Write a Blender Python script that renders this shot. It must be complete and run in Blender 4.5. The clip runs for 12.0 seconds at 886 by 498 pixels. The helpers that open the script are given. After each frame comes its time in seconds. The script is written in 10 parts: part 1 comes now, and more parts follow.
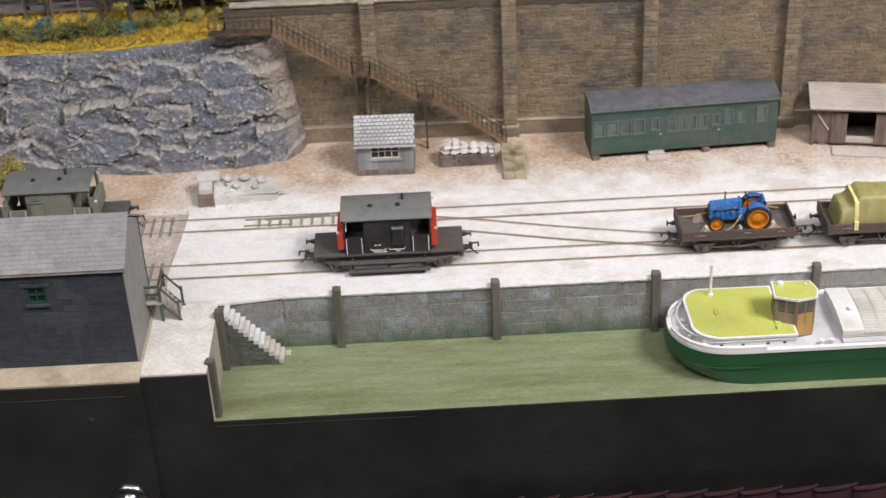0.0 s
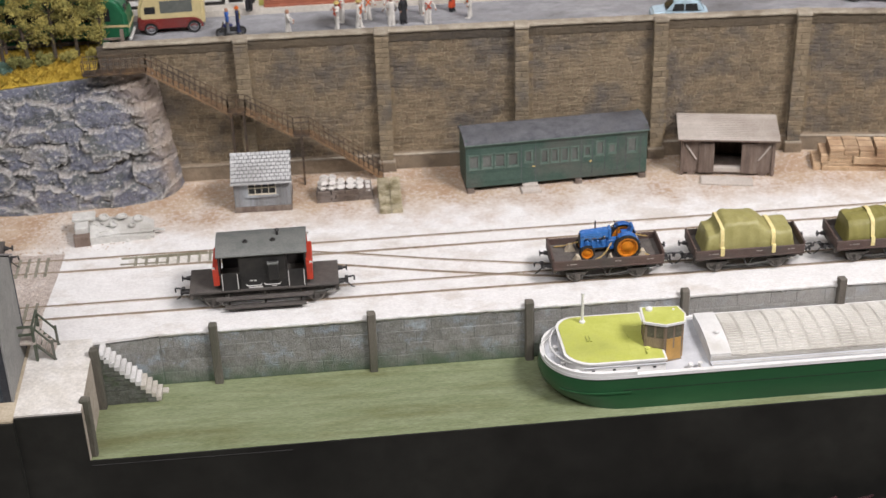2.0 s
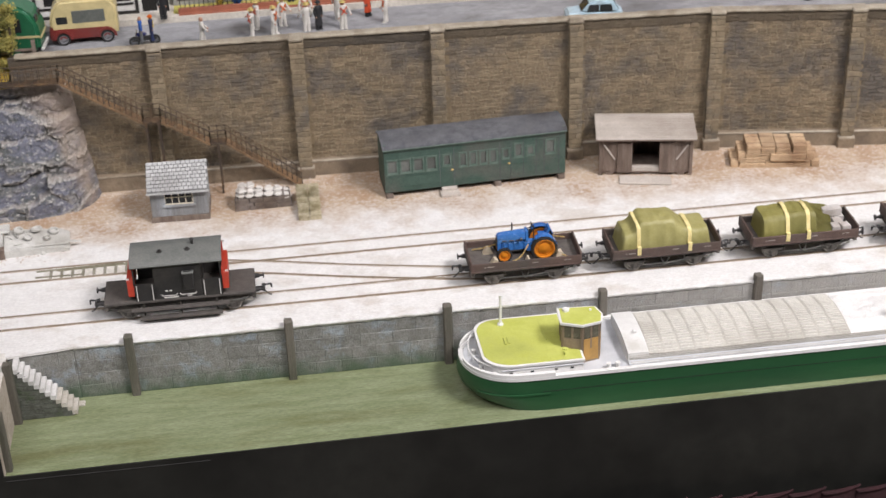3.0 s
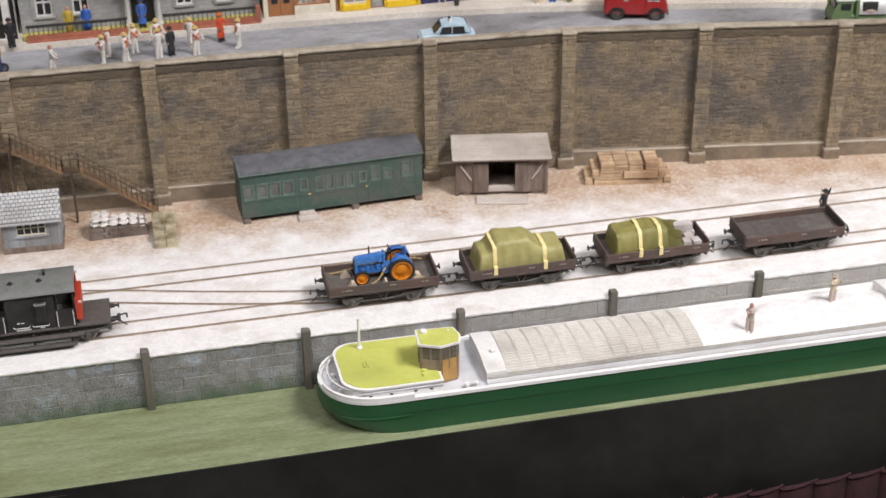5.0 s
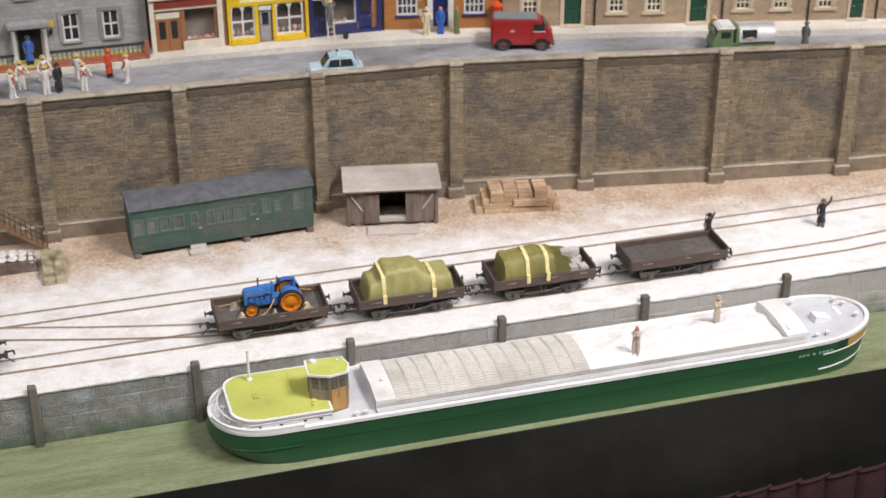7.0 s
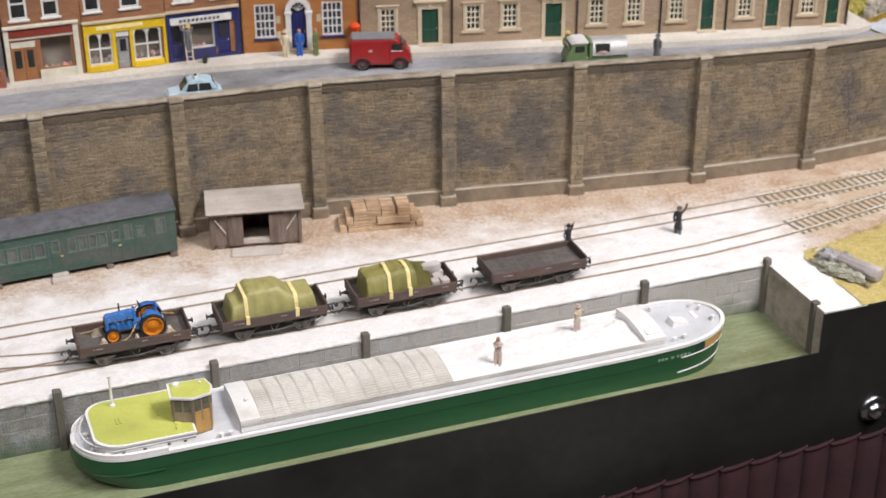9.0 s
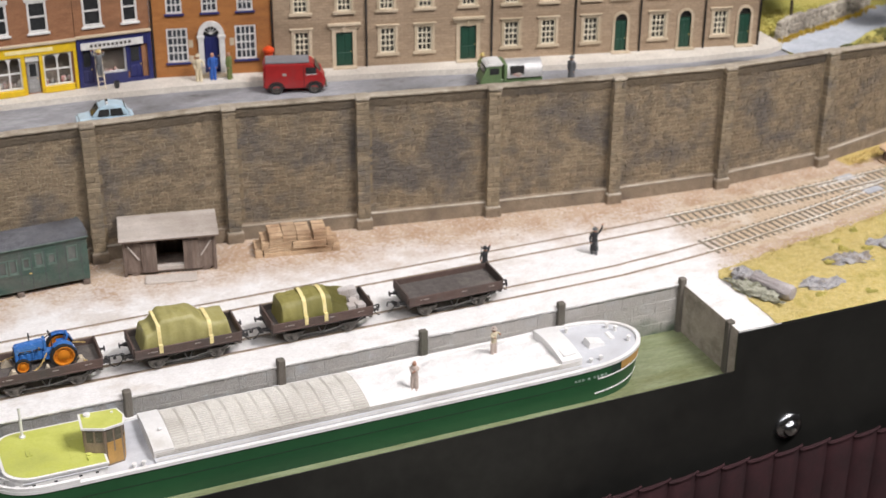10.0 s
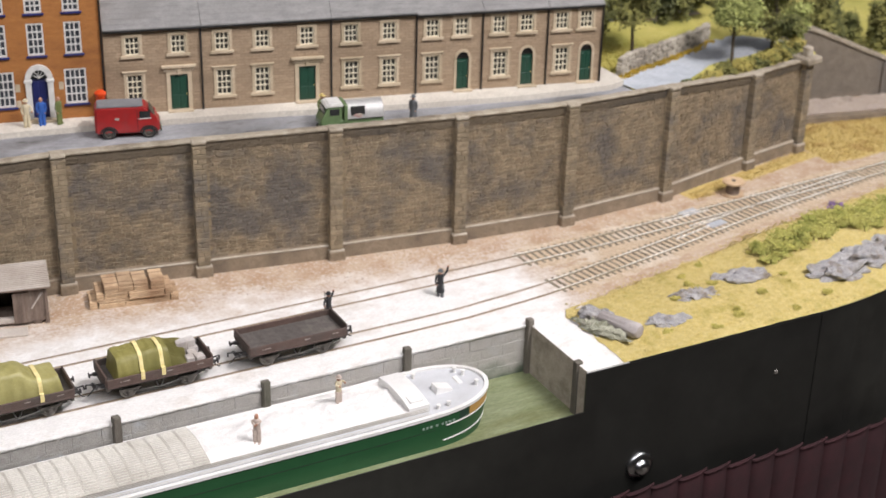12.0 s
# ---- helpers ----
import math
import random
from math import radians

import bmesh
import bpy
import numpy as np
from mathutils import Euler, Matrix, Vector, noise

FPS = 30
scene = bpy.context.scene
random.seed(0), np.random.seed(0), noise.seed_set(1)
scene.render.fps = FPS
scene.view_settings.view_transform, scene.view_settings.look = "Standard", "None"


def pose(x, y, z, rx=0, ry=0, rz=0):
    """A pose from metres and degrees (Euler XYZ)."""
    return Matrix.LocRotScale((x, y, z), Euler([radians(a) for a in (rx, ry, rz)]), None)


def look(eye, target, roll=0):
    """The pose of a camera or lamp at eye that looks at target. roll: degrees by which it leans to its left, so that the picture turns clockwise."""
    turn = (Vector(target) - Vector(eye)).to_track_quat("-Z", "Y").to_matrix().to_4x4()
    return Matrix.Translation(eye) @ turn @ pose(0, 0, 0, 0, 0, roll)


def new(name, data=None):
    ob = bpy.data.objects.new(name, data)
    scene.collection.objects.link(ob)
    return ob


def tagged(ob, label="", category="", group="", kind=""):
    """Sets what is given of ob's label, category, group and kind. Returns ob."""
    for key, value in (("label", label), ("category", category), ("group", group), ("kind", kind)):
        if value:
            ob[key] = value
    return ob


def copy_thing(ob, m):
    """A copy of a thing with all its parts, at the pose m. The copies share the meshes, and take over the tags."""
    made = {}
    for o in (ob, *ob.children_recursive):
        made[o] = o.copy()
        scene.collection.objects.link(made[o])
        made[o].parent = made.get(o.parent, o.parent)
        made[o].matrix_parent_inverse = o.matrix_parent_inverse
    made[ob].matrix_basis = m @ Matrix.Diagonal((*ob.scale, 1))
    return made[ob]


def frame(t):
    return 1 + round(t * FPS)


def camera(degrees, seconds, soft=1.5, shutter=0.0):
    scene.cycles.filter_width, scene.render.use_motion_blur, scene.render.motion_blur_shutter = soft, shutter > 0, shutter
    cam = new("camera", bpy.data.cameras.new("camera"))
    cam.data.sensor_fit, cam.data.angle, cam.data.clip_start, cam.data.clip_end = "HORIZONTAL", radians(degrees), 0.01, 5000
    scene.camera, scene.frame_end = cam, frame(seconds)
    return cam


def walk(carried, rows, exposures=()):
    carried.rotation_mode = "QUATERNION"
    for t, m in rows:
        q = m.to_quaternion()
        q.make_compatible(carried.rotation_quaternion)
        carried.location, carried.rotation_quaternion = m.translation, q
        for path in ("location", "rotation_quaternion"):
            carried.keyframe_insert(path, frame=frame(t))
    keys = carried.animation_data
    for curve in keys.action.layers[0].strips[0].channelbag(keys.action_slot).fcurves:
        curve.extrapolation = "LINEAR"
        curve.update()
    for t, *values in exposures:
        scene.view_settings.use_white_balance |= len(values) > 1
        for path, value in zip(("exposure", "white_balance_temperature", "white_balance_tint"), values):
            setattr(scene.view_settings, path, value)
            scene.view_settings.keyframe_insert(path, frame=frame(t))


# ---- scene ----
cam = camera(32.23, 12.0, soft=1.45)
cam.data.dof.use_dof, cam.data.dof.focus_distance, cam.data.dof.aperture_fstop = True, 0.96, 14
# seconds, eye in metres, yaw, pitch, roll in degrees
PATH = [
    (0, 0.1770, -0.8483, 0.5560, -0.228, -31.928, -2.802),
    (0.5, 0.1821, -0.8500, 0.5549, -1.000, -31.852, -2.874),
    (1, 0.1889, -0.8529, 0.5560, -2.375, -31.508, -2.548),
    (1.5, 0.1910, -0.8558, 0.5577, -3.461, -30.987, -2.060),
    (2, 0.1945, -0.8621, 0.5561, -4.566, -30.515, -1.740),
    (2.5, 0.2004, -0.8667, 0.5552, -5.454, -30.284, -1.774),
    (3, 0.2170, -0.8623, 0.5529, -6.740, -30.348, -1.936),
    (5, 0.2294, -0.8649, 0.5561, -12.125, -29.747, -0.701),
    (5.5, 0.2390, -0.8717, 0.5581, -13.063, -29.451, -0.554),
    (6, 0.2456, -0.8761, 0.5598, -14.082, -29.228, -0.550),
    (6.5, 0.2476, -0.8767, 0.5584, -14.849, -28.965, -0.493),
    (7, 0.2484, -0.8796, 0.5569, -15.551, -28.465, -0.206),
    (9, 0.2690, -0.8990, 0.5572, -19.920, -27.574, -0.196),
    (9.5, 0.2730, -0.8974, 0.5580, -21.182, -27.481, -0.040),
    (10, 0.2798, -0.8976, 0.5587, -22.917, -26.872, 0.443),
    (10.5, 0.2835, -0.8973, 0.5579, -24.561, -26.629, 0.593),
    (11, 0.2889, -0.8932, 0.5572, -25.988, -26.475, 0.814),
    (11.5, 0.2974, -0.8875, 0.5545, -27.124, -26.206, 1.073),
    (12, 0.3018, -0.8776, 0.5561, -28.785, -25.597, 1.626),
]
walk(cam, [(t, pose(x, y, z, 90 + p, 0, w) @ pose(0, 0, 0, 0, 0, r)) for t, x, y, z, w, p, r in PATH],
     exposures=[(0, 0.0), (12, 0.0)])

# The layout is laid out in units of 10.5 mm (rail gauge 1.57 units = 16.5 mm).
U = 0.0105
YARD, WATER, ROAD, PAVE = -0.3, -4.25, 9.68, 10.15

# ---- light: hall ceiling panels and the display lamp on its gantry ----
world = bpy.data.worlds.new("hall_air")
world.use_nodes = True
world.node_tree.nodes["Background"].inputs["Color"].default_value = (0.9, 0.95, 1.0, 1)
world.node_tree.nodes["Background"].inputs["Strength"].default_value = 0.12
scene.world = world


def area_lamp(name, eye, target, wide, deep, watts, colour):
    data = bpy.data.lights.new(name, "AREA")
    data.shape, data.size, data.size_y, data.energy, data.color = "RECTANGLE", wide, deep, watts, colour
    ob = new(name, data)
    ob.matrix_world = look(eye, target)
    return ob


area_lamp("display_lamp", (1.35, -0.95, 1.7), (0.55, 0.05, 0.0), 0.75, 0.3, 45, (0.995, 0.948, 0.96))
area_lamp("hall_panel", (-0.5, -1.7, 2.6), (0.4, 0.1, 0), 2.6, 1.2, 66, (0.99, 0.965, 1.0))
area_lamp("hall_panel", (2.2, -1.0, 2.7), (1.2, 0.1, 0), 2.6, 1.2, 26, (0.99, 0.96, 1.0))

area_lamp("hall_panel", (3.2, 3.8, 2.7), (0.8, 0.0, 0.0), 0.7, 0.35, 9, (0.99, 0.97, 1.0))

# ---- mesh helpers, in units ----
def part(name, bm, material, parent=None, label="", m=None, smooth=False):
    """Links a bmesh, drawn in units, as one mesh object."""
    bmesh.ops.recalc_face_normals(bm, faces=bm.faces)
    bmesh.ops.scale(bm, vec=(U, U, U), verts=bm.verts)
    me = bpy.data.meshes.new(name)
    bm.to_mesh(me)
    bm.free()
    if smooth:
        me.polygons.foreach_set("use_smooth", [True] * len(me.polygons))
        me.set_sharp_from_angle(angle=radians(smooth if smooth is not True else 40))
    for mat in material if isinstance(material, (list, tuple)) else (material,):
        me.materials.append(mat)
    ob = new(name, me)
    if parent:
        ob.parent = parent
    if m is not None:
        ob.matrix_basis = m
    return tagged(ob, label)


def at(x, y, z, rx=0, ry=0, rz=0):
    """A pose from units and degrees."""
    return pose(x * U, y * U, z * U, rx, ry, rz)


def thing(name, x, y, z, rz=0, label="", category="", group=""):
    ob = new(name)
    ob.empty_display_size = 0.01
    ob.matrix_basis = at(x, y, z, 0, 0, rz)
    return tagged(ob, label, category, group)


def box(bm, x0, x1, y0, y1, z0, z1, bevel=0.0, taper=0.0, seg=1):
    vs = []
    for z, k in ((z0, 0.0), (z1, taper)):
        for x, y in ((x0 + k, y0 + k), (x1 - k, y0 + k), (x1 - k, y1 - k), (x0 + k, y1 - k)):
            vs.append(bm.verts.new((x, y, z)))
    fs = [bm.faces.new([vs[i] for i in f]) for f in ((3, 2, 1, 0), (4, 5, 6, 7), (0, 1, 5, 4), (1, 2, 6, 5), (2, 3, 7, 6), (3, 0, 4, 7))]
    if bevel:
        edges = list({e for f in fs for e in f.edges})
        bmesh.ops.bevel(bm, geom=edges, offset=bevel, segments=seg, affect="EDGES", clamp_overlap=True)
    return vs


def boxes(*rows, bevel=0.0):
    bm = bmesh.new()
    for r in rows:
        box(bm, *r, bevel=bevel)
    return bm


def ring(bm, c, ax, ay, r, n, start=0.0):
    return [bm.verts.new(Vector(c) + Vector(ax) * (r * math.cos(start + 2 * math.pi * i / n)) + Vector(ay) * (r * math.sin(start + 2 * math.pi * i / n))) for i in range(n)]


def skin(bm, rings, cap=True, closed=True):
    n = len(rings[0])
    for a, b in zip(rings, rings[1:]):
        for i in range(n if closed else n - 1):
            j = (i + 1) % n
            bm.faces.new((a[i], a[j], b[j], b[i]))
    if cap:
        bm.faces.new(rings[0][::-1])
        bm.faces.new(rings[-1])


def rod(bm, a, b, r, n=8, r2=None):
    a, b = Vector(a), Vector(b)
    d = (b - a).normalized()
    s = d.orthogonal().normalized()
    t = d.cross(s)
    skin(bm, [ring(bm, a, s, t, r, n), ring(bm, b, s, t, r if r2 is None else r2, n)])


def turned(bm, base, profile, n=16, axis="z"):
    """A solid turned round an axis from rows of radius, height."""
    ax, ay, az = {"z": ((1, 0, 0), (0, 1, 0), (0, 0, 1)), "y": ((1, 0, 0), (0, 0, 1), (0, 1, 0)), "x": ((0, 1, 0), (0, 0, 1), (1, 0, 0))}[axis]
    skin(bm, [ring(bm, Vector(base) + Vector(az) * h, ax, ay, max(r, 1e-3), n) for r, h in profile])


def ball(bm, c, rx, ry, rz, rough=0.0, n=10, k=6, seed=0):
    rows = []
    for j in range(k + 1):
        phi = math.pi * (j + 0.02) / (k + 0.04) - math.pi / 2
        row = []
        for i in range(n):
            th = 2 * math.pi * i / n
            d = Vector((math.cos(th) * math.cos(phi), math.sin(th) * math.cos(phi), math.sin(phi)))
            s = 1 + rough * noise.noise(d * 2.3 + Vector((seed * 3.7, seed * 1.3, 0)))
            row.append(bm.verts.new((c[0] + rx * d.x * s, c[1] + ry * d.y * s, c[2] + rz * d.z * s)))
        rows.append(row)
    skin(bm, rows)


def prism(bm, outline, y0, y1, axis="y"):
    """A solid from an outline of pairs, drawn through along an axis."""
    put = {"y": lambda a, b, c: (a, c, b), "x": lambda a, b, c: (c, a, b), "z": lambda a, b, c: (a, b, c)}[axis]
    skin(bm, [[bm.verts.new(put(a, b, c)) for a, b in outline] for c in (y0, y1)])


def sweep(bm, path, section):
    """A section of (side, up) pairs swept along a path, kept upright."""
    path = [Vector(p) for p in path]
    rings = []
    for i, p in enumerate(path):
        d = (path[min(i + 1, len(path) - 1)] - path[max(i - 1, 0)])
        d.z = 0
        d.normalize()
        side = Vector((-d.y, d.x, 0))
        rings.append([bm.verts.new(p + side * a + Vector((0, 0, b))) for a, b in section])
    skin(bm, rings)


def spline(points, step):
    """Points along a smooth line through the given ones."""
    pts = [Vector(p) for p in points]
    out = []
    for i in range(len(pts) - 1):
        p0, p1, p2, p3 = pts[max(i - 1, 0)], pts[i], pts[i + 1], pts[min(i + 2, len(pts) - 1)]
        n = max(1, int((p2 - p1).length / step))
        for k in range(n):
            t = k / n
            out.append(0.5 * (2 * p1 + (p2 - p0) * t + (2 * p0 - 5 * p1 + 4 * p2 - p3) * t * t + (3 * p1 - p0 - 3 * p2 + p3) * t ** 3))
    return out + [pts[-1]]


def offset(path, d):
    out = []
    for i, p in enumerate(path):
        a, b = path[max(i - 1, 0)], path[min(i + 1, len(path) - 1)]
        t = (b - a).normalized()
        out.append(p + Vector((-t.y, t.x, 0)) * d)
    return out


# ---- materials ----
def surf(name, a, b, c=None, size=1.0, rough=0.8, bump=0.15, metal=0.0, big=8.0, share=0.5, island=0.0, rand=0.0, coat=0.0, fine=0.25, stretch=(1, 1, 1), speck=0.16, bricks=None):
    """A procedural surface: a and b mixed at one size in units, c in larger patches, with fine relief."""
    m = bpy.data.materials.new(name)
    m.use_nodes = True
    nt = m.node_tree
    bs = nt.nodes["Principled BSDF"]
    add, link = nt.nodes.new, nt.links.new
    geo = add("ShaderNodeNewGeometry")
    mp = add("ShaderNodeMapping")
    mp.inputs["Scale"].default_value = stretch
    link(geo.outputs["Position"], mp.inputs["Vector"])

    def cloud(s, detail, rough_):
        n = add("ShaderNodeTexNoise")
        n.inputs["Scale"].default_value = 1 / (s * U)
        n.inputs["Detail"].default_value = detail
        n.inputs["Roughness"].default_value = rough_
        link(mp.outputs["Vector"], n.inputs["Vector"])
        return n.outputs["Fac"]

    def ramp(src, lo, hi):
        r = add("ShaderNodeMapRange")
        r.inputs["From Min"].default_value, r.inputs["From Max"].default_value = lo, hi
        link(src, r.inputs["Value"])
        return r.outputs["Result"]

    def mix(fac, x, y):
        n = add("ShaderNodeMix")
        n.data_type = "RGBA"
        link(fac, n.inputs[0])
        for sock, v in ((n.inputs[6], x), (n.inputs[7], y)):
            if isinstance(v, tuple):
                sock.default_value = (*v, 1)
            else:
                link(v, sock)
        return n.outputs[2]

    col = mix(ramp(cloud(size, 6, 0.6), 0.35, 0.65), a, b)
    if c:
        col = mix(ramp(cloud(size * big, 5, 0.65), 0.62 - share * 0.3, 0.78 - share * 0.3), col, c)
    if bricks:
        # courses of small blocks: width, height, joint colour
        bw, bh, joint = bricks
        sp, cb = add("ShaderNodeSeparateXYZ"), add("ShaderNodeCombineXYZ")
        link(add("ShaderNodeTexCoord").outputs["Object"], sp.inputs[0])
        link(sp.outputs["X"], cb.inputs["X"])
        link(sp.outputs["Z"], cb.inputs["Y"])
        br = add("ShaderNodeTexBrick")
        br.inputs["Scale"].default_value = 1.0
        br.inputs["Brick Width"].default_value, br.inputs["Row Height"].default_value = bw * U, bh * U
        br.inputs["Mortar Size"].default_value, br.inputs["Mortar Smooth"].default_value = 0.03 * U, 0.4
        br.inputs["Color1"].default_value, br.inputs["Color2"].default_value = (0.9, 0.9, 0.9, 1), (1.09, 1.09, 1.09, 1)
        br.inputs["Mortar"].default_value = (*joint, 1)
        link(cb.outputs[0], br.inputs["Vector"])
        mul = add("ShaderNodeMix")
        mul.data_type, mul.blend_type = "RGBA", "MULTIPLY"
        mul.inputs[0].default_value = 1.0
        link(col, mul.inputs[6])
        link(br.outputs["Color"], mul.inputs[7])
        col = mul.outputs[2]
    if speck:
        hs = add("ShaderNodeHueSaturation")
        link(ramp_to(nt, ramp(cloud(max(size * 0.16, 0.05), 3, 0.7), 0.3, 0.7), 1 - speck, 1 + speck), hs.inputs["Value"])
        link(col, hs.inputs["Color"])
        col = hs.outputs["Color"]
    for k, src in ((island, geo.outputs["Random Per Island"]), (rand, None)):
        if k:
            if src is None:
                src = add("ShaderNodeObjectInfo").outputs["Random"]
            hs = add("ShaderNodeHueSaturation")
            link(ramp_to(nt, src, 1 - k, 1 + k), hs.inputs["Value"])
            link(col, hs.inputs["Color"])
            col = hs.outputs["Color"]
    link(col, bs.inputs["Base Color"])
    rr = add("ShaderNodeMapRange")
    rr.inputs["To Min"].default_value, rr.inputs["To Max"].default_value = max(rough - 0.12, 0.03), min(rough + 0.12, 1)
    link(cloud(size * 0.7, 4, 0.6), rr.inputs["Value"])
    link(rr.outputs["Result"], bs.inputs["Roughness"])
    bs.inputs["Metallic"].default_value = metal
    bs.inputs["Coat Weight"].default_value = coat
    if bump:
        bp = add("ShaderNodeBump")
        bp.inputs["Strength"].default_value = bump
        bp.inputs["Distance"].default_value = 0.22 * U
        link(cloud(size * fine, 8, 0.65), bp.inputs["Height"])
        link(bp.outputs["Normal"], bs.inputs["Normal"])
    return m


def ramp_to(nt, src, lo, hi):
    r = nt.nodes.new("ShaderNodeMapRange")
    r.inputs["To Min"].default_value, r.inputs["To Max"].default_value = lo, hi
    nt.links.new(src, r.inputs["Value"])
    return r.outputs["Result"]


def paint(name, rgb, rough=0.45, wear=None, coat=0.0, metal=0.0, size=0.6):
    """Painted model parts: a colour with slight dirt and brush relief."""
    return surf(name, rgb, tuple(v * 0.82 for v in rgb), wear or tuple(v * 0.7 + 0.03 for v in rgb), size=size, rough=rough, bump=0.05, share=0.25, coat=coat, metal=metal, speck=0.07)


def glazing(name, tint=(0.8, 0.85, 0.85)):
    m = bpy.data.materials.new(name)
    m.use_nodes = True
    bs = m.node_tree.nodes["Principled BSDF"]
    bs.inputs["Base Color"].default_value = (*tint, 1)
    bs.inputs["Transmission Weight"].default_value = 1.0
    bs.inputs["Roughness"].default_value = 0.08
    bs.inputs["IOR"].default_value = 1.45
    return m


M = {
    "stone": surf("retaining_stone", (0.19, 0.143, 0.092), (0.265, 0.205, 0.13), (0.13, 0.112, 0.094), size=0.8, rough=0.9, bump=0.75, big=6, share=0.5, island=0.2, speck=0.24),
    "wall_joint": surf("wall_joint", (0.37, 0.305, 0.21), (0.28, 0.225, 0.15), (0.17, 0.145, 0.11), size=1.2, rough=0.95, bump=0.4, big=4, share=0.5),
    # shade under the coping is put into this darker band colour
    "band": surf("coping_band_shaded", (0.125, 0.098, 0.066), (0.165, 0.13, 0.088), (0.09, 0.075, 0.058), size=0.8, rough=0.95, bump=0.7, big=4, share=0.45, stretch=(0.4, 1, 1)),
    "ledge": surf("dusty_ledge", (0.34, 0.29, 0.22), (0.46, 0.41, 0.34), (0.24, 0.19, 0.135), size=0.8, rough=0.95, bump=0.4, share=0.4),
    "pier": surf("pier_stone", (0.2, 0.155, 0.1), (0.27, 0.215, 0.14), (0.14, 0.12, 0.095), size=0.6, rough=0.9, bump=0.45, big=5, share=0.45, rand=0.17),
    "margin": surf("ochre_margin", (0.26, 0.2, 0.12), (0.215, 0.165, 0.105), (0.17, 0.14, 0.1), size=0.7, rough=0.92, bump=0.5, share=0.4),
    "coping": surf("coping_stone", (0.31, 0.265, 0.2), (0.4, 0.35, 0.275), (0.19, 0.155, 0.11), size=0.7, rough=0.9, bump=0.4, big=5, share=0.35, rand=0.06),
    "plinth": surf("plinth_stone", (0.19, 0.144, 0.098), (0.275, 0.215, 0.15), (0.14, 0.108, 0.078), size=0.6, rough=0.95, bump=0.5, big=4, share=0.45),
    "block": surf("quay_block", (0.2, 0.195, 0.175), (0.28, 0.278, 0.262), (0.33, 0.38, 0.43), size=0.5, rough=0.5, bump=0.6, big=3.2, share=0.3, rand=0.13, speck=0.4),
    "quay_joint": surf("quay_joint", (0.13, 0.13, 0.118), (0.19, 0.19, 0.175), (0.23, 0.24, 0.24), size=1.0, rough=0.9, bump=0.5),
    "timber": surf("dock_timber", (0.12, 0.105, 0.085), (0.18, 0.16, 0.135), (0.085, 0.085, 0.06), size=0.35, rough=0.85, bump=0.5, stretch=(1, 1, 0.15), rand=0.15),
    # third colour: lighter smudges painted in for cloudy glare on the boards
    "black": surf("fascia_black_glare", (0.0085, 0.0085, 0.0074), (0.0125, 0.0124, 0.0108), (0.023, 0.023, 0.0195), size=5, rough=0.5, bump=0.06, share=0.4),
    "rail": surf("rusty_rail", (0.24, 0.185, 0.125), (0.35, 0.285, 0.21), size=0.4, rough=0.6, bump=0.1, metal=0.3),
    "steel": surf("bright_rail", (0.78, 0.76, 0.71), (0.86, 0.84, 0.8), (0.5, 0.44, 0.36), size=0.8, rough=0.28, bump=0.03, metal=0.35, share=0.25),
    "sleeper": surf("sleeper_wood", (0.15, 0.125, 0.088), (0.24, 0.205, 0.15), size=0.3, rough=0.9, bump=0.4, rand=0.25),
    "groove": surf("flangeway_dirt", (0.4, 0.31, 0.24), (0.6, 0.53, 0.47), size=0.5, rough=0.95, bump=0.4),
    "maroon": surf("curtain_cloth", (0.02, 0.0042, 0.0058), (0.032, 0.0065, 0.0088), size=1.2, rough=0.95, bump=0.25),
    "chrome": surf("chrome", (0.36, 0.37, 0.38), (0.45, 0.46, 0.47), size=2, rough=0.25, bump=0, metal=1.0),
    "grass": surf("yellow_grass", (0.57, 0.445, 0.14), (0.66, 0.54, 0.23), (0.42, 0.34, 0.085), size=0.4, rough=1.0, bump=0.9, big=5, share=0.3, speck=0.28),
    "road": surf("road_grey", (0.2, 0.2, 0.21), (0.33, 0.33, 0.342), (0.1, 0.095, 0.092), size=1.2, rough=0.85, bump=0.15, big=4, share=0.4, stretch=(0.45, 1, 1)),
    "paving": surf("pavement_pale", (0.5, 0.46, 0.4), (0.6, 0.56, 0.49), (0.4, 0.36, 0.31), size=1.2, rough=0.9, bump=0.2),
    "hall": surf("hall_paint", (0.3, 0.29, 0.28), (0.34, 0.33, 0.32), size=60, rough=0.9, bump=0.0),
    "hall_floor": surf("hall_floor", (0.09, 0.075, 0.06), (0.12, 0.1, 0.08), size=40, rough=0.6, bump=0.0),
}

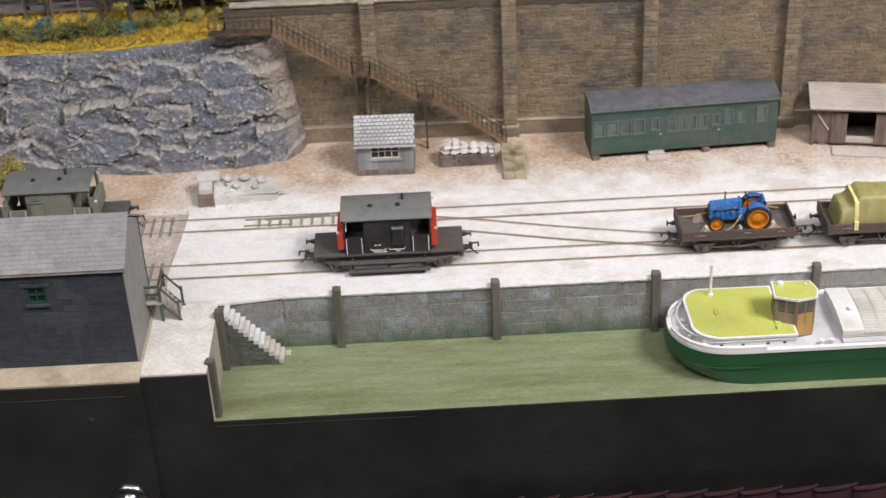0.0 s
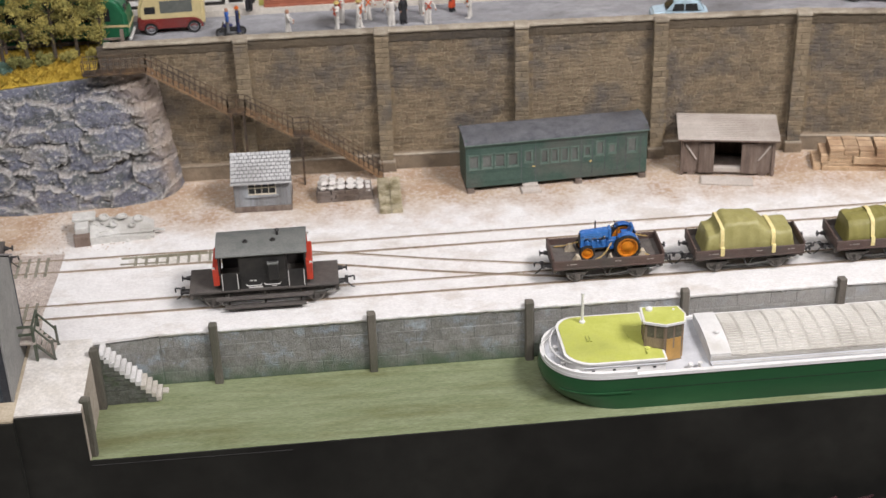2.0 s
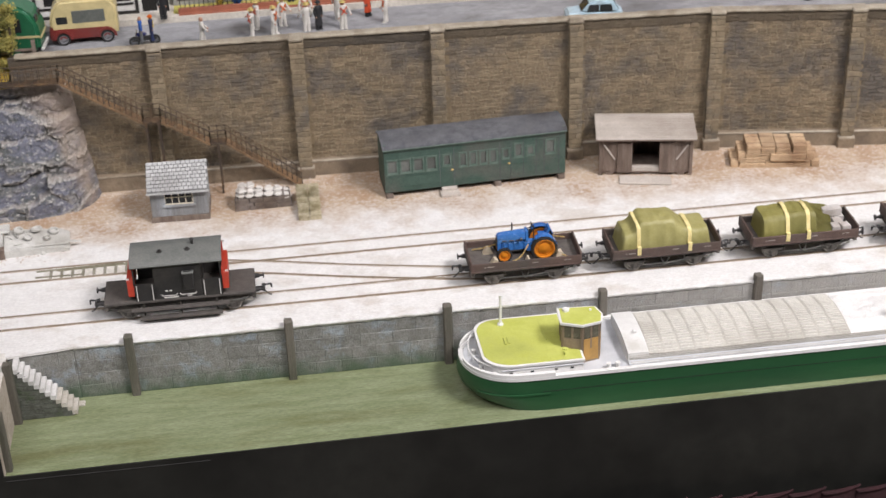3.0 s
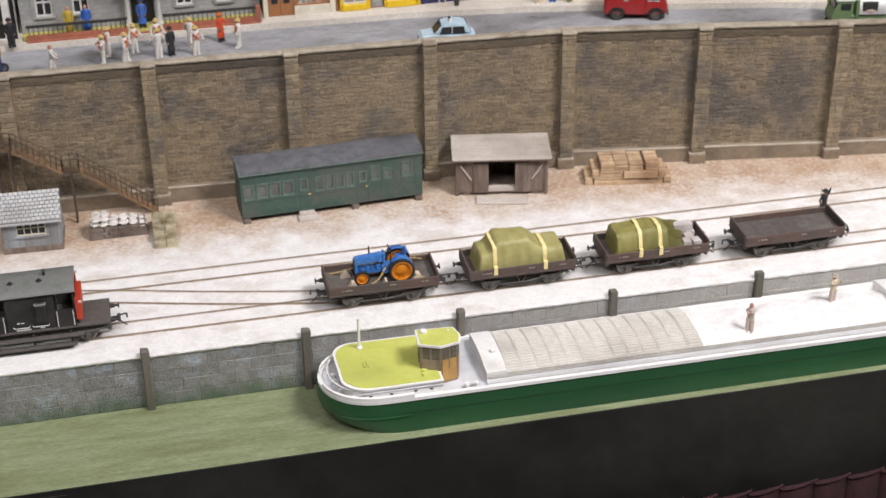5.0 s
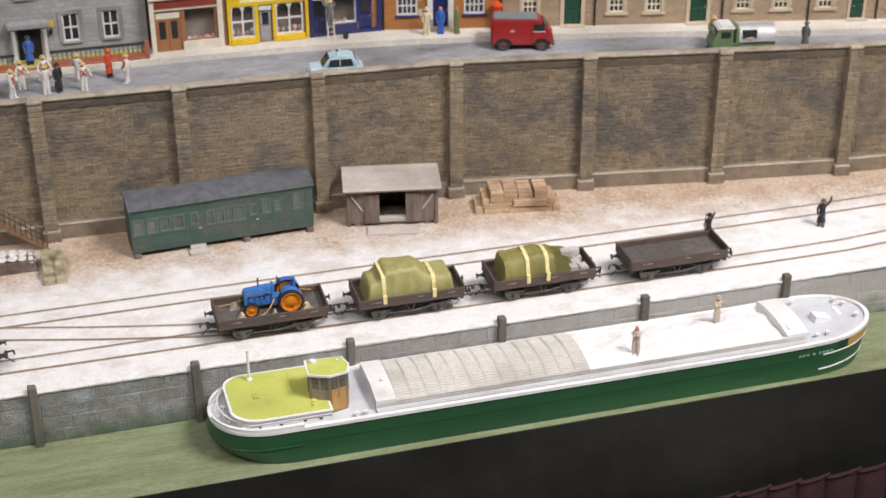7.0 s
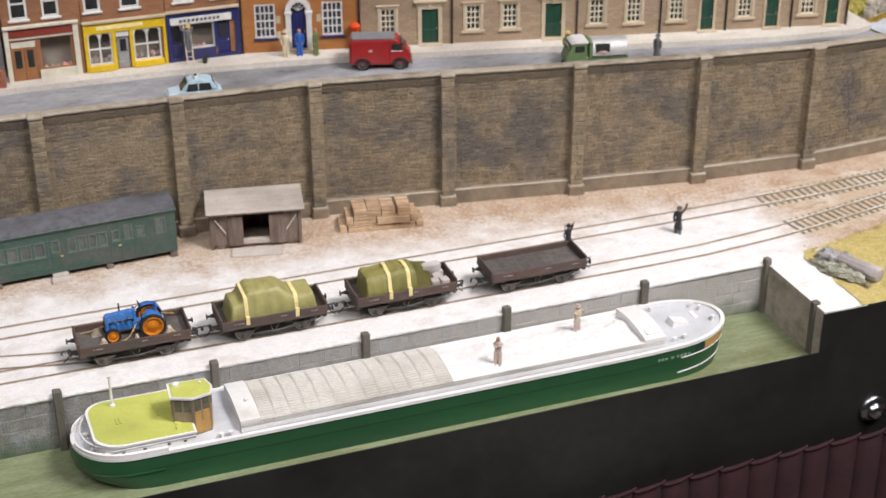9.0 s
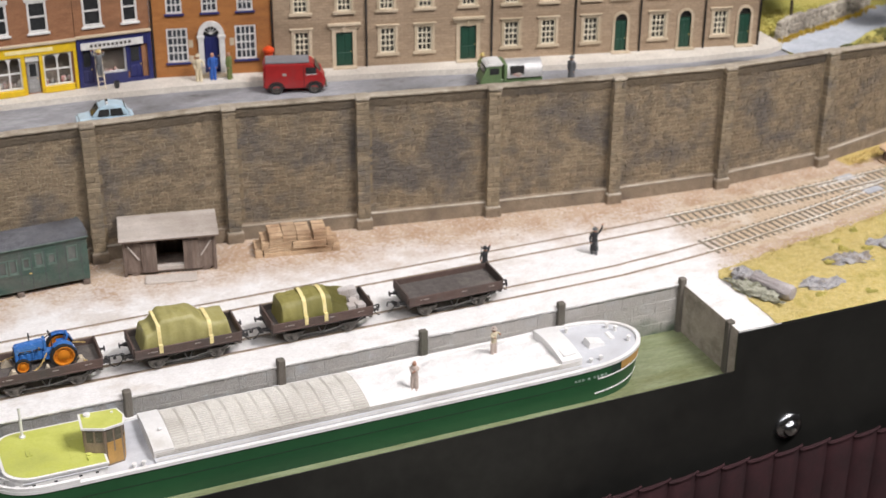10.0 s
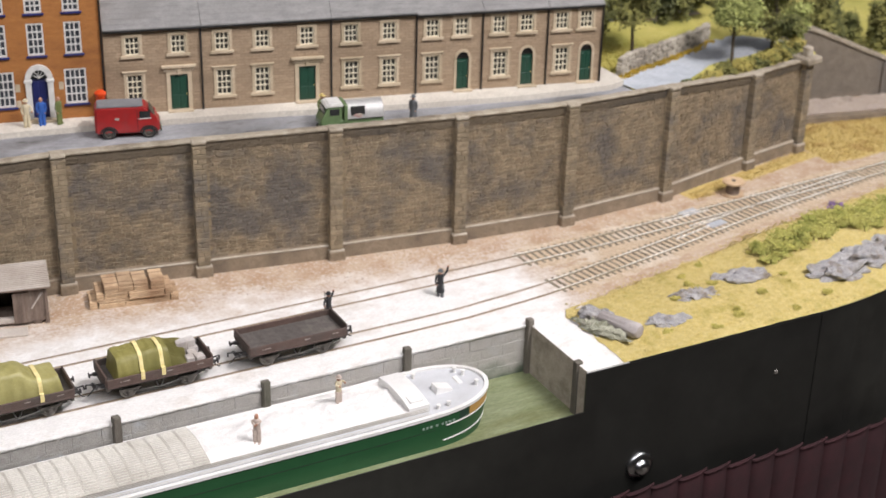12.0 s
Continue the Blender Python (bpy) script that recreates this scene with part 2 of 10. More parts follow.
# ---- ground materials that change over the yard ----
def ground_material():
    """White cement dust over the yard, thinning to brown earth by the wall and to ballast at the far end."""
    m = surf("yard_dust", (0.79, 0.775, 0.755), (0.72, 0.7, 0.675), (0.63, 0.585, 0.535), size=0.8, rough=0.95, bump=0.6, big=4, share=0.3, stretch=(0.65, 1, 1), speck=0.1)
    nt = m.node_tree
    bs = nt.nodes["Principled BSDF"]
    white = bs.inputs["Base Color"].links[0].from_socket
    add, link = nt.nodes.new, nt.links.new
    geo = add("ShaderNodeNewGeometry")
    sep = add("ShaderNodeSeparateXYZ")
    link(geo.outputs["Position"], sep.inputs[0])
    n = add("ShaderNodeTexNoise")
    n.inputs["Scale"].default_value, n.inputs["Detail"].default_value, n.inputs["Roughness"].default_value = 1 / (3.0 * U), 9, 0.68
    link(geo.outputs["Position"], n.inputs["Vector"])

    def calc(op, x, y):
        k = add("ShaderNodeMath")
        k.operation = op
        for s, v in zip(k.inputs, (x, y)):
            if isinstance(v, (int, float)):
                s.default_value = v
            else:
                link(v, s)
        return k.outputs[0]

    def span(v, lo, hi):
        r = add("ShaderNodeMapRange")
        r.inputs["From Min"].default_value, r.inputs["From Max"].default_value = lo, hi
        link(v, r.inputs["Value"])
        return r.outputs["Result"]

    wob = calc("MULTIPLY", calc("SUBTRACT", n.outputs["Fac"], 0.5), 11 * U)
    # the wall swings towards the dock as x grows, and the earth with it
    lead = calc("ADD", sep.outputs["Y"], calc("MULTIPLY", span(sep.outputs["X"], 45 * U, 95 * U), 4.6 * U))
    near_wall = span(calc("ADD", lead, wob), 11.3 * U, 16.3 * U)
    far_end = span(calc("ADD", sep.outputs["X"], calc("MULTIPLY", wob, 0.5)), 85 * U, 89 * U)
    left_end = span(calc("ADD", sep.outputs["X"], calc("MULTIPLY", wob, 0.4)), 1.5 * U, -3.5 * U)
    left_back = calc("MULTIPLY", left_end, span(sep.outputs["Y"], 10.0 * U, 12.5 * U))
    both = calc("MAXIMUM", calc("MAXIMUM", calc("MULTIPLY", near_wall, 0.95), far_end), left_back)
    grit = add("ShaderNodeTexNoise")
    grit.inputs["Scale"].default_value, grit.inputs["Detail"].default_value, grit.inputs["Roughness"].default_value = 1 / (0.32 * U), 6, 0.7
    link(geo.outputs["Position"], grit.inputs["Vector"])
    soil = add("ShaderNodeTexNoise")
    soil.inputs["Scale"].default_value, soil.inputs["Detail"].default_value = 1 / (2.2 * U), 6
    link(geo.outputs["Position"], soil.inputs["Vector"])
    # dust and earth meet in grains, not in a blur
    both = calc("MINIMUM", calc("MAXIMUM", calc("ADD", both, calc("MULTIPLY", calc("MULTIPLY", calc("SUBTRACT", grit.outputs["Fac"], 0.5), both), 2.6)), 0.0), 1.0)
    earth = add("ShaderNodeMix")
    earth.data_type = "RGBA"
    link(span(soil.outputs["Fac"], 0.38, 0.62), earth.inputs[0])
    earth.inputs[6].default_value, earth.inputs[7].default_value = (0.4, 0.265, 0.165, 1), (0.5, 0.385, 0.28, 1)
    mx = add("ShaderNodeMix")
    mx.data_type = "RGBA"
    link(both, mx.inputs[0])
    link(white, mx.inputs[6])
    link(earth.outputs[2], mx.inputs[7])
    link(mx.outputs[2], bs.inputs["Base Color"])
    return m


M["yard"] = ground_material()
M["ballast"] = surf("ballast", (0.6, 0.52, 0.46), (0.42, 0.35, 0.3), (0.68, 0.62, 0.57), size=0.3, rough=1.0, bump=0.8, big=6, share=0.4, speck=0.35)


def water_material():
    m = surf("dock_water", (0.18, 0.208, 0.11), (0.235, 0.265, 0.155), (0.155, 0.165, 0.08), size=0.5, rough=0.06, bump=0.0, big=5, share=0.4, stretch=(0.2, 1, 1), speck=0.2)
    nt = m.node_tree
    geo = nt.nodes.new("ShaderNodeNewGeometry")
    mp = nt.nodes.new("ShaderNodeMapping")
    mp.inputs["Scale"].default_value = (0.35, 1, 1)
    n = nt.nodes.new("ShaderNodeTexNoise")
    n.inputs["Scale"].default_value, n.inputs["Detail"].default_value = 1 / (0.55 * U), 4
    b = nt.nodes.new("ShaderNodeBump")
    b.inputs["Strength"].default_value, b.inputs["Distance"].default_value = 0.5, 0.14 * U
    nt.links.new(geo.outputs["Position"], mp.inputs["Vector"])
    nt.links.new(mp.outputs["Vector"], n.inputs["Vector"])
    nt.links.new(n.outputs["Fac"], b.inputs["Height"])
    nt.links.new(b.outputs["Normal"], nt.nodes["Principled BSDF"].inputs["Normal"])
    return m


M["water"] = water_material()


def structure(name, bm, material, label="", m=None, smooth=False):
    return tagged(part(name, bm, material, None, label, m, smooth), kind="structure")


def sheet(x0, x1, y0, y1, z, nx, ny, rough=0.0, size=2.0, keep=None):
    """A ground sheet with small unevenness."""
    bm = bmesh.new()
    rows = []
    for j in range(ny + 1):
        row = []
        for i in range(nx + 1):
            x, y = x0 + (x1 - x0) * i / nx, y0 + (y1 - y0) * j / ny
            row.append(bm.verts.new((x, y, z + rough * noise.noise(Vector((x / size, y / size, 0.3))))))
        rows.append(row)
    for j in range(ny):
        for i in range(nx):
            x, y = x0 + (x1 - x0) * (i + 0.5) / nx, y0 + (y1 - y0) * (j + 0.5) / ny
            if keep is None or keep(x, y):
                bm.faces.new((rows[j][i], rows[j][i + 1], rows[j + 1][i + 1], rows[j + 1][i]))
    return bm


# ---- yard, dock, fascia ----
structure("ground", sheet(-40, 170, 0.0, 60, YARD, 105, 30, 0.0), M["yard"], "white dusty quayside yard with brown earth by the wall")
bm = boxes((-1.0, 2.88, -7.7, 0.0, YARD - 0.9, YARD))
bm3 = bmesh.new()
prism(bm3, [(2.8, -0.55), (3.6, -0.44), (6.0, -0.2), (6.95, -0.04), (6.95, 0.3), (2.8, 0.3)], YARD - 0.16, YARD + 0.006, "z")
structure("quay_corner", bm3, M["yard"], "white dusty corner of the quay above the steps")
bm2 = boxes((-40, -1.0, -8.2, 0.0, YARD - 0.9, YARD))
M["apron"] = surf("apron_concrete", (0.66, 0.63, 0.585), (0.57, 0.535, 0.48), (0.72, 0.7, 0.67), size=1.3, rough=0.95, bump=0.15, big=3, share=0.4)
M["apron_tan"] = surf("apron_tan", (0.42, 0.35, 0.25), (0.5, 0.43, 0.32), (0.34, 0.28, 0.19), size=0.8, rough=0.95, bump=0.4, big=3, share=0.4)
structure("quay_apron", bm, M["apron"], "pale dusty concrete apron beside the dock")
structure("quay_apron_west", bm2, M["apron_tan"], "tan dusty strip before the stone store")
bm = boxes((82.085, 85.6, -7.75, 0.0, YARD - 0.9, YARD))
structure("dock_end_apron", bm, M["yard"], "white dusty concrete apron at the dock end")
bm = sheet(2.6, 82.2, -7.72, 0.2, WATER, 80, 8, 0.0)
structure("water", bm, M["water"], "murky green dock water with ripples")

for nm, b, what in (("fascia_west", (-40, -1.0, -8.34, -8.2, -14, YARD - 0.12), "before the stone store"), ("fascia_apron", (-1.0, 2.93, -7.84, -7.7, -14, YARD - 0.12), "below the quay apron"),
                    ("fascia_east", (82.02, 103, -7.84, -7.7, -14, YARD - 0.12), "below the grass bank"), ("fascia_step", (-1.06, -0.99, -8.33, -7.71, -14, YARD - 0.13), "at the step in the front")):
    structure(nm, boxes(b), M["black"], "matt black painted front board " + what)
bm = bmesh.new()
prism(bm, [(2.93, -14), (82.02, -14), (82.02, -3.52), (2.93, -3.92)], -7.84, -7.73)
structure("fascia_dock", bm, M["black"], "matt black painted front board below the dock water")
bm = bmesh.new()
sweep(bm, [(103, -7.84, 0), (107, -7.5, 0), (111, -6.8, 0), (116, -5.4, 0), (124, -2.6, 0), (135, 1.5, 0)], [(-0.08, -14), (0.08, -14), (0.08, YARD - 0.05), (-0.08, YARD - 0.05)])
structure("fascia_end", bm, M["black"], "matt black painted curved front board")
M["seam"] = surf("board_seam", (0.04, 0.039, 0.037), (0.02, 0.019, 0.018), size=1.0, rough=0.8)
for x0, x1, y, z in ((3.0, 15.0, -7.86, WATER - 0.02), (-12.0, -2.0, -8.37, YARD - 1.0)):
    structure("trim", boxes((x0, x1, y - 0.01, y + 0.03, z, z + 0.05)), M["seam"], "thin joint line on the black board")

# quay wall with courses of blocks
def quay_run(name, p, q, z0, z1, label):
    """A dock wall from p to q: a joint-coloured core and a face of separate blocks."""
    p, q = Vector((*p, 0)), Vector((*q, 0))
    d = q - p
    length = d.length
    ang = math.degrees(math.atan2(d.y, d.x))
    core = structure(name, boxes((0, length, 0.0, 0.7, z0, z1)), M["quay_joint"], label, at(p.x, p.y, 0, 0, 0, ang))
    return core, length


def quay_material(m):
    """Algae above the waterline and pale dust where cargo is worked, over the block colour."""
    nt = m.node_tree
    bs = nt.nodes["Principled BSDF"]
    col = bs.inputs["Base Color"].links[0].from_socket
    add, link = nt.nodes.new, nt.links.new
    geo, sep, n = add("ShaderNodeNewGeometry"), add("ShaderNodeSeparateXYZ"), add("ShaderNodeTexNoise")
    link(geo.outputs["Position"], sep.inputs[0])
    n.inputs["Scale"].default_value, n.inputs["Detail"].default_value = 1 / (1.4 * U), 7
    link(geo.outputs["Position"], n.inputs["Vector"])
    for axis, lo, hi, wob, rgb, most in (("X", 24, 66, 36.0, (0.54, 0.51, 0.47), 0.68), ("Z", WATER + 1.5, WATER - 0.1, 3.0, (0.06, 0.105, 0.055), 0.85)):
        k = add("ShaderNodeMath")
        k.operation = "MULTIPLY_ADD"
        link(n.outputs["Fac"], k.inputs[0])
        k.inputs[1].default_value = wob * U
        link(sep.outputs[axis], k.inputs[2])
        r = add("ShaderNodeMapRange")
        r.inputs["From Min"].default_value, r.inputs["From Max"].default_value = (lo + wob / 2) * U, (hi + wob / 2) * U
        r.inputs["To Max"].default_value = most
        link(k.outputs[0], r.inputs["Value"])
        mx = add("ShaderNodeMix")
        mx.data_type = "RGBA"
        link(r.outputs["Result"], mx.inputs[0])
        link(col, mx.inputs[6])
        mx.inputs[7].default_value = (*rgb, 1)
        col = mx.outputs[2]
    link(col, bs.inputs["Base Color"])


quay_material(M["block"])
quay_material(M["quay_joint"])
QUAYS = []
core, ln = quay_run("wall_quay", (6.9, 0.06), (82.0, 0.06), WATER - 0.5, YARD - 0.02, "grey stone block dock wall, green at the waterline")
QUAYS.append((core, ln))
core, ln = quay_run("wall_quay_slant", (2.9, -0.42), (6.9, 0.06), WATER - 0.5, YARD - 0.02, "grey stone block dock wall behind the steps")
QUAYS.append((core, ln))
core, ln = quay_run("wall_dock_end", (82.06, -0.0), (82.06, -7.7), WATER - 0.5, YARD - 0.02, "pale cement-rendered dock end wall")
M["render"] = surf("beige_render", (0.38, 0.325, 0.265), (0.47, 0.415, 0.35), (0.25, 0.22, 0.17), size=0.8, rough=0.95, bump=0.4, big=3, share=0.4)
core.data.materials[0] = M["render"]
structure("wall_dock_west", boxes((2.2, 2.9, -7.6, -0.6, WATER - 0.5, YARD - 0.02)), M["render"], "beige cement-rendered dock side wall")
bm = bmesh.new()
rings = []
for i in range(301):
    x = 6.9 + 75.1 * i / 300
    w1, w2 = noise.noise(Vector((x * 1.6, 2, 0))), noise.noise(Vector((x * 4.1, 5, 1)))
    out, hang = 0.1 + 0.06 * w1 + 0.04 * w2, 0.26 + 0.12 * w1 + 0.1 * w2
    top = YARD + 0.02 + 0.012 * w2
    rings.append([bm.verts.new((x, y, z)) for y, z in ((0.8, top - 0.03), (0.1, top), (-out * 0.6, top - 0.02), (-out, top - 0.1), (-0.02, YARD - hang), (0.3, YARD - 0.5), (0.8, YARD - 0.5))])
skin(bm, rings)
structure("quay_edge", bm, M["yard"], "rough white-dusted quay edge", smooth=50)

# quayside timber posts
POSTS = [(3.1, -1.85), (10.35, 0), (20.35, 0), (30.5, 0), (40.65, 0), (51.0, 0), (61.3, 0), (71.95, 0), (82.0, 0), (82.15, -6.35), (3.0, -6.6)]
for x, y in POSTS:
    bm = bmesh.new()
    top = 0.1 if y > -5 else -0.2
    box(bm, -0.27, 0.27, -0.3, 0.22, WATER - 0.3, top + 0.12, bevel=0.07)
    for v in bm.verts:
        v.co.x += random.uniform(-0.03, 0.03)
        v.co.y += random.uniform(-0.03, 0.03)
    post = part("mooring_post", bm, M["timber"], None, "weathered dark timber mooring post against the dock wall", at(x, y - 0.08, 0, 0, 0, random.uniform(-4, 4)))
    tagged(post, category="post", group="dock posts")

# ---- retaining wall ----
PIERS = [(2.1, 20.4), (12.65, 20.3), (22.7, 20.15), (32.8, 19.8), (42.9, 19.4), (53.3, 18.95), (63.4, 17.45), (73.75, 15.8), (84.0, 14.4), (93.85, 13.65), (104.4, 14.35), (115.5, 17.0), (122.55, 18.4)]
DROP = [-0.55] * 6 + [-0.5, -0.42, -0.3, -0.1, 0.2, 1.45, 1.45]
TOP = 10.3
wall = tagged(new("wall_retaining"), "tall brown rubble-stone retaining wall with piers and coping", kind="structure")
random.seed(11)


def stone_faces(bm, poly, y, lift):
    """One rubble stone, pillowed and a little askew; poly is its outline in x, z."""
    j = lambda k: random.uniform(-k, k)
    cx, cz = sum(p[0] for p in poly) / len(poly), sum(p[1] for p in poly) / len(poly)
    back = [bm.verts.new((a, y, b)) for a, b in poly]
    front = [bm.verts.new((cx + (a - cx) * 0.93, y - lift + j(.014), cz + (b - cz) * 0.86)) for a, b in poly]
    bm.faces.new(front)
    n = len(poly)
    for i in range(n):
        bm.faces.new((back[i], back[(i + 1) % n], front[(i + 1) % n], front[i]))


def courses(x0, x1, z0, z1, rise, wmin, wmax, seed=0.0):
    """Outlines of rubble stones between wavy, broken bed joints."""
    n = round((z1 - z0) / rise)
    bed = lambda r, x: z0 + (z1 - z0) * r / n + (0 if r in (0, n) else 0.06 * noise.noise(Vector((x * 0.9, r * 2.7, seed))) + 0.03 * noise.noise(Vector((x * 3.1, r * 1.7, seed))))
    for r in range(n):
        x = x0
        tilt = 0.0
        while x < x1 - 0.1:
            w = random.uniform(wmin, wmax)
            if x + w > x1 - wmin * 0.7:
                w = x1 - x
            t2 = 0.0 if x + w >= x1 else random.uniform(-0.035, 0.035)
            g = 0.022
            a, b, m = x + g, x + w - g, x + w * random.uniform(0.35, 0.65)
            lo = lambda q: bed(r, q) + g + random.uniform(-.012, .012)
            hi = lambda q: bed(r + 1, q) - g + random.uniform(-.012, .012)
            yield [(a - tilt, lo(a)), (m, lo(m) - 0.015), (b - t2, lo(b)), (b + t2, hi(b)), (m, hi(m) + 0.015), (a + tilt, hi(a))]
            x += w
            tilt = t2


PANEL_STONES = []


def lower(bm, ln, d0, d1):
    for v in bm.verts:
        if v.co.z > 8.0:
            v.co.z -= d0 + (d1 - d0) * v.co.x / ln


for i, (p, q) in enumerate(zip(PIERS, PIERS[1:])):
    p, q = Vector((*p, 0)), Vector((*q, 0))
    d = q - p
    ln, ang = d.length, math.degrees(math.atan2(d.y, d.x))
    m = at(p.x, p.y, 0, 0, 0, ang)
    e = 0.5
    d0, d1 = DROP[i], DROP[i + 1]
    bm = boxes((0.9 if i == 0 else -e, ln + e, 0.52, 1.3, YARD - 0.4, TOP - 0.6))
    lower(bm, ln, d0, d1)
    part("backing", bm, M["wall_joint"], wall, m=m)
    # stone face
    rows = [s for s in courses(0.5, ln - 0.5, 0.9, 9.3 - min(d0, d1), 0.33, 0.4, 0.98, i * 3.3) if s[3][1] < 9.45 - d0 - (d1 - d0) * s[3][0] / ln]
    if i == 3:
        PANEL_STONES.append((m, rows))
    else:
        bm = bmesh.new()
        for s in rows:
            stone_faces(bm, s, 0.53, random.uniform(0.035, 0.085))
        tagged(part("rubble_stones", bm, M["stone"], wall, m=m), kind="stuff")
    part("margin", boxes((0.45, 0.8 + 0.1 * (i % 2), 0.47, 0.53, 0.9, 9.2 - max(d0, d1)), bevel=0.02), M["margin"], wall, m=m)
    # plinth with a weathered slope, string band coloured dark for the coping's shade, coping
    bm = bmesh.new()
    prism(bm, [(0.12, YARD - 0.3), (0.52, YARD - 0.3), (0.52, 1.05), (0.34, 0.85), (0.2, 0.72)], 0.4, ln - 0.4, "x")
    part("plinth", bm, M["plinth"], wall, m=m)
    part("plinth_ledge", boxes((0.45, ln - 0.45, 0.16, 0.53, 0.78, 0.88), bevel=0.03), M["ledge"], wall, m=m)
    n = int(ln / 0.35)
    ring_of = lambda x, sec: [bm.verts.new((x, a + 0.045 * noise.noise(Vector((x * 1.7, k, i))), b + 0.04 * noise.noise(Vector((x * 1.3, k + 9, i))))) for k, (a, b) in enumerate(sec)]
    bm = bmesh.new()
    skin(bm, [ring_of(0.4 + (ln - 0.8) * k / n, [(0.6, 9.2), (0.5, 9.2), (0.42, 9.32), (0.34, 9.75), (0.34, 10.12), (0.6, 10.14)]) for k in range(n + 1)])
    lower(bm, ln, d0, d1)
    part("string_band", bm, M["band"], wall, m=m)
    bm = bmesh.new()
    a = 0.9 if i == 0 else 0.0
    skin(bm, [ring_of(a + (ln - a) * k / n, [(0.9, 10.06), (0.24, 10.05), (0.19, 10.1), (0.18, TOP - 0.1), (0.26, TOP - 0.02), (0.85, TOP), (0.95, TOP - 0.06)]) for k in range(n + 1)])
    lower(bm, ln, d0, d1)
    part("coping", bm, M["coping"], wall, m=m, smooth=35)
for i, (x, y) in enumerate(PIERS):
    if i == 0:
        continue
    a, b = PIERS[max(i - 1, 0)], PIERS[min(i + 1, len(PIERS) - 1)]
    ang = math.degrees(math.atan2(b[1] - a[1], b[0] - a[0]))
    m = at(x, y, 0, 0, 0, ang)
    d = DROP[i]
    pier = part("pier", boxes((-0.48, 0.48, -0.1, 0.7, YARD - 0.3, 9.95 - d)), M["wall_joint"], wall, m=m)
    last = i == len(PIERS) - 1
    base = part("pier_base", boxes((-0.66, 0.66, -0.36, 0.6, YARD - 0.3, 0.5), bevel=0.08), M["plinth"], pier)
    part("base_top", boxes((-0.63, 0.63, -0.33, 0.5, 0.46, 0.58), bevel=0.05), M["ledge"], base)
    k = 0.45 if last else 0.0
    part("pier_cap", boxes((-0.56 - k, 0.56 + k, -0.23 - k, 0.95 + k, (9.92 if last else 10.02) - d, TOP + (0.25 if last else 0.03) - d), bevel=0.09), M["coping"], pier)
    if last:
        part("cap_block", boxes((-0.45, 0.35, -0.1, 0.7, TOP + 0.2 - d, TOP + 1.15 - d), bevel=0.12), M["ledge"], pier, "pale upright stone")
    z = 0.57
    k = 0
    while z < 9.85 - d:
        h = min(random.uniform(0.36, 0.46), 9.9 - d - z)
        w = 0.53 if k % 2 else 0.5
        j = lambda: random.uniform(-0.015, 0.015)
        cuts = [-w + j(), random.uniform(-0.2, 0.2), w + j()] if k % 3 else [-w + j(), w + j()]
        for xa, xb in zip(cuts, cuts[1:]):
            bm = bmesh.new()
            box(bm, xa + 0.008, xb - 0.008, -0.19 + j(), 0.4, 0.012, h - 0.012, bevel=0.04)
            part("quoin", bm, M["pier"], pier, m=at(0, 0, z))
        z += h
        k += 1
# return wall behind the far end
M["far_stone"] = surf("return_stone", (0.16, 0.135, 0.105), (0.2, 0.17, 0.135), (0.13, 0.12, 0.105), size=1.0, rough=0.95, bump=0.4)
back = tagged(new("wall_return"), "brown stone wall beyond the track with a sloping coping", kind="structure")
back.matrix_basis = at(124.5, 30.6, 0, 0, 0, -10.5)
bm = bmesh.new()
prism(bm, [(-2, YARD - 0.3), (26, YARD - 0.3), (26, 0.6), (17.5, 3.2), (8.2, 7.1), (-2, 9.6)], 0, 1.0)
part("wall_face", bm, M["far_stone"], back)
for (xa, za), (xb, zb) in zip(((-2, 9.6), (8.2, 7.1), (17.5, 3.2)), ((8.2, 7.1), (17.5, 3.2), (26, 0.6))):
    bm = bmesh.new()
    prism(bm, [(xa, za), (xb, zb), (xb, zb + 0.35), (xa, za + 0.35)], -0.2, 1.2)
    part("coping", bm, M["coping"], back)
part("buttress", boxes((16.7, 17.6, -0.25, 0.1, YARD - 0.3, 3.2)), M["far_stone"], back)

# ---- road deck and pavement on top of the wall ----
kerb_line = [(-40, 24.1), (2.4, 24.1), (2.9, 21.3)] + [(x, y + 0.9) for x, y in PIERS[1:10]] + [(101.5, 15.1)]
bm = bmesh.new()
skin(bm, [[bm.verts.new((x, y, ROAD)), bm.verts.new((x, 60, ROAD)), bm.verts.new((x, 60, ROAD - 0.15)), bm.verts.new((x, y, ROAD - 0.15))] for x, y in kerb_line])
structure("road", bm, M["road"], "grey worn asphalt street above the wall")
HOUSE_A, HOUSE_B = Vector((50.1, 29.05, 0)), Vector((99.4, 18.25, 0))
bm = bmesh.new()
rim = [(-30, 28.1), (33, 27.7), (44, 27.3), (52, 26.4), (60, 24.95), (70, 22.9), (83, 19.5), (92, 17.6), (99.5, 16.9), (101.2, 17.4), (101.4, 18.6)]
prism(bm, rim + [(101.4, 30), (-30, 36)], ROAD - 0.2, PAVE, "z")
structure("pavement", bm, M["paving"], "pale stone pavement with a kerb")

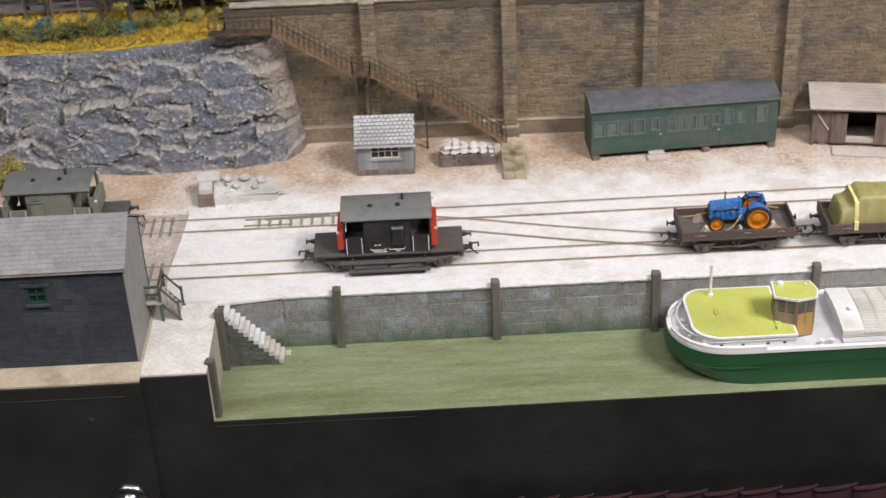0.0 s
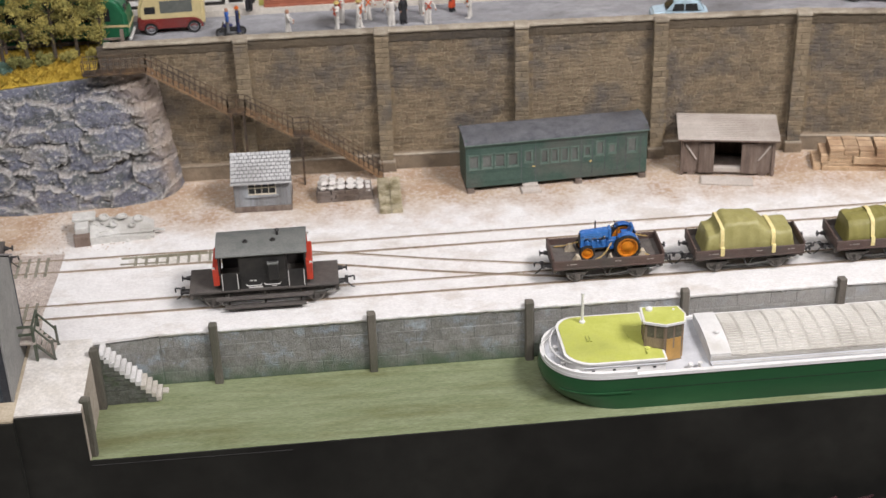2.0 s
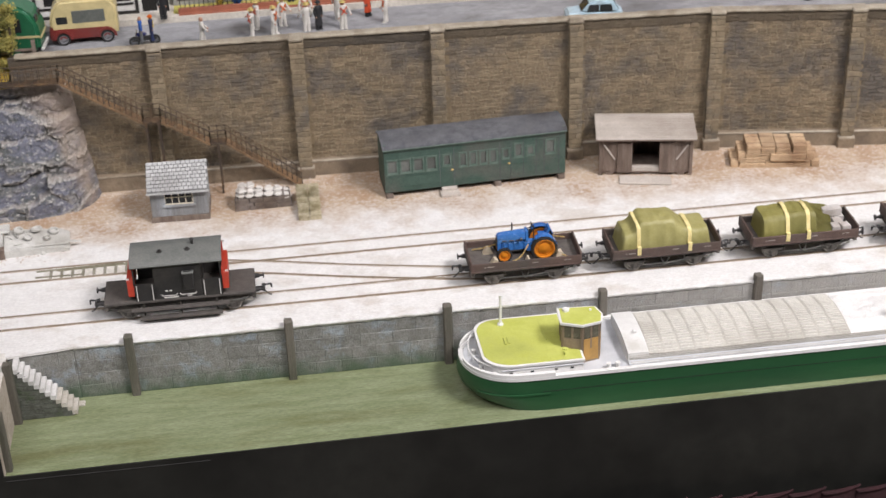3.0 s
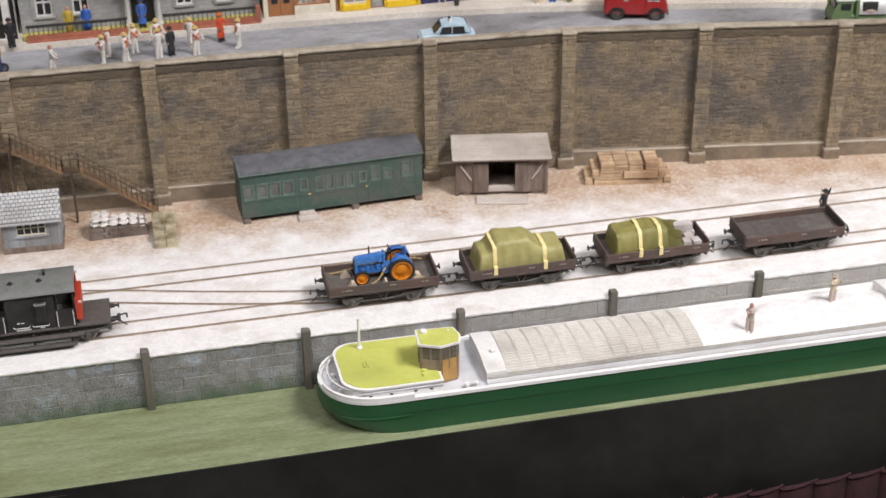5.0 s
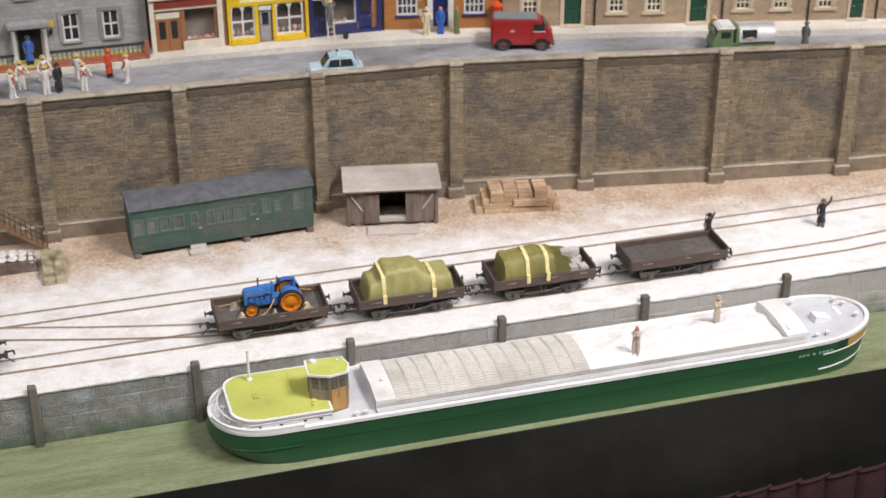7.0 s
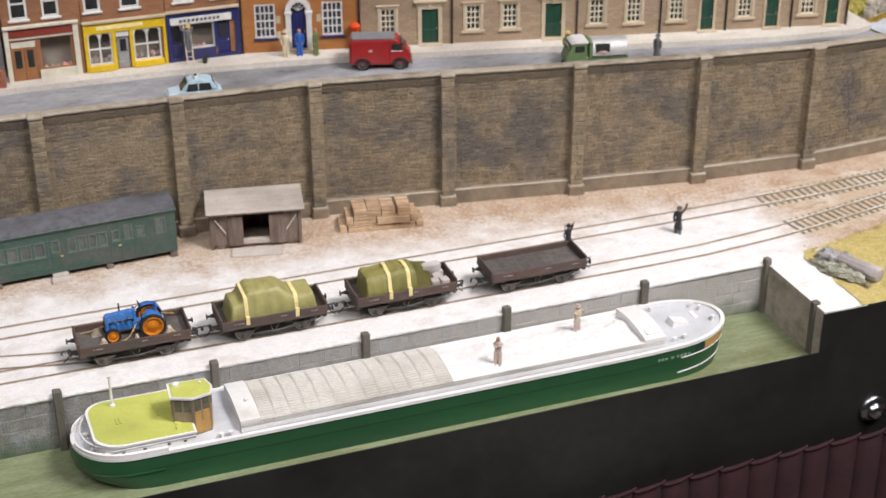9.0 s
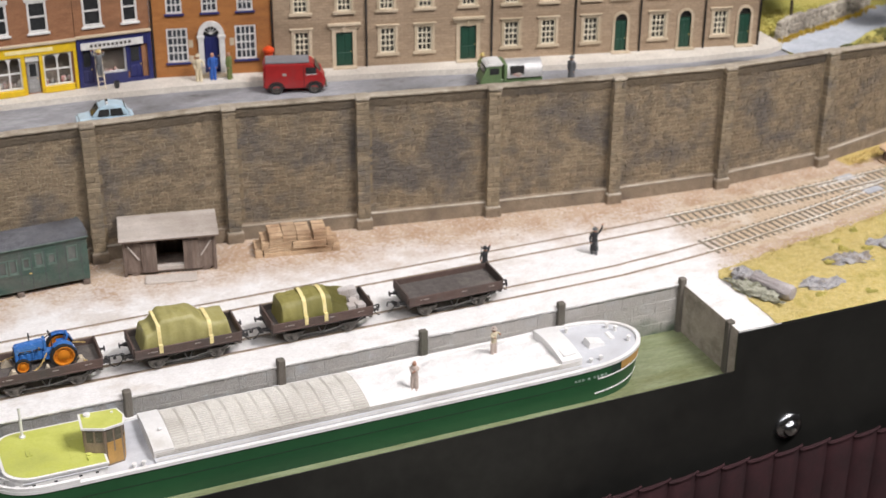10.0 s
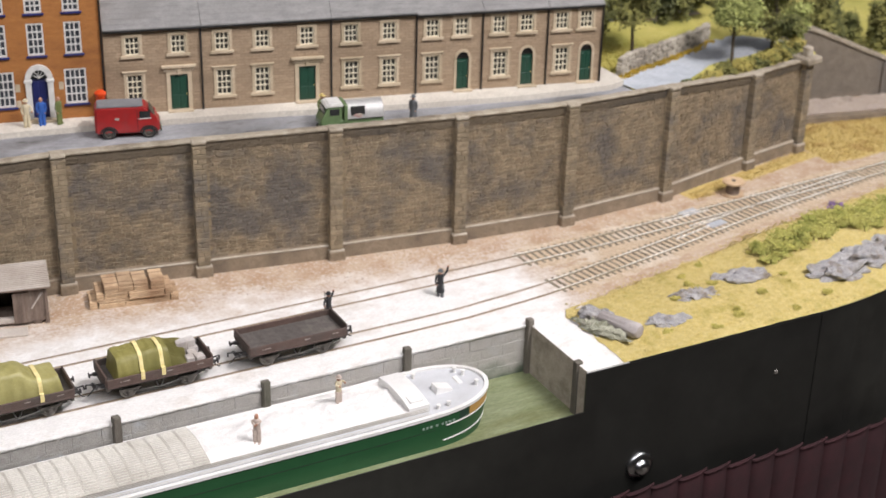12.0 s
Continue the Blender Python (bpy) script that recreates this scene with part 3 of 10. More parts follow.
# ---- hall ----
structure("hall_floor", boxes((-500, 600, -500, 400, -92, -90)), M["hall_floor"], "dark hall floor")
for nm, b in (("wall_hall_north", (-500, 600, 400, 410, -90, 330)), ("wall_hall_south", (-500, 600, -510, -500, -90, 330)),
              ("wall_hall_west", (-510, -500, -500, 400, -90, 330)), ("wall_hall_east", (600, 610, -500, 400, -90, 330))):
    structure(nm, boxes(b), M["hall"], "plain exhibition hall wall")
structure("ceiling", boxes((-500, 600, -500, 400, 330, 340)), M["hall"], "plain exhibition hall ceiling")

# plain base below the layout, behind the curtain
structure("layout_base", boxes((-38, 168, -6.4, 58, -90, -14.2)), M["black"], "plain dark base under the layout")

# ---- track ----
M["ballast_sand"] = surf("ballast_sand", (0.46, 0.35, 0.24), (0.56, 0.445, 0.32), (0.62, 0.54, 0.44), size=0.4, rough=1.0, bump=0.6, big=8, share=0.4, speck=0.25)
M["rail_head"] = surf("polished_rail_head", (0.7, 0.68, 0.62), (0.84, 0.82, 0.77), (0.45, 0.39, 0.3), size=1.5, rough=0.3, bump=0.02, metal=0.15, big=5, share=0.4)
M["rail_far"] = surf("olive_brown_rail", (0.24, 0.2, 0.13), (0.32, 0.27, 0.19), (0.4, 0.36, 0.28), size=0.6, rough=0.6, bump=0.05, share=0.3)
M["sleeper_pale"] = surf("dusty_sleeper", (0.2, 0.185, 0.14), (0.31, 0.29, 0.23), size=0.3, rough=0.95, bump=0.3, rand=0.1)
FRONT = spline([(-30, 3.4, 0), (-10, 3.4, 0), (20, 3.4, 0), (50, 3.4, 0), (75, 3.45, 0), (81, 3.75, 0), (87, 4.4, 0), (92.8, 5.42, 0), (99, 6.6, 0), (104, 7.75, 0), (109.6, 8.95, 0), (115.5, 10.0, 0), (121, 10.95, 0), (127, 11.8, 0), (145, 13.6, 0)], 0.7)
BACK = spline([(-30, 9.25, 0), (-10, 9.25, 0), (20, 9.2, 0), (50, 9.25, 0), (75, 9.25, 0), (86.6, 9.42, 0), (92.8, 9.57, 0), (98.6, 9.92, 0), (104.3, 10.3, 0), (111, 10.78, 0), (118, 11.3, 0), (124, 11.75, 0)], 0.7)
CROSS = spline([(9, 9.2, 0), (13, 8.75, 0), (18.7, 7.6, 0), (25.3, 5.87, 0), (31.9, 4.4, 0), (37, 3.6, 0), (42, 3.4, 0)], 1.0)
GAUGE = 0.785


def rails(track, path, material, x0, x1, rise, wide=0.046):
    for side in (-GAUGE, GAUGE):
        run = [p for p in offset(path, side) if x0 <= p.x <= x1]
        bm = bmesh.new()
        z = YARD + rise
        sweep(bm, [(p.x, p.y, z) for p in run], [(-wide, -rise - 0.04), (wide, -rise - 0.04), (wide, 0), (-wide, 0)])
        web = part("rail", bm, material, track)
        if rise > 0.1:
            bm = bmesh.new()
            sweep(bm, [(p.x, p.y, z) for p in run], [(-wide * 1.1, -0.012), (wide * 1.1, -0.012), (wide * 1.1, 0.014), (-wide * 1.1, 0.014)])
            part("rail_head", bm, M["rail_head"], web)


M["rail_olive"] = surf("olive_rail", (0.17, 0.155, 0.1), (0.25, 0.23, 0.16), size=0.4, rough=0.6, bump=0.1)
track = tagged(new("railway_track"), "rusty inlaid and sleepered model railway track in the yard", "track", kind="structure")
for path, lo, hi in ((FRONT, -30, 87), (BACK, -30, 87), (CROSS, 9, 42)):
    rails(track, path, M["rail"], lo, hi, 0.07)
    for side in (-GAUGE - 0.1, -GAUGE + 0.13, GAUGE - 0.13, GAUGE + 0.1):
        run = [p for p in offset(path, side) if max(lo, -0.5) <= p.x <= hi - 0.5]
        bm = bmesh.new()
        sweep(bm, [(p.x, p.y, YARD) for p in run], [(-0.032, -0.02), (0.032, -0.02), (0.032, 0.012), (-0.032, 0.012)])
        part("flangeway", bm, M["groove"], track)
for path, hi in ((FRONT, 145), (BACK, 124)):
    rails(track, path, M["rail_far"], 86.2, hi, 0.16, 0.055)
# crossing nose and check rails
for a, b in (((103.0, 8.85), (110.5, 9.9)), ((104.0, 9.55), (111.0, 10.0)), ((100.5, 7.25), (104.5, 8.2)), ((101.5, 10.55), (106.5, 10.9))):
    bm = bmesh.new()
    sweep(bm, [(*a, YARD + 0.15), (*b, YARD + 0.15)], [(-0.05, -0.14), (0.05, -0.14), (0.05, 0), (-0.05, 0)])
    part("check_rail", bm, M["steel"], track)
M["plate_blue"] = surf("blue_grey_plate", (0.36, 0.38, 0.42), (0.46, 0.48, 0.52), (0.3, 0.29, 0.28), size=0.5, rough=0.6, bump=0.15)
for x, y in ((104.7, 11.3), (105.4, 8.35)):
    part("frog_plate", boxes((-0.95, 0.95, -0.42, 0.42, 0, 0.1), bevel=0.05), M["plate_blue"], track, m=at(x, y, YARD + 0.02, 0, 0, 10))
random.seed(5)
bm = bmesh.new()
box(bm, -0.11, 0.11, -1.25, 1.25, -0.04, 0.07, bevel=0.03)
tie = part("sleeper", bm, M["sleeper"], track)
pale_tie = tie.data.copy()
pale_tie.materials[0] = M["sleeper_pale"]


def ties(path, x0, x1, gap=0.64):
    """Sleepers at even steps along the line."""
    run = 0.0
    for p, q in zip(path, path[1:]):
        d = q - p
        ln = d.length
        ang = math.degrees(math.atan2(d.y, d.x))
        while run < ln:
            c = p + d * (run / ln)
            if x0 <= c.x <= x1:
                o = tie.copy()
                if c.x < 0:
                    o.data = pale_tie
                scene.collection.objects.link(o)
                o.matrix_basis = at(c.x, c.y, YARD, 0, 0, ang + random.uniform(-1.5, 1.5))
            run += gap
        run -= ln


for path, x0, x1 in ((FRONT, 86.6, 140), (BACK, 86.6, 121), (FRONT, -12, -0.8), (BACK, -12, -0.8)):
    ties(path, x0, x1)
tie.data = pale_tie
tie.matrix_basis = at(-12.6, 9.25, YARD)
# sleepers showing between the rails of the point
bm = boxes((4.3, 10.6, 8.55, 9.9, YARD, YARD + 0.014))
part("open_bed", bm, M["apron"], track)
for i in range(8):
    o = tie.copy()
    scene.collection.objects.link(o)
    o.data = pale_tie
    o.scale = (0.9, 0.47, 0.5)
    o.location = Vector((4.8 + i * 0.72, 9.2, YARD + 0.02)) * U
for a, b in (((3.8, 9.62), (9.6, 9.78)), ((5.2, 9.5), (10.5, 9.62)), ((3.8, 8.85), (7.0, 8.75))):
    bm = bmesh.new()
    sweep(bm, [(*a, YARD + 0.09), (*b, YARD + 0.09)], [(-0.04, -0.1), (0.04, -0.1), (0.04, 0), (-0.04, 0)])
    part("point_blade", bm, M["rail_olive"], track)
bm = bmesh.new()
pts = [(-14, 1.6), (-0.55, 1.6), (-0.7, 3.2), (-0.35, 7.5), (-0.15, 10.9), (-14, 11.2)]
prism(bm, pts, YARD - 0.03, YARD + 0.016, "z")
structure("ballast_bed", bm, M["ballast"], "brown-grey stone ballast round the sleepers")
bm = bmesh.new()
for lo_p, hi_p in ((offset(FRONT, -2.1), offset(FRONT, 2.0)), (offset(BACK, -2.0), offset(BACK, 1.9))):
    a = [p for p in lo_p if p.x > 87.5]
    b = [p for p in hi_p if p.x > 87.5]
    k = 0.017 if lo_p[0].y < 5 else 0.013
    va = [bm.verts.new((p.x, p.y + random.uniform(-.25, .25), YARD + k)) for p in a]
    vb = [bm.verts.new((p.x, p.y + random.uniform(-.25, .25), YARD + k)) for p in b]
    for i in range(min(len(va), len(vb)) - 1):
        bm.faces.new((va[i], va[i + 1], vb[i + 1], vb[i]))
structure("ballast_bed_east", bm, M["ballast_sand"], "brown-grey stone ballast under the far tracks")

# ---- rolling stock ----
M["wagon"] = surf("wagon_bauxite", (0.082, 0.052, 0.043), (0.115, 0.074, 0.06), (0.066, 0.056, 0.049), size=0.5, rough=0.75, bump=0.25)
M["wagon_floor"] = surf("wagon_floor", (0.08, 0.069, 0.063), (0.11, 0.096, 0.087), (0.13, 0.115, 0.1), size=0.4, rough=0.85, bump=0.3, share=0.3, rand=0.12)
M["gear"] = surf("brake_gear_grey", (0.075, 0.075, 0.068), (0.12, 0.118, 0.108), (0.06, 0.05, 0.04), size=0.3, rough=0.7, bump=0.1, share=0.3)
M["frame"] = surf("underframe_black", (0.05, 0.045, 0.039), (0.09, 0.08, 0.068), (0.15, 0.132, 0.112), size=0.35, rough=0.75, bump=0.2, share=0.35)
M["tyre_steel"] = surf("wheel_steel", (0.17, 0.158, 0.14), (0.28, 0.26, 0.235), size=0.3, rough=0.5, metal=0.4, bump=0.1)
M["letter"] = paint("white_lettering", (0.7, 0.68, 0.64), 0.6)
M["letter_dim"] = paint("faded_lettering", (0.34, 0.3, 0.27), 0.7)
M["van_dark"] = surf("van_charcoal", (0.018, 0.017, 0.017), (0.028, 0.026, 0.025), (0.04, 0.036, 0.032), size=0.6, rough=0.5, bump=0.08, share=0.3)
M["van_roof"] = surf("van_roof_grey", (0.115, 0.122, 0.114), (0.14, 0.147, 0.137), (0.165, 0.168, 0.155), size=0.8, rough=0.7, bump=0.08, share=0.3)
M["van_red"] = paint("van_vermilion", (0.5, 0.05, 0.025), 0.5)
M["van_olive"] = surf("van_olive_grey", (0.17, 0.175, 0.13), (0.21, 0.21, 0.165), (0.13, 0.125, 0.1), size=0.6, rough=0.65, bump=0.1, share=0.3)
M["van_deck"] = surf("van_deck_brown", (0.075, 0.066, 0.06), (0.1, 0.088, 0.078), size=0.5, rough=0.8, bump=0.2)


def wheelset(parent, x, z=0.55, r=0.56):
    for side, nm in ((-GAUGE - 0.02, "wheel"), (GAUGE + 0.02, "wheel")):
        bm = bmesh.new()
        s = 1 if side > 0 else -1
        turned(bm, (0, 0, 0), [(r * 0.2, 0.12 * s), (r * 0.3, 0.1 * s), (r * 0.72, 0.05 * s), (r * 0.78, 0.12 * s), (r * 0.97, 0.12 * s), (r, -0.02 * s), (r * 1.1, -0.04 * s), (r * 1.1, -0.1 * s), (r * 0.3, -0.1 * s)], 18, "y")
        part(nm, bm, M["tyre_steel"], parent, m=at(x, side, z), smooth=35)
    bm = bmesh.new()
    rod(bm, (x, -GAUGE, z), (x, GAUGE, z), 0.09)
    part("axle", bm, M["frame"], parent)


def buffers(parent, half, y=0.86, z=1.28):
    for sx in (-1, 1):
        for sy in (-1, 1):
            bm = bmesh.new()
            turned(bm, (0, 0, 0), [(0.19, 0), (0.16, 0.1), (0.13, 0.3), (0.08, 0.31), (0.08, 0.5), (0.2, 0.52), (0.2, 0.58), (0.1, 0.6)], 10, "x")
            if sx < 0:
                for v in bm.verts:
                    v.co.x *= -1
            part("buffer", bm, M["van_dark"], parent, m=at(sx * half, sy * y, z))


def coupling(parent, half, z=0.85):
    for sx in (-1, 1):
        bm = bmesh.new()
        e = sx * half
        box(bm, min(e - sx * 0.5, e + sx * 0.5), max(e - sx * 0.5, e + sx * 0.5), -0.16, 0.16, z - 0.06, z + 0.06)
        box(bm, min(e + sx * .4, e + sx * 0.62), max(e + sx * .4, e + sx * 0.62), -0.42, 0.42, z - 0.02, z + 0.1, bevel=0.03)
        rod(bm, (e + sx * 0.4, 0.1, z + 0.12), (e + sx * 1.0, 0.1, z + 0.2), 0.06, 6)
        rod(bm, (e + sx * 1.0, 0.1, z + 0.2), (e + sx * 1.02, 0.1, z - 0.1), 0.06, 6)
        rod(bm, (e + sx * 0.5, -0.05, z - 0.1), (e + sx * 0.85, -0.05, z - 0.5), 0.04, 6)
        rod(bm, (e + sx * 0.85, -0.05, z - 0.5), (e + sx * 1.0, -0.05, z - 0.55), 0.04, 6)
        part("coupling", bm, M["van_dark"], parent)


def running_gear(parent, half, base, steps=False):
    for sy in (-1, 1):
        bm = boxes((-half, half, sy * 1.12 - 0.06, sy * 1.12 + 0.06, 1.0, 1.36), (-half, half, sy * 1.12 - 0.12, sy * 1.12 + 0.12, 1.3, 1.36))
        part("solebar", bm, M["frame"], parent)
        for sx in (-1, 1):
            x = sx * base
            bm = bmesh.new()
            prism(bm, [(x - 0.55, 1.02), (x - 0.2, 0.35), (x + 0.2, 0.35), (x + 0.55, 1.02)], sy * 1.16 - 0.03, sy * 1.16 + 0.03)
            box(bm, x - 0.17, x + 0.17, sy * 1.24 - 0.12, sy * 1.24 + 0.12, 0.38, 0.78, bevel=0.05)
            for k in range(3):
                box(bm, x - 0.75 + k * 0.14, x + 0.75 - k * 0.14, sy * 1.24 - 0.08, sy * 1.24 + 0.08, 0.86 - k * 0.07, 0.92 - k * 0.07)
            part("axlebox", bm, M["frame"], parent)
        bm = bmesh.new()
        rod(bm, (-0.3, sy * 1.16, 1.0), (-0.02, sy * 1.16, 0.42), 0.045, 6)
        rod(bm, (0.3, sy * 1.16, 1.0), (0.02, sy * 1.16, 0.42), 0.045, 6)
        rod(bm, (0, sy * 1.2, 0.5), (base + 1.1, sy * 1.3, 1.02), 0.05, 6)
        rod(bm, (-base + 0.4, sy * 1.1, 0.5), (base - 0.4, sy * 1.1, 0.5), 0.05, 6)
        part("brake_lever", bm, M["gear"], parent)
        for sx in (-1, 1):
            part("brake_block", boxes((sx * base - sx * 0.62 - 0.08, sx * base - sx * 0.62 + 0.08, sy * 0.8 - 0.1, sy * 0.8 + 0.1, 0.35, 0.85), bevel=0.03), M["frame"], parent)
    for sx in (-1, 1):
        wheelset(parent, sx * base)
    part("headstock", boxes((-half - 0.02, -half + 0.2, -1.35, 1.35, 0.98, 1.4)), M["frame"], parent)
    part("headstock", boxes((half - 0.2, half + 0.02, -1.35, 1.35, 0.98, 1.4)), M["frame"], parent)


def flat_wagon(x, label, planked):
    w = thing("flat_wagon", x, 3.4, YARD + 0.07, 0, label, "railway wagon", "wagons in the train")
    h = 3.62
    if planked:
        part("floor", boxes((-h, h, -1.42, 1.42, 1.38, 1.44)), M["frame"], w)
        n = 24
        for i in range(n):
            a = -h + 0.1 + (2 * h - 0.2) * i / n
            part("plank", boxes((0.004, (2 * h - 0.2) / n - 0.004, -1.42, 1.42, 0, 0.09 + 0.002 * (i % 3)), bevel=0.004), M["wagon_floor"], w, m=at(a, 0, 1.44))
    else:
        part("floor", boxes((-h, h, -1.42, 1.42, 1.38, 1.5)), M["wagon_floor"], w)
    for s in (-1, 1):
        side = part("side", boxes((-h, h, s * 1.48 - 0.06, s * 1.48 + 0.06, 1.36, 1.95), bevel=0.03), M["wagon"], w)
        part("kerb_rail", boxes((-h, h, s * 1.55 - 0.03, s * 1.55 + 0.03, 1.3, 1.42), bevel=0.015), M["wagon"], side)
        if s < 0:
            for a, b, zz in ((-2.75, -2.65, 1.64), (-2.55, -2.1, 1.65), (0.4, 0.8, 1.7), (2.5, 2.65, 1.68), (2.72, 2.95, 1.69)):
                part("lettering", boxes((a, b, -1.556, -1.542, zz, zz + 0.06)), M["letter_dim"], side)
        part("end", boxes((s * h - 0.07, s * h + 0.07, -1.4, 1.4, 1.38, 2.12), bevel=0.03), M["wagon"], w)
    running_gear(w, h - 0.02, 2.05)
    buffers(w, h)
    coupling(w, h)
    return w


flat_wagon(36.0, "worn brown flat wagon carrying a chained blue tractor", False)
flat_wagon(45.35, "worn brown flat wagon carrying a sheeted car load", False)
flat_wagon(54.75, "worn brown flat wagon carrying sheeted crates and boxes", False)
flat_wagon(64.65, "empty worn brown flat wagon with grey plank floor", True)


def brake_van(x, y, body, trim, ends, label, ducket):
    v = thing("brake_van", x, y, YARD + 0.07, 0, label, "brake van", "")
    h = 4.78
    part("deck", boxes((-h, h, -1.45, 1.45, 1.36, 1.55), bevel=0.03), M["van_deck"], v)
    running_gear(v, h - 0.02, 3.3)
    buffers(v, h)
    coupling(v, h)
    # cabin
    part("cabin_wall", boxes((-1.45, 1.45, -1.42, -1.34, 1.5, 4.0)), body, v)
    part("cabin_wall", boxes((-1.45, 1.45, 1.34, 1.42, 1.5, 4.0)), body, v)
    for sx in (-1, 1):
        part("bulkhead", boxes((sx * 1.45 - 0.05, sx * 1.45 + 0.05, -1.34, 1.34, 1.5, 4.1)), body, v)
        for sy in (-1, 1):
            a, b = sorted((sx * 1.5, sx * 2.72))
            panel = part("veranda_panel", boxes((a, b, sy * 1.4 - 0.04, sy * 1.4 + 0.04, 1.5, 2.78)), body, v)
            for px in (a + 0.12, b - 0.12):
                bm = bmesh.new()
                rod(bm, (px, sy * 1.47, 1.6), (px, sy * 1.47, 2.72), 0.03, 6)
                part("handrail", bm, M["letter"], panel)
            part("corner_post", boxes((sx * 2.72 - 0.05, sx * 2.72 + 0.05, sy * 1.38 - 0.06, sy * 1.38 + 0.06, 2.7, 4.0)), body, v)
        end = part("veranda_end", boxes((sx * 2.97 - 0.2, sx * 2.97 + 0.2, -1.42, 1.42, 1.9, 3.12), bevel=0.04), ends, v)
        part("end_pillar", boxes((sx * 2.84 - 0.06, sx * 2.84 + 0.06, -1.44, -1.12, 2.9, 3.4)), ends, v)
        part("end_pillar", boxes((sx * 2.84 - 0.06, sx * 2.84 + 0.06, 1.12, 1.44, 2.9, 3.85)), ends, v)
        part("lamp_iron", boxes((sx * 3.1 - 0.1, sx * 3.1 + 0.1, -1.35, -1.25, 3.05, 3.2)), M["letter"], end)
        part("lamp_iron", boxes((sx * 2.93 - 0.05, sx * 2.93 + 0.1, 1.2, 1.3, 3.8, 3.95)), M["letter"], end)
    # long handrails
    for a, b in ((-1.1, -0.1), (0.05, 1.1)):
        bm = bmesh.new()
        run = [(a, 1.92), (a + 0.08, 1.8), (b - 0.08, 1.8), (b, 1.92)]
        for p, q in zip(run, run[1:]):
            rod(bm, (p[0], -1.47, p[1]), (q[0], -1.47, q[1]), 0.028, 6)
        part("handrail", bm, M["letter"], v)
    for a, b, z in ((-0.85, -0.68, 2.1), (-0.6, -0.43, 2.1), (-0.95, -0.05, 1.6), (0.5, 0.8, 1.62)):
        part("lettering", boxes((a, b, -1.436, -1.422, z, z + 0.09)), M["letter"], v)
    d0, d1 = ducket
    dk = part("ducket", boxes((d0, d1, -1.66, -1.42, 2.2, 3.5), bevel=0.06), body, v)
    part("ducket_hood", boxes((d0 - 0.04, d1 + 0.04, -1.72, -1.42, 3.36, 3.5), bevel=0.03), M["van_roof"], dk)
    for k in range(6):
        part("wall_board", boxes((-1.42, 1.42, -1.432, -1.42, 1.95 + k * 0.33, 2.22 + k * 0.33)), body, v)
    # arched roof
    bm = bmesh.new()
    arc = [(1.6 * math.sin(radians(a)), 4.08 + 0.36 * math.cos(radians(a))) for a in range(-90, 91, 15)]
    prism(bm, arc + [(p * 0.96, q - 0.1) for p, q in arc[::-1]], -2.88, 2.88, "x")
    roof = part("roof", bm, trim, v, smooth=30)
    for px, py in ((-1.0, -0.35), (0.75, -0.35)):
        bm = bmesh.new()
        turned(bm, (px, py, 4.38), [(0.2, 0), (0.2, 0.06), (0.1, 0.1), (0.1, 0.18), (0.03, 0.2)], 10)
        part("vent", bm, M["van_dark"], roof)
    bm = bmesh.new()
    turned(bm, (1.05, 0.3, 4.38), [(0.09, 0), (0.09, 0.34), (0.15, 0.36), (0.05, 0.5)], 8)
    part("chimney", bm, M["van_dark"], roof)
    for sy in (-1, 1):
        for z, yo, a in ((0.95, 1.5, 3.1), (0.36, 1.58, 2.6)):
            part("footboard", boxes((-a, a, sy * yo - 0.22, sy * yo + 0.22, z - 0.05, z + 0.03)), M["van_deck"], v)
        for px in (-2.3, 0, 2.3):
            part("step_hanger", boxes((px - 0.05, px + 0.05, sy * 1.33 - 0.04, sy * 1.33 + 0.04, 0.33, 1.4)), M["frame"], v)
    return v


brake_van(13.7, 3.4, M["van_dark"], M["van_roof"], M["van_red"], "charcoal brake van with vermilion ends and grey roof", (0.35, 1.0))
brake_van(-8.7, 9.0, M["van_olive"], M["van_roof"], M["van_olive"], "olive-grey weathered brake van beside the stone store", (-1.2, -0.4))

# ---- loads ----
M["tractor"] = surf("tractor_blue", (0.04, 0.165, 0.47), (0.052, 0.2, 0.55), (0.025, 0.1, 0.34), size=0.4, rough=0.25, bump=0.03, coat=0.9, share=0.25)
M["orange"] = paint("wheel_orange", (0.62, 0.21, 0.015), 0.4)
M["rubber"] = surf("tyre_rubber", (0.012, 0.012, 0.012), (0.022, 0.021, 0.02), size=0.3, rough=0.8, bump=0.2)
M["chain"] = surf("brass_chain", (0.7, 0.5, 0.18), (0.8, 0.6, 0.26), size=0.15, rough=0.4, metal=0.4, bump=0.2)
M["pale_wood"] = surf("pale_wood", (0.55, 0.46, 0.33), (0.65, 0.56, 0.42), size=0.3, rough=0.85, bump=0.3)
M["tarp"] = surf("tarpaulin", (0.205, 0.185, 0.05), (0.25, 0.225, 0.07), (0.15, 0.14, 0.04), size=0.8, rough=0.6, bump=0.12, share=0.35, speck=0.07)
M["tarp_pale"] = surf("tarpaulin_pale", (0.29, 0.265, 0.095), (0.35, 0.32, 0.13), (0.22, 0.205, 0.065), size=0.8, rough=0.5, bump=0.1, share=0.35, speck=0.07)
M["strap"] = surf("strap_yellow", (0.68, 0.57, 0.24), (0.78, 0.67, 0.34), size=0.4, rough=0.8, bump=0.15)
M["carton"] = surf("carton", (0.5, 0.47, 0.45), (0.6, 0.57, 0.55), (0.38, 0.34, 0.31), size=0.4, rough=0.9, bump=0.2, rand=0.1)
BED = YARD + 0.07 + 1.5


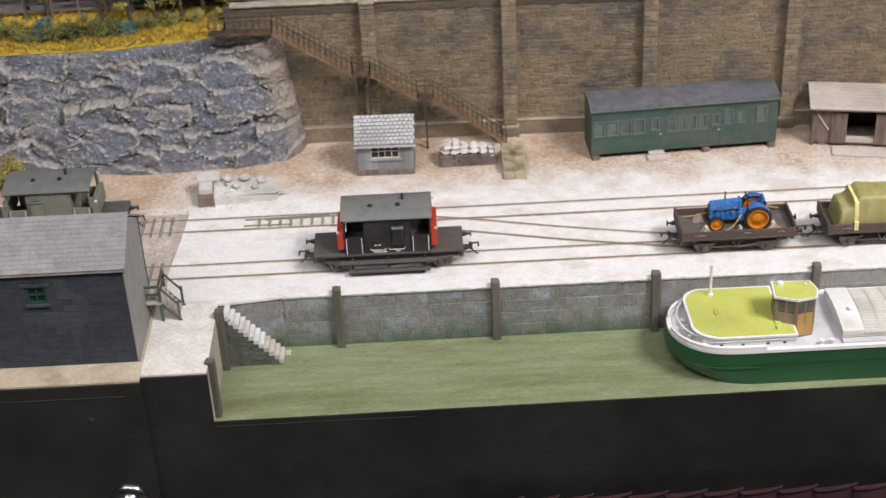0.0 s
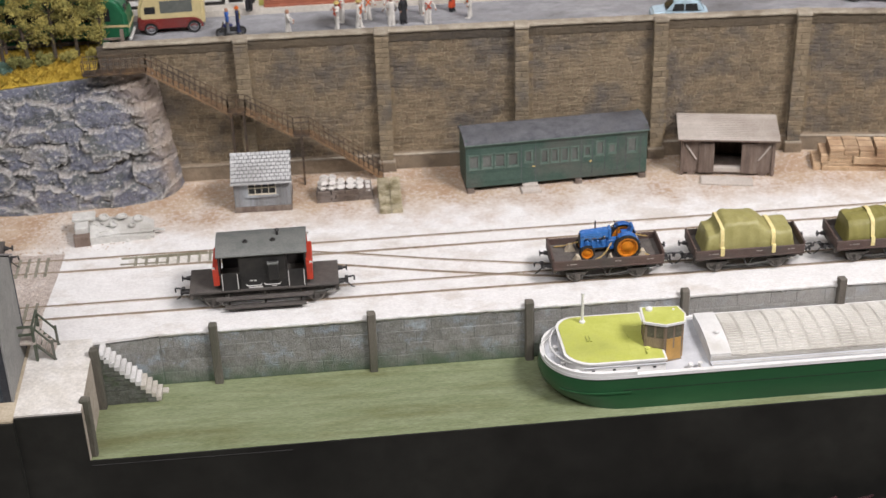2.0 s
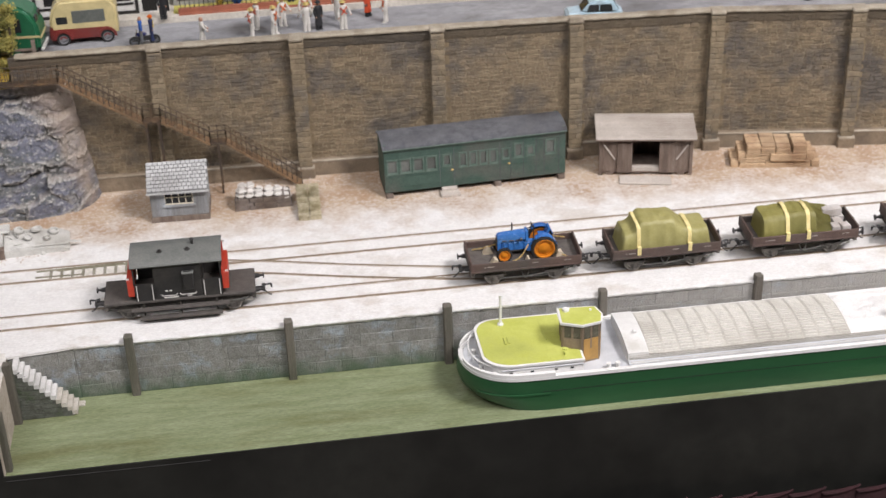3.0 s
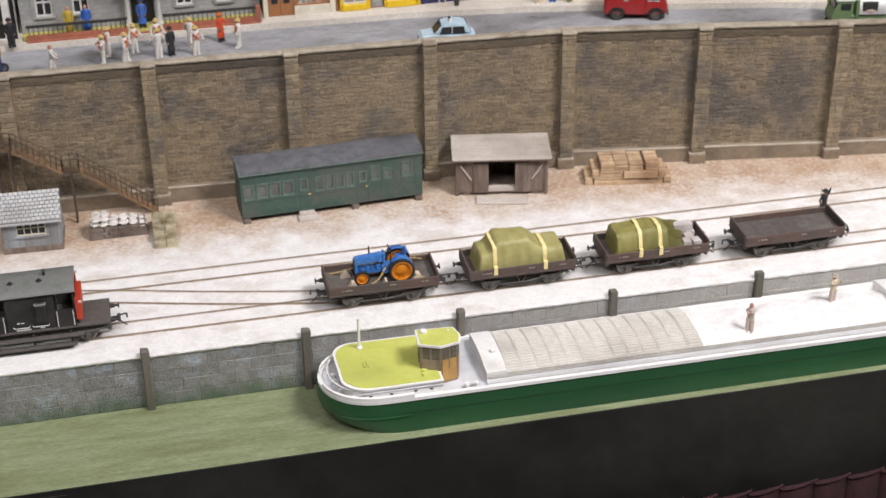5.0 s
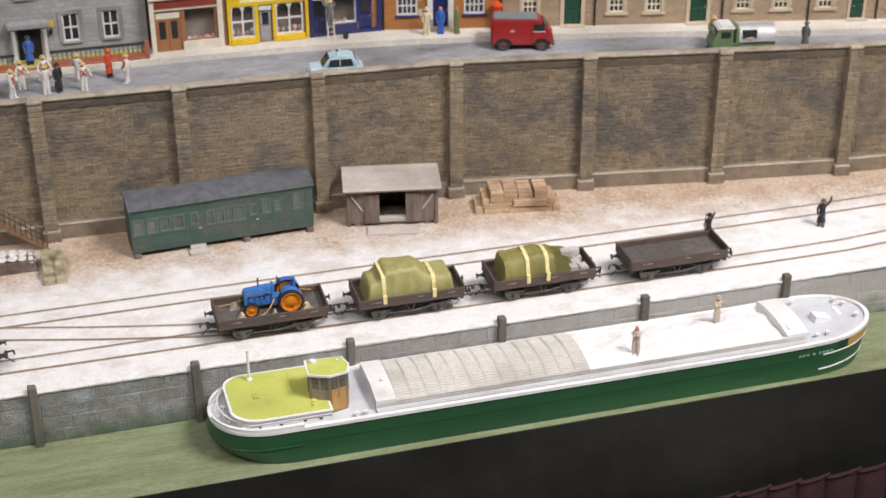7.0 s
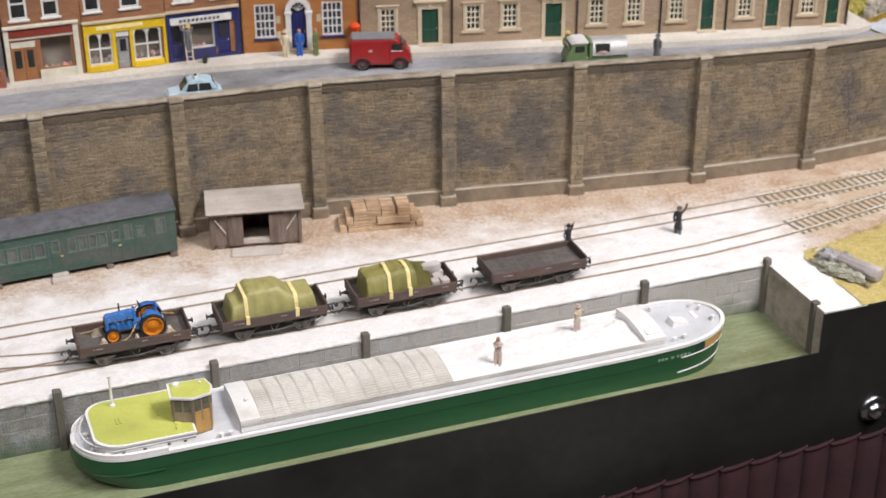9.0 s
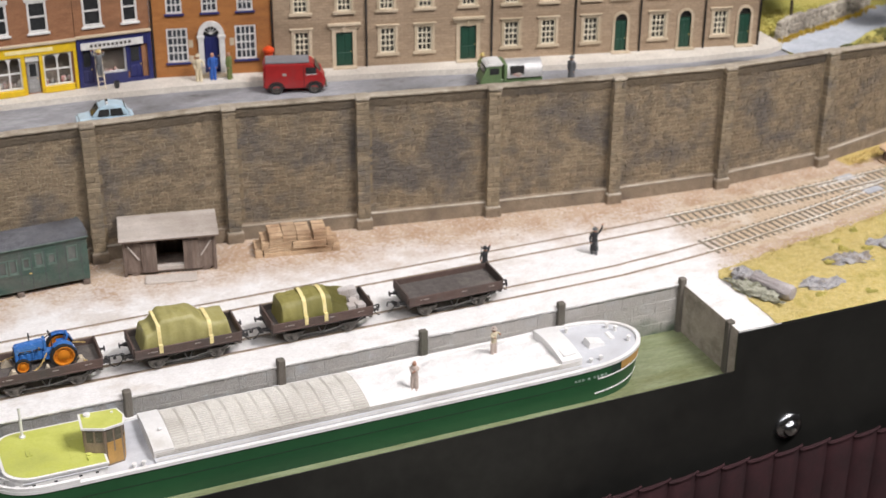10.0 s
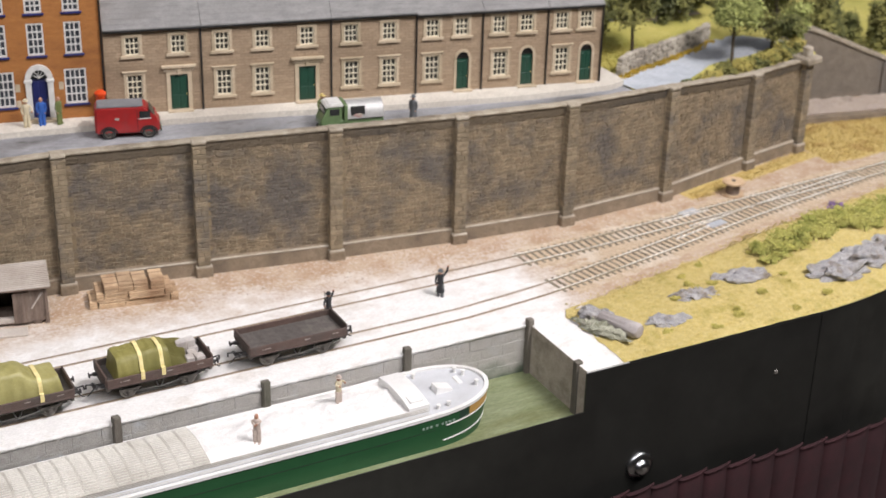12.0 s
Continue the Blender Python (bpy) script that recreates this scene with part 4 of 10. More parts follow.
def wheel(parent, x, y, z, r, w, rim, full=0.68):
    """A tyre with a dished rim; full is the rim's share of the radius."""
    bm = bmesh.new()
    prof = [(r * (full - 0.06), -w / 2), (r * 0.95, -w / 2), (r, -w / 3), (r, w / 3), (r * 0.95, w / 2), (r * (full - 0.06), w / 2)]
    rings = [ring(bm, (0, h, 0), (1, 0, 0), (0, 0, 1), q, 22) for q, h in prof]
    skin(bm, rings + [rings[0]], cap=False)
    tyre = part("wheel", bm, M["rubber"], parent, m=at(x, y, z), smooth=35)
    bm = bmesh.new()
    s = w / 2
    for q in (-1, 1):
        turned(bm, (0, 0, 0), [(r * full, 0), (r * full, q * s * 1.04), (r * (full - 0.08), q * s * 1.06), (r * (full - 0.13), q * s * 0.3), (r * 0.46, q * s * 0.22), (r * 0.42, q * s * 0.6), (r * 0.3, q * s * 0.72), (r * 0.22, q * s * 0.9), (r * 0.05, q * s * 0.95)], 24, "y")
    part("rim", bm, rim, tyre, smooth=35)
    if full > 0.7:
        lug = part("tread_lug", boxes((-0.05, 0.05, -w * 0.46, w * 0.46, r * 0.97, r * 1.035), bevel=0.012), M["rubber"], tyre)
        for q in range(1, 18):
            o = lug.copy()
            scene.collection.objects.link(o)
            o.matrix_basis = at(0, 0, 0, 0, 20 * q)
        for q in range(8):
            a = 2 * math.pi * (q + 0.5) / 8
            bm = bmesh.new()
            turned(bm, (r * 0.58 * math.cos(a), 0, r * 0.58 * math.sin(a)), [(r * 0.05, -s * 0.75), (r * 0.05, s * 0.75)], 6, "y")
            part("rim_bolt", bm, rim, tyre)
    return tyre


def tractor(x, y, z):
    t = thing("tractor", x, y, z, 0, "glossy blue farm tractor with orange wheel rims", "tractor")
    bm = bmesh.new()
    # tapering bonnet, nose towards -x
    prism(bm, [(-1.72, 1.18), (-1.76, 1.6), (-1.66, 1.72), (0.1, 1.86), (0.15, 1.3), (-1.0, 1.2)], -0.3, 0.3)
    bmesh.ops.bevel(bm, geom=list(bm.edges), offset=0.06, segments=2, affect="EDGES")
    part("bonnet", bm, M["tractor"], t, smooth=40)
    part("radiator", boxes((-1.74, -1.52, -0.3, 0.3, 0.62, 1.25), bevel=0.04), M["tractor"], t)
    part("grille", boxes((-1.79, -1.73, -0.22, 0.22, 0.75, 1.55), bevel=0.02), M["frame"], t)
    for k in range(3):
        part("side_louvre", boxes((-1.45 + k * 0.45, -1.12 + k * 0.45, -0.345, 0.345, 1.3, 1.36), bevel=0.01), M["frame"], t)
    part("bonnet_strip", boxes((-1.7, 0.0, -0.33, 0.33, 1.52, 1.55)), M["tractor"], t)
    part("engine", boxes((-1.5, 0.0, -0.2, 0.2, 0.5, 1.25), bevel=0.06), M["tractor"], t)
    for k in range(4):
        part("engine_rib", boxes((-1.35 + k * 0.34, -1.17 + k * 0.34, -0.27, 0.27, 0.7 + 0.05 * (k % 2), 1.12), bevel=0.03), M["tractor"], t)
    part("sump", boxes((-1.3, -0.1, -0.16, 0.16, 0.4, 0.62), bevel=0.04), M["frame"], t)
    part("gearbox", boxes((0.0, 1.55, -0.26, 0.26, 0.5, 1.1), bevel=0.08), M["tractor"], t)
    part("footboard", boxes((0.15, 0.7, -0.62, 0.62, 0.62, 0.7), bevel=0.02), M["tractor"], t)
    part("dash", boxes((0.1, 0.3, -0.3, 0.3, 1.1, 1.95), bevel=0.05), M["tractor"], t)
    for s in (-1, 1):
        wheel(t, 1.25, s * 0.8, 0.86, 0.86, 0.36, M["orange"], 0.8)
        wheel(t, -1.35, s * 0.68, 0.5, 0.5, 0.24, M["orange"], 0.76)
        bm = bmesh.new()
        outer = [(1.2 + 0.93 * math.cos(radians(a)), 0.85 + 0.97 * math.sin(radians(a))) for a in range(18, 127, 12)]
        inner = [(1.2 + 0.88 * math.cos(radians(a)), 0.85 + 0.92 * math.sin(radians(a))) for a in range(126, 17, -12)]
        prism(bm, outer + inner, s * 0.7 - 0.24, s * 0.7 + 0.2)
        part("mudguard", bm, M["tractor"], t, smooth=40)
        bm = bmesh.new()
        turned(bm, (-0.2, s * 0.45, 1.45), [(0.02, -0.1), (0.13, -0.08), (0.13, 0.06), (0.02, 0.08)], 10, "x")
        part("headlamp", bm, M["chrome"], t)
    bm = bmesh.new()
    prism(bm, [(1.0, 1.35), (1.55, 1.35), (1.75, 2.0), (1.62, 2.05), (1.45, 1.5), (1.0, 1.5)], -0.33, 0.33)
    part("seat", bm, M["tractor"], t)
    part("axle_beam", boxes((-1.5, -1.3, -0.62, 0.62, 0.35, 0.5)), M["tractor"], t)
    bm = bmesh.new()
    rod(bm, (0.25, 0, 1.9), (0.6, 0, 2.15), 0.035, 6)
    for i in range(14):
        a, b = 2 * math.pi * i / 14, 2 * math.pi * (i + 1) / 14
        f = lambda q: (0.6 - 0.1 * math.cos(q), 0.28 * math.sin(q), 2.15 + 0.24 * math.cos(q))
        rod(bm, f(a), f(b), 0.03, 5)
    part("steering_wheel", bm, M["rubber"], t)
    bm = bmesh.new()
    rod(bm, (-0.7, 0.2, 1.8), (-0.7, 0.2, 2.35), 0.05, 8)
    part("exhaust", bm, M["rubber"], t)
    bm = bmesh.new()
    rod(bm, (0.62, -0.45, 1.2), (0.62, -0.45, 2.45), 0.03, 6)
    part("lever", bm, M["rubber"], t)
    return t


tractor(36.05, 3.35, BED)


def chain(points, label):
    bm = bmesh.new()
    run = spline(points, 0.15)
    for i, (p, q) in enumerate(zip(run, run[1:])):
        d = (q - p).normalized()
        side = d.cross(Vector((0, 1, 0.3))).normalized() if i % 2 else d.cross(Vector((0.2, 0.3, 1))).normalized()
        a, b = p - d * 0.02, q + d * 0.02
        loop = [a, a.lerp(b, 0.25) + side * 0.045, a.lerp(b, 0.75) + side * 0.045, b, a.lerp(b, 0.75) - side * 0.045, a.lerp(b, 0.25) - side * 0.045]
        for u, v in zip(loop, loop[1:] + loop[:1]):
            rod(bm, u, v, 0.028, 4)
    ob = part("securing_chain", bm, M["chain"], None, label)
    tagged(ob, category="chain", group="tractor chains")


for pts in (((33.1, 2.3, BED + .06), (34.5, 2.25, BED + .08), (35.6, 2.3, BED + .4), (36.25, 2.55, BED + 1.2)), ((32.8, 4.4, BED + .1), (33.6, 4.2, BED + .3), (34.3, 3.75, BED + .75)),
            ((37.6, 3.9, BED + 1.0), (38.4, 4.1, BED + .75), (39.0, 4.3, BED + .5)), ((38.0, 3.0, BED + .5), (38.6, 2.5, BED + .2), (39.2, 2.3, BED + .08))):
    chain(pts, "gold-coloured chain lashing the tractor to the wagon")
for x, y, w in ((34.05, 2.55, 0.3), (38.35, 2.75, 0.35), (33.8, 4.0, 0.35), (36.2, 2.35, 0.2)):
    bm = bmesh.new()
    prism(bm, [(-w, 0), (w, 0), (w * 0.4, 0.42), (-w * 0.2, 0.42)], -0.22, 0.22)
    tagged(part("wheel_chock", bm, M["pale_wood"], None, "pale wooden chock on the wagon floor", at(x, y, BED)), category="chock", group="wheel chocks")


def tarp_height(profile, x, v, seed, cab=None, boxy=False):
    """Height of a sheeted load at x, v from -1 (near side) to 1; cab is a raised cabin (x0, x1, height)."""
    for (x0, z0), (x1, z1) in zip(profile, profile[1:]):
        if x0 <= x <= x1:
            t = (x - x0) / (x1 - x0)
            t = t * t * (3 - 2 * t)
            top = z0 + (z1 - z0) * t
            break
    else:
        top = profile[-1][1] if x > profile[0][0] else profile[0][1]
    shoulder = float(np.interp(abs(v), (0.0, 0.55, 0.72, 0.82, 0.9, 0.96), (1.0, 0.99, 0.94, 0.84, 0.62, 0.3)))
    if boxy:
        shoulder = float(np.interp(abs(v), (0.0, 0.5, 0.7, 0.78, 0.9), (1.0, 0.98, 0.86, 0.7, 0.3)))
    if abs(v) > 0.97:
        shoulder = 0.0
    h = top * shoulder
    if cab and abs(v) < 0.97:
        side = min(1.0, max(0.0, (0.92 - abs(v)) / 0.28))
        run = min(1.0, max(0.0, (x - cab[0]) / 0.9), max(0.0, (cab[1] - x) / 1.1))
        k = min(side, run)
        h += max(0.0, cab[2] - top) * k * k * (3 - 2 * k)
    wr = 0.1 * noise.noise(Vector((x * 1.3, v * 2.2, seed))) + 0.05 * noise.noise(Vector((x * 4.0, v * 2 + x, seed + 5)))
    return max(0.03, h + wr * (0.4 + top * 0.25))


def sheeted_load(name, x0, x1, half, profile, straps, seed, label, sheet_mat, cab=None, boxy=False):
    ob = thing(name, (x0 + x1) / 2, 3.4, BED, 0, label, "sheeted load", "sheeted loads")
    cx = (x0 + x1) / 2
    n, k = 60, 30
    bm = bmesh.new()
    rows = []
    for i in range(n + 1):
        x = x0 + (x1 - x0) * i / n
        row = []
        edge = min(i, n - i) / 2
        for j in range(k + 1):
            v = -1 + 2 * j / k
            h = tarp_height(profile, x, v, seed, cab, boxy) * min(1, 0.03 + edge * 0.7)
            round_off = 1 - 0.16 * max(0.0, 1 - edge / 1.8) ** 2
            out = round_off * half * (math.copysign(min(1, abs(v) * 1.12), v)) + 0.08 * noise.noise(Vector((x * 2, v * 3, seed + 9)))
            row.append(bm.verts.new((x - cx, out, h)))
        rows.append(row)
    for a, b in zip(rows, rows[1:]):
        for j in range(k):
            bm.faces.new((a[j], a[j + 1], b[j + 1], b[j]))
    rim = [rows[0], [r[-1] for r in rows], rows[-1][::-1], [r[0] for r in rows][::-1]]
    part("tarpaulin", bm, sheet_mat, ob, smooth=24 if boxy else 60)
    for sx, lean in straps:
        bm = bmesh.new()
        rings = []
        run = [(-1.21, -0.02), (-1.21, 0.55), (-1.14, 0.6)] + [(v, None) for v in np.linspace(-0.96, 0.96, 29)] + [(1.14, 0.6), (1.21, 0.55), (1.21, -0.02)]
        for v, z in run:
            x = sx + lean * v
            if z is None:
                z = tarp_height(profile, x, v, seed, cab, boxy) + 0.05
                y = half * (math.copysign(min(1, abs(v) * 1.12), v)) * 1.02
            else:
                y = half * v
            k_ = 0.03 * (1 if v < 0 else -1) if abs(v) > 1.0 else 0.0
            rings.append([bm.verts.new((x - cx + a, y + b * k_, z + c)) for a, b, c in ((-0.13, 1, 0), (0.13, 1, 0), (0.13, 0, 0.035), (-0.13, 0, 0.035))])
        skin(bm, rings)
        part("strap", bm, M["strap"], ob, "pale yellow webbing strap")
    return ob


sheeted_load("sheeted_car", 42.3, 48.45, 1.3, [(42.2, 1.25), (43.2, 1.42), (46.7, 1.45), (48.5, 1.38)], [(43.5, 0.0), (46.9, 0.0)], 2, "olive-green sheet over a car, two yellow straps", M["tarp_pale"], (43.0, 46.8, 2.15))
crates = sheeted_load("sheeted_crates", 51.8, 55.7, 1.3, [(51.7, 1.4), (52.3, 1.6), (54.6, 1.75), (55.2, 1.7), (55.7, 1.6)], [(53.6, 0.05), (54.95, 0.0)], 7, "olive-green sheet over crates, two yellow straps", M["tarp"], boxy=True)
# loose end of the sheet, thrown over and sagging to the wagon floor
bm = bmesh.new()
rows = []
for i in range(15):
    s = i / 14
    row = []
    for j in range(15):
        v = 1.1 - 2.15 * j / 14
        z = 1.6 - 1.35 * s ** 0.95 * (0.55 + 0.45 * max(0.0, min(1.0, (0.7 - v) / 1.2)))
        z *= max(0.02, min(1.0, (v + 1.06) / 0.22)) * max(0.3, min(1.0, (1.25 - v) / 0.45))
        z += 0.06 * math.sin(5.0 * s + 4.5 * v) * min(1, 3 * s) + 0.06 * noise.noise(Vector((s * 5, v * 3, 4)))
        row.append(bm.verts.new((1.3 + 1.9 * s + 0.25 * s * v, v * 1.2, max(0.04, z) + 0.06)))
    rows.append(row)
for a, b in zip(rows, rows[1:]):
    for j in range(14):
        bm.faces.new((a[j], b[j], b[j + 1], a[j + 1]))
bmesh.ops.solidify(bm, geom=list(bm.faces), thickness=0.04)
part("loose_flap", bm, M["tarp"], crates, smooth=30)
random.seed(8)
for x, y, z, l in ((56.9, 4.0, 0, .55), (57.6, 3.95, 0, .6), (56.85, 3.95, .55, .6), (57.5, 4.0, .55, .5), (57.35, 3.2, 0, .5), (57.0, 2.6, 0, .45), (57.65, 2.55, 0, .5)):
    bm = bmesh.new()
    box(bm, -l * 0.6, l * 0.6, -0.33, 0.33, 0, 0.52, bevel=0.03)
    for k in range(1, 4):
        box(bm, -l * 0.61, l * 0.61, -0.335, 0.335, k * 0.13 - 0.012, k * 0.13 + 0.012)
    tagged(part("carton", bm, M["carton"], None, "pale grey-brown packed carton on the wagon floor", at(x, y, BED + z, 0, 0, random.uniform(-6, 6))), category="box", group="cartons on the wagon")

# ---- barge ----
M["hull"] = surf("hull_green", (0.018, 0.074, 0.029), (0.023, 0.09, 0.036), (0.013, 0.05, 0.024), size=1.5, rough=0.35, bump=0.04, share=0.3, stretch=(0.3, 1, 1), speck=0.05)
M["hull_white"] = surf("hull_white", (0.7, 0.69, 0.67), (0.76, 0.75, 0.73), (0.55, 0.53, 0.49), size=0.6, rough=0.45, bump=0.05, share=0.2, speck=0.05)
M["deck_grey"] = surf("deck_grey", (0.5, 0.51, 0.53), (0.57, 0.58, 0.6), (0.42, 0.42, 0.43), size=0.7, rough=0.6, bump=0.08, share=0.3, speck=0.05)
M["lime"] = surf("lime_green_roof", (0.46, 0.485, 0.1), (0.53, 0.555, 0.145), (0.36, 0.38, 0.09), size=1.0, rough=0.5, bump=0.05, share=0.3, speck=0.05)
M["teak"] = surf("wheelhouse_wood", (0.24, 0.18, 0.13), (0.3, 0.23, 0.165), (0.18, 0.135, 0.095), size=0.3, rough=0.6, bump=0.15, stretch=(1, 1, 0.2))
M["bow_dark"] = paint("bow_dark_green", (0.015, 0.045, 0.03), 0.4)
M["bow_letter"] = paint("bow_letter", (0.28, 0.36, 0.3), 0.6)
M["ochre"] = paint("ochre_panel", (0.5, 0.29, 0.085), 0.5)
M["hatch"] = surf("hatch_cover", (0.46, 0.44, 0.395), (0.54, 0.515, 0.465), (0.38, 0.355, 0.31), size=0.5, rough=0.8, bump=0.15, share=0.35, rand=0.05)
M["hatch_pale"] = surf("hatch_batten", (0.54, 0.52, 0.475), (0.62, 0.6, 0.55), (0.45, 0.425, 0.38), size=0.5, rough=0.8, bump=0.15, share=0.3)
M["clay"] = surf("white_clay", (0.8, 0.79, 0.77), (0.72, 0.7, 0.68), size=0.5, rough=0.95, bump=0.5)
M["dusty_pane"] = surf("dusty_pane", (0.1, 0.095, 0.07), (0.15, 0.14, 0.1), size=0.5, rough=0.25, bump=0.02)
M["glass"] = glazing("window_glass")
M["glass_dark"] = surf("dark_glazing", (0.02, 0.021, 0.022), (0.035, 0.036, 0.036), size=0.8, rough=0.12, bump=0.0)
BX0, BX1, BY, HB = 30.8, 76.35, -3.35, 3.02


def beam(x, z):
    """Half-beam of the hull at x and height z over the water."""
    k = max(0.0, min(1.0, z / 2.5))
    s = BX0 + 1.4 * (1 - k) ** 3 - 1.1 * k * (1 - k)
    e = BX1 - 0.45 * (1 - k) ** 1.3
    if x <= s or x >= e:
        return 0.02
    out = 1.0
    if x < s + 4.0:
        out = (1 - ((s + 4.0 - x) / 4.0) ** 2.6) ** 0.5
    if x > e - 5.2:
        out = min(out, (1 - ((x - e + 5.2) / 5.2) ** 2.4) ** 0.5)
    return max(0.02, HB * out)


def sheer(x):
    return 2.5 + 0.45 * max(0, (x - 66) / 11) ** 2 + 0.12 * max(0, (36 - x) / 5) ** 2


def plan(x0, x1, z, shrink=0.0, n=90):
    """Closed outline of the hull at a height, drawn in from its side by shrink."""
    xs = []
    for i in range(n + 1):
        t = i / n
        xs.append(x0 + (x1 - x0) * (0.5 - 0.5 * math.cos(math.pi * t)))
    up = [(x, max(0.01, beam(x, z) - shrink)) for x in xs]
    return [(x, BY - b) for x, b in up] + [(x, BY + b) for x, b in up[::-1]]


barge = thing("barge", 0, 0, WATER, 0, "long dark-green cargo barge with white gunwale and lime cabin roof", "boat")
bm = bmesh.new()
levels = [-0.4, 0.0, 0.5, 1.1, 1.6, 2.1, None]
xs = [BX0 + (BX1 - BX0) * (0.5 - 0.5 * math.cos(math.pi * i / 110)) for i in range(111)]
rings = []
for lv in levels:
    ring_v = []
    for x in xs:
        z = sheer(x) if lv is None else lv * (sheer(x) / 2.5 if lv > 0 else 1)
        b = beam(BX0 + (x - BX0), max(0, z))
        k = max(0.0, min(1.0, max(0, z) / 2.5))
        s, e = BX0 + 1.4 * (1 - k) ** 3 - 1.1 * k * (1 - k), BX1 - 0.45 * (1 - k) ** 1.3
        xx = s + (x - BX0) / (BX1 - BX0) * (e - s)
        ring_v.append((xx, beam(xx, max(0, z)), z))
    rings.append([bm.verts.new((x, BY - b, z)) for x, b, z in ring_v] + [bm.verts.new((x, BY + b, z)) for x, b, z in ring_v[::-1]])
skin(bm, rings, cap=False)
bmesh.ops.remove_doubles(bm, verts=bm.verts, dist=0.005)
hull = part("hull", bm, M["hull"], barge, smooth=50)


def band(name, z0, z1, out, material, x0, x1, parent, flat=False, label=""):
    """A raised strip that follows the hull side between two heights."""
    for side in (-1, 1):
        bm = bmesh.new()
        rs = []
        for i in range(81):
            x = x0 + (x1 - x0) * i / 80
            zz = sheer(x)
            a, b = zz + z0, zz + z1
            bo, bi = beam(x, a) + out, beam(x, b) + out
            rs.append([bm.verts.new((x, BY + side * y, z)) for y, z in ((bo, a), (bi, b), (bi - out * 2 - 0.12, b), (bo - out * 2 - 0.12, a))])
        skin(bm, rs)
        part(name, bm, material, parent, label)


def hoop(name, material, parent, z0, z1, out, inn, x0=BX0, x1=BX1, label=""):
    """A strip round the whole deck edge, from out to inn of the hull side."""
    bm = bmesh.new()
    pts = []
    n = 130
    for i in range(n + 1):
        x = x0 + (x1 - x0) * (0.5 - 0.5 * math.cos(math.pi * i / n))
        pts.append((x, beam(x, 2.5), sheer(x)))
    loop = [(x, -b, z) for x, b, z in pts] + [(x, b, z) for x, b, z in pts[::-1]]
    cx = (x0 + x1) / 2
    rs = []
    m_ = len(loop)
    for i, (x, b, z) in enumerate(loop):
        p, q = loop[i - 1], loop[(i + 1) % m_]
        t = Vector((q[0] - p[0], q[1] - p[1], 0))
        t = t.normalized() if t.length > 1e-6 else Vector((0, 1, 0))
        nrm = Vector((t.y, -t.x, 0))
        o = Vector((x, BY + b, z))
        rs.append([bm.verts.new(o + nrm * a + Vector((0, 0, c))) for a, c in ((out, z0), (out, z1), (-inn, z1), (-inn, z0))])
    rs.append(rs[0])
    for a, b in zip(rs, rs[1:]):
        for i in range(4):
            j = (i + 1) % 4
            try:
                bm.faces.new((a[i], a[j], b[j], b[i]))
            except ValueError:
                pass
    return part(name, bm, material, parent, label)


hoop("gunwale", M["hull_white"], barge, -0.16, 0.06, 0.07, 0.22, label="white painted gunwale")
band("stern_bulwark", 0.0, 0.3, 0.06, M["hull_white"], 30.9, 36.3, barge, label="white stern bulwark")
band("rubbing_strake", -1.32, -1.2, 0.06, M["hull"], 31.6, 36.0, hull)
band("seam", -1.1, -1.07, 0.012, M["van_dark"], 35.5, 71.0, hull)
band("bow_line", -1.0, -0.93, 0.05, M["hull_white"], 71.8, 75.95, hull, label="white bow line")
band("bow_line", -2.13, -2.05, 0.05, M["hull_white"], 71.6, 75.7, hull, label="white bow line")
band("bow_panel", -0.86, -0.2, 0.03, M["ochre"], 73.75, 76.0, hull, label="ochre bow panel")
band("bow_panel", -0.86, -0.2, 0.02, M["bow_dark"], 72.9, 73.72, hull, label="dark green bow panel")
for k, (a, w) in enumerate(((70.0, 0.16), (70.28, 0.16), (70.56, 0.16), (71.0, 0.18), (71.45, 0.14), (71.72, 0.16), (72.0, 0.2), (72.34, 0.16))):
    zz = sheer(a) - 0.84
    bb = beam(a, zz) + 0.02
    part("lettering", boxes((a, a + w, BY - bb - 0.012, BY - bb + 0.02, zz, zz + 0.16)), M["bow_letter"], hull)

# decks
bm = bmesh.new()
f = plan(BX0 + 0.05, BX1 - 0.05, 2.5, 0.1)
skin(bm, [[bm.verts.new((x, y, sheer(x) - 0.28)) for x, y in f], [bm.verts.new((x, y, sheer(x) - 0.1)) for x, y in f]])
part("deck", bm, M["deck_grey"], barge, "light grey deck")
# stern cabin
cab = [(33.75 + 1.75 * math.cos(radians(a)), -4.45 + 1.67 * math.sin(radians(a))) for a in range(195, 271, 15)] + [(38.1, -6.12), (38.1, -4.75), (37.5, -4.75), (37.5, -0.85)] + [(33.3 + 1.3 * math.cos(radians(a)), -2.0 + 1.2 * math.sin(radians(a))) for a in range(95, 176, 16)]
bm = bmesh.new()
prism(bm, cab, 2.35, 3.28, "z")
cabin = part("cabin", bm, M["hull_white"], barge)
bm = bmesh.new()
big = [(x + (0.08 if x > 36 else -0.08), y + (0.08 if y > -3 else -0.08)) for x, y in cab]
prism(bm, big, 3.28, 3.4, "z")
part("roof_rim", bm, M["hull_white"], cabin)
bm = bmesh.new()
small = [(x + (-0.06 if x > 36 else 0.08), y + (-0.08 if y > -3 else 0.08)) for x, y in cab]
prism(bm, small, 3.38, 3.43, "z")
lime = part("cabin_roof", bm, M["lime"], cabin, "lime-green cabin roof")
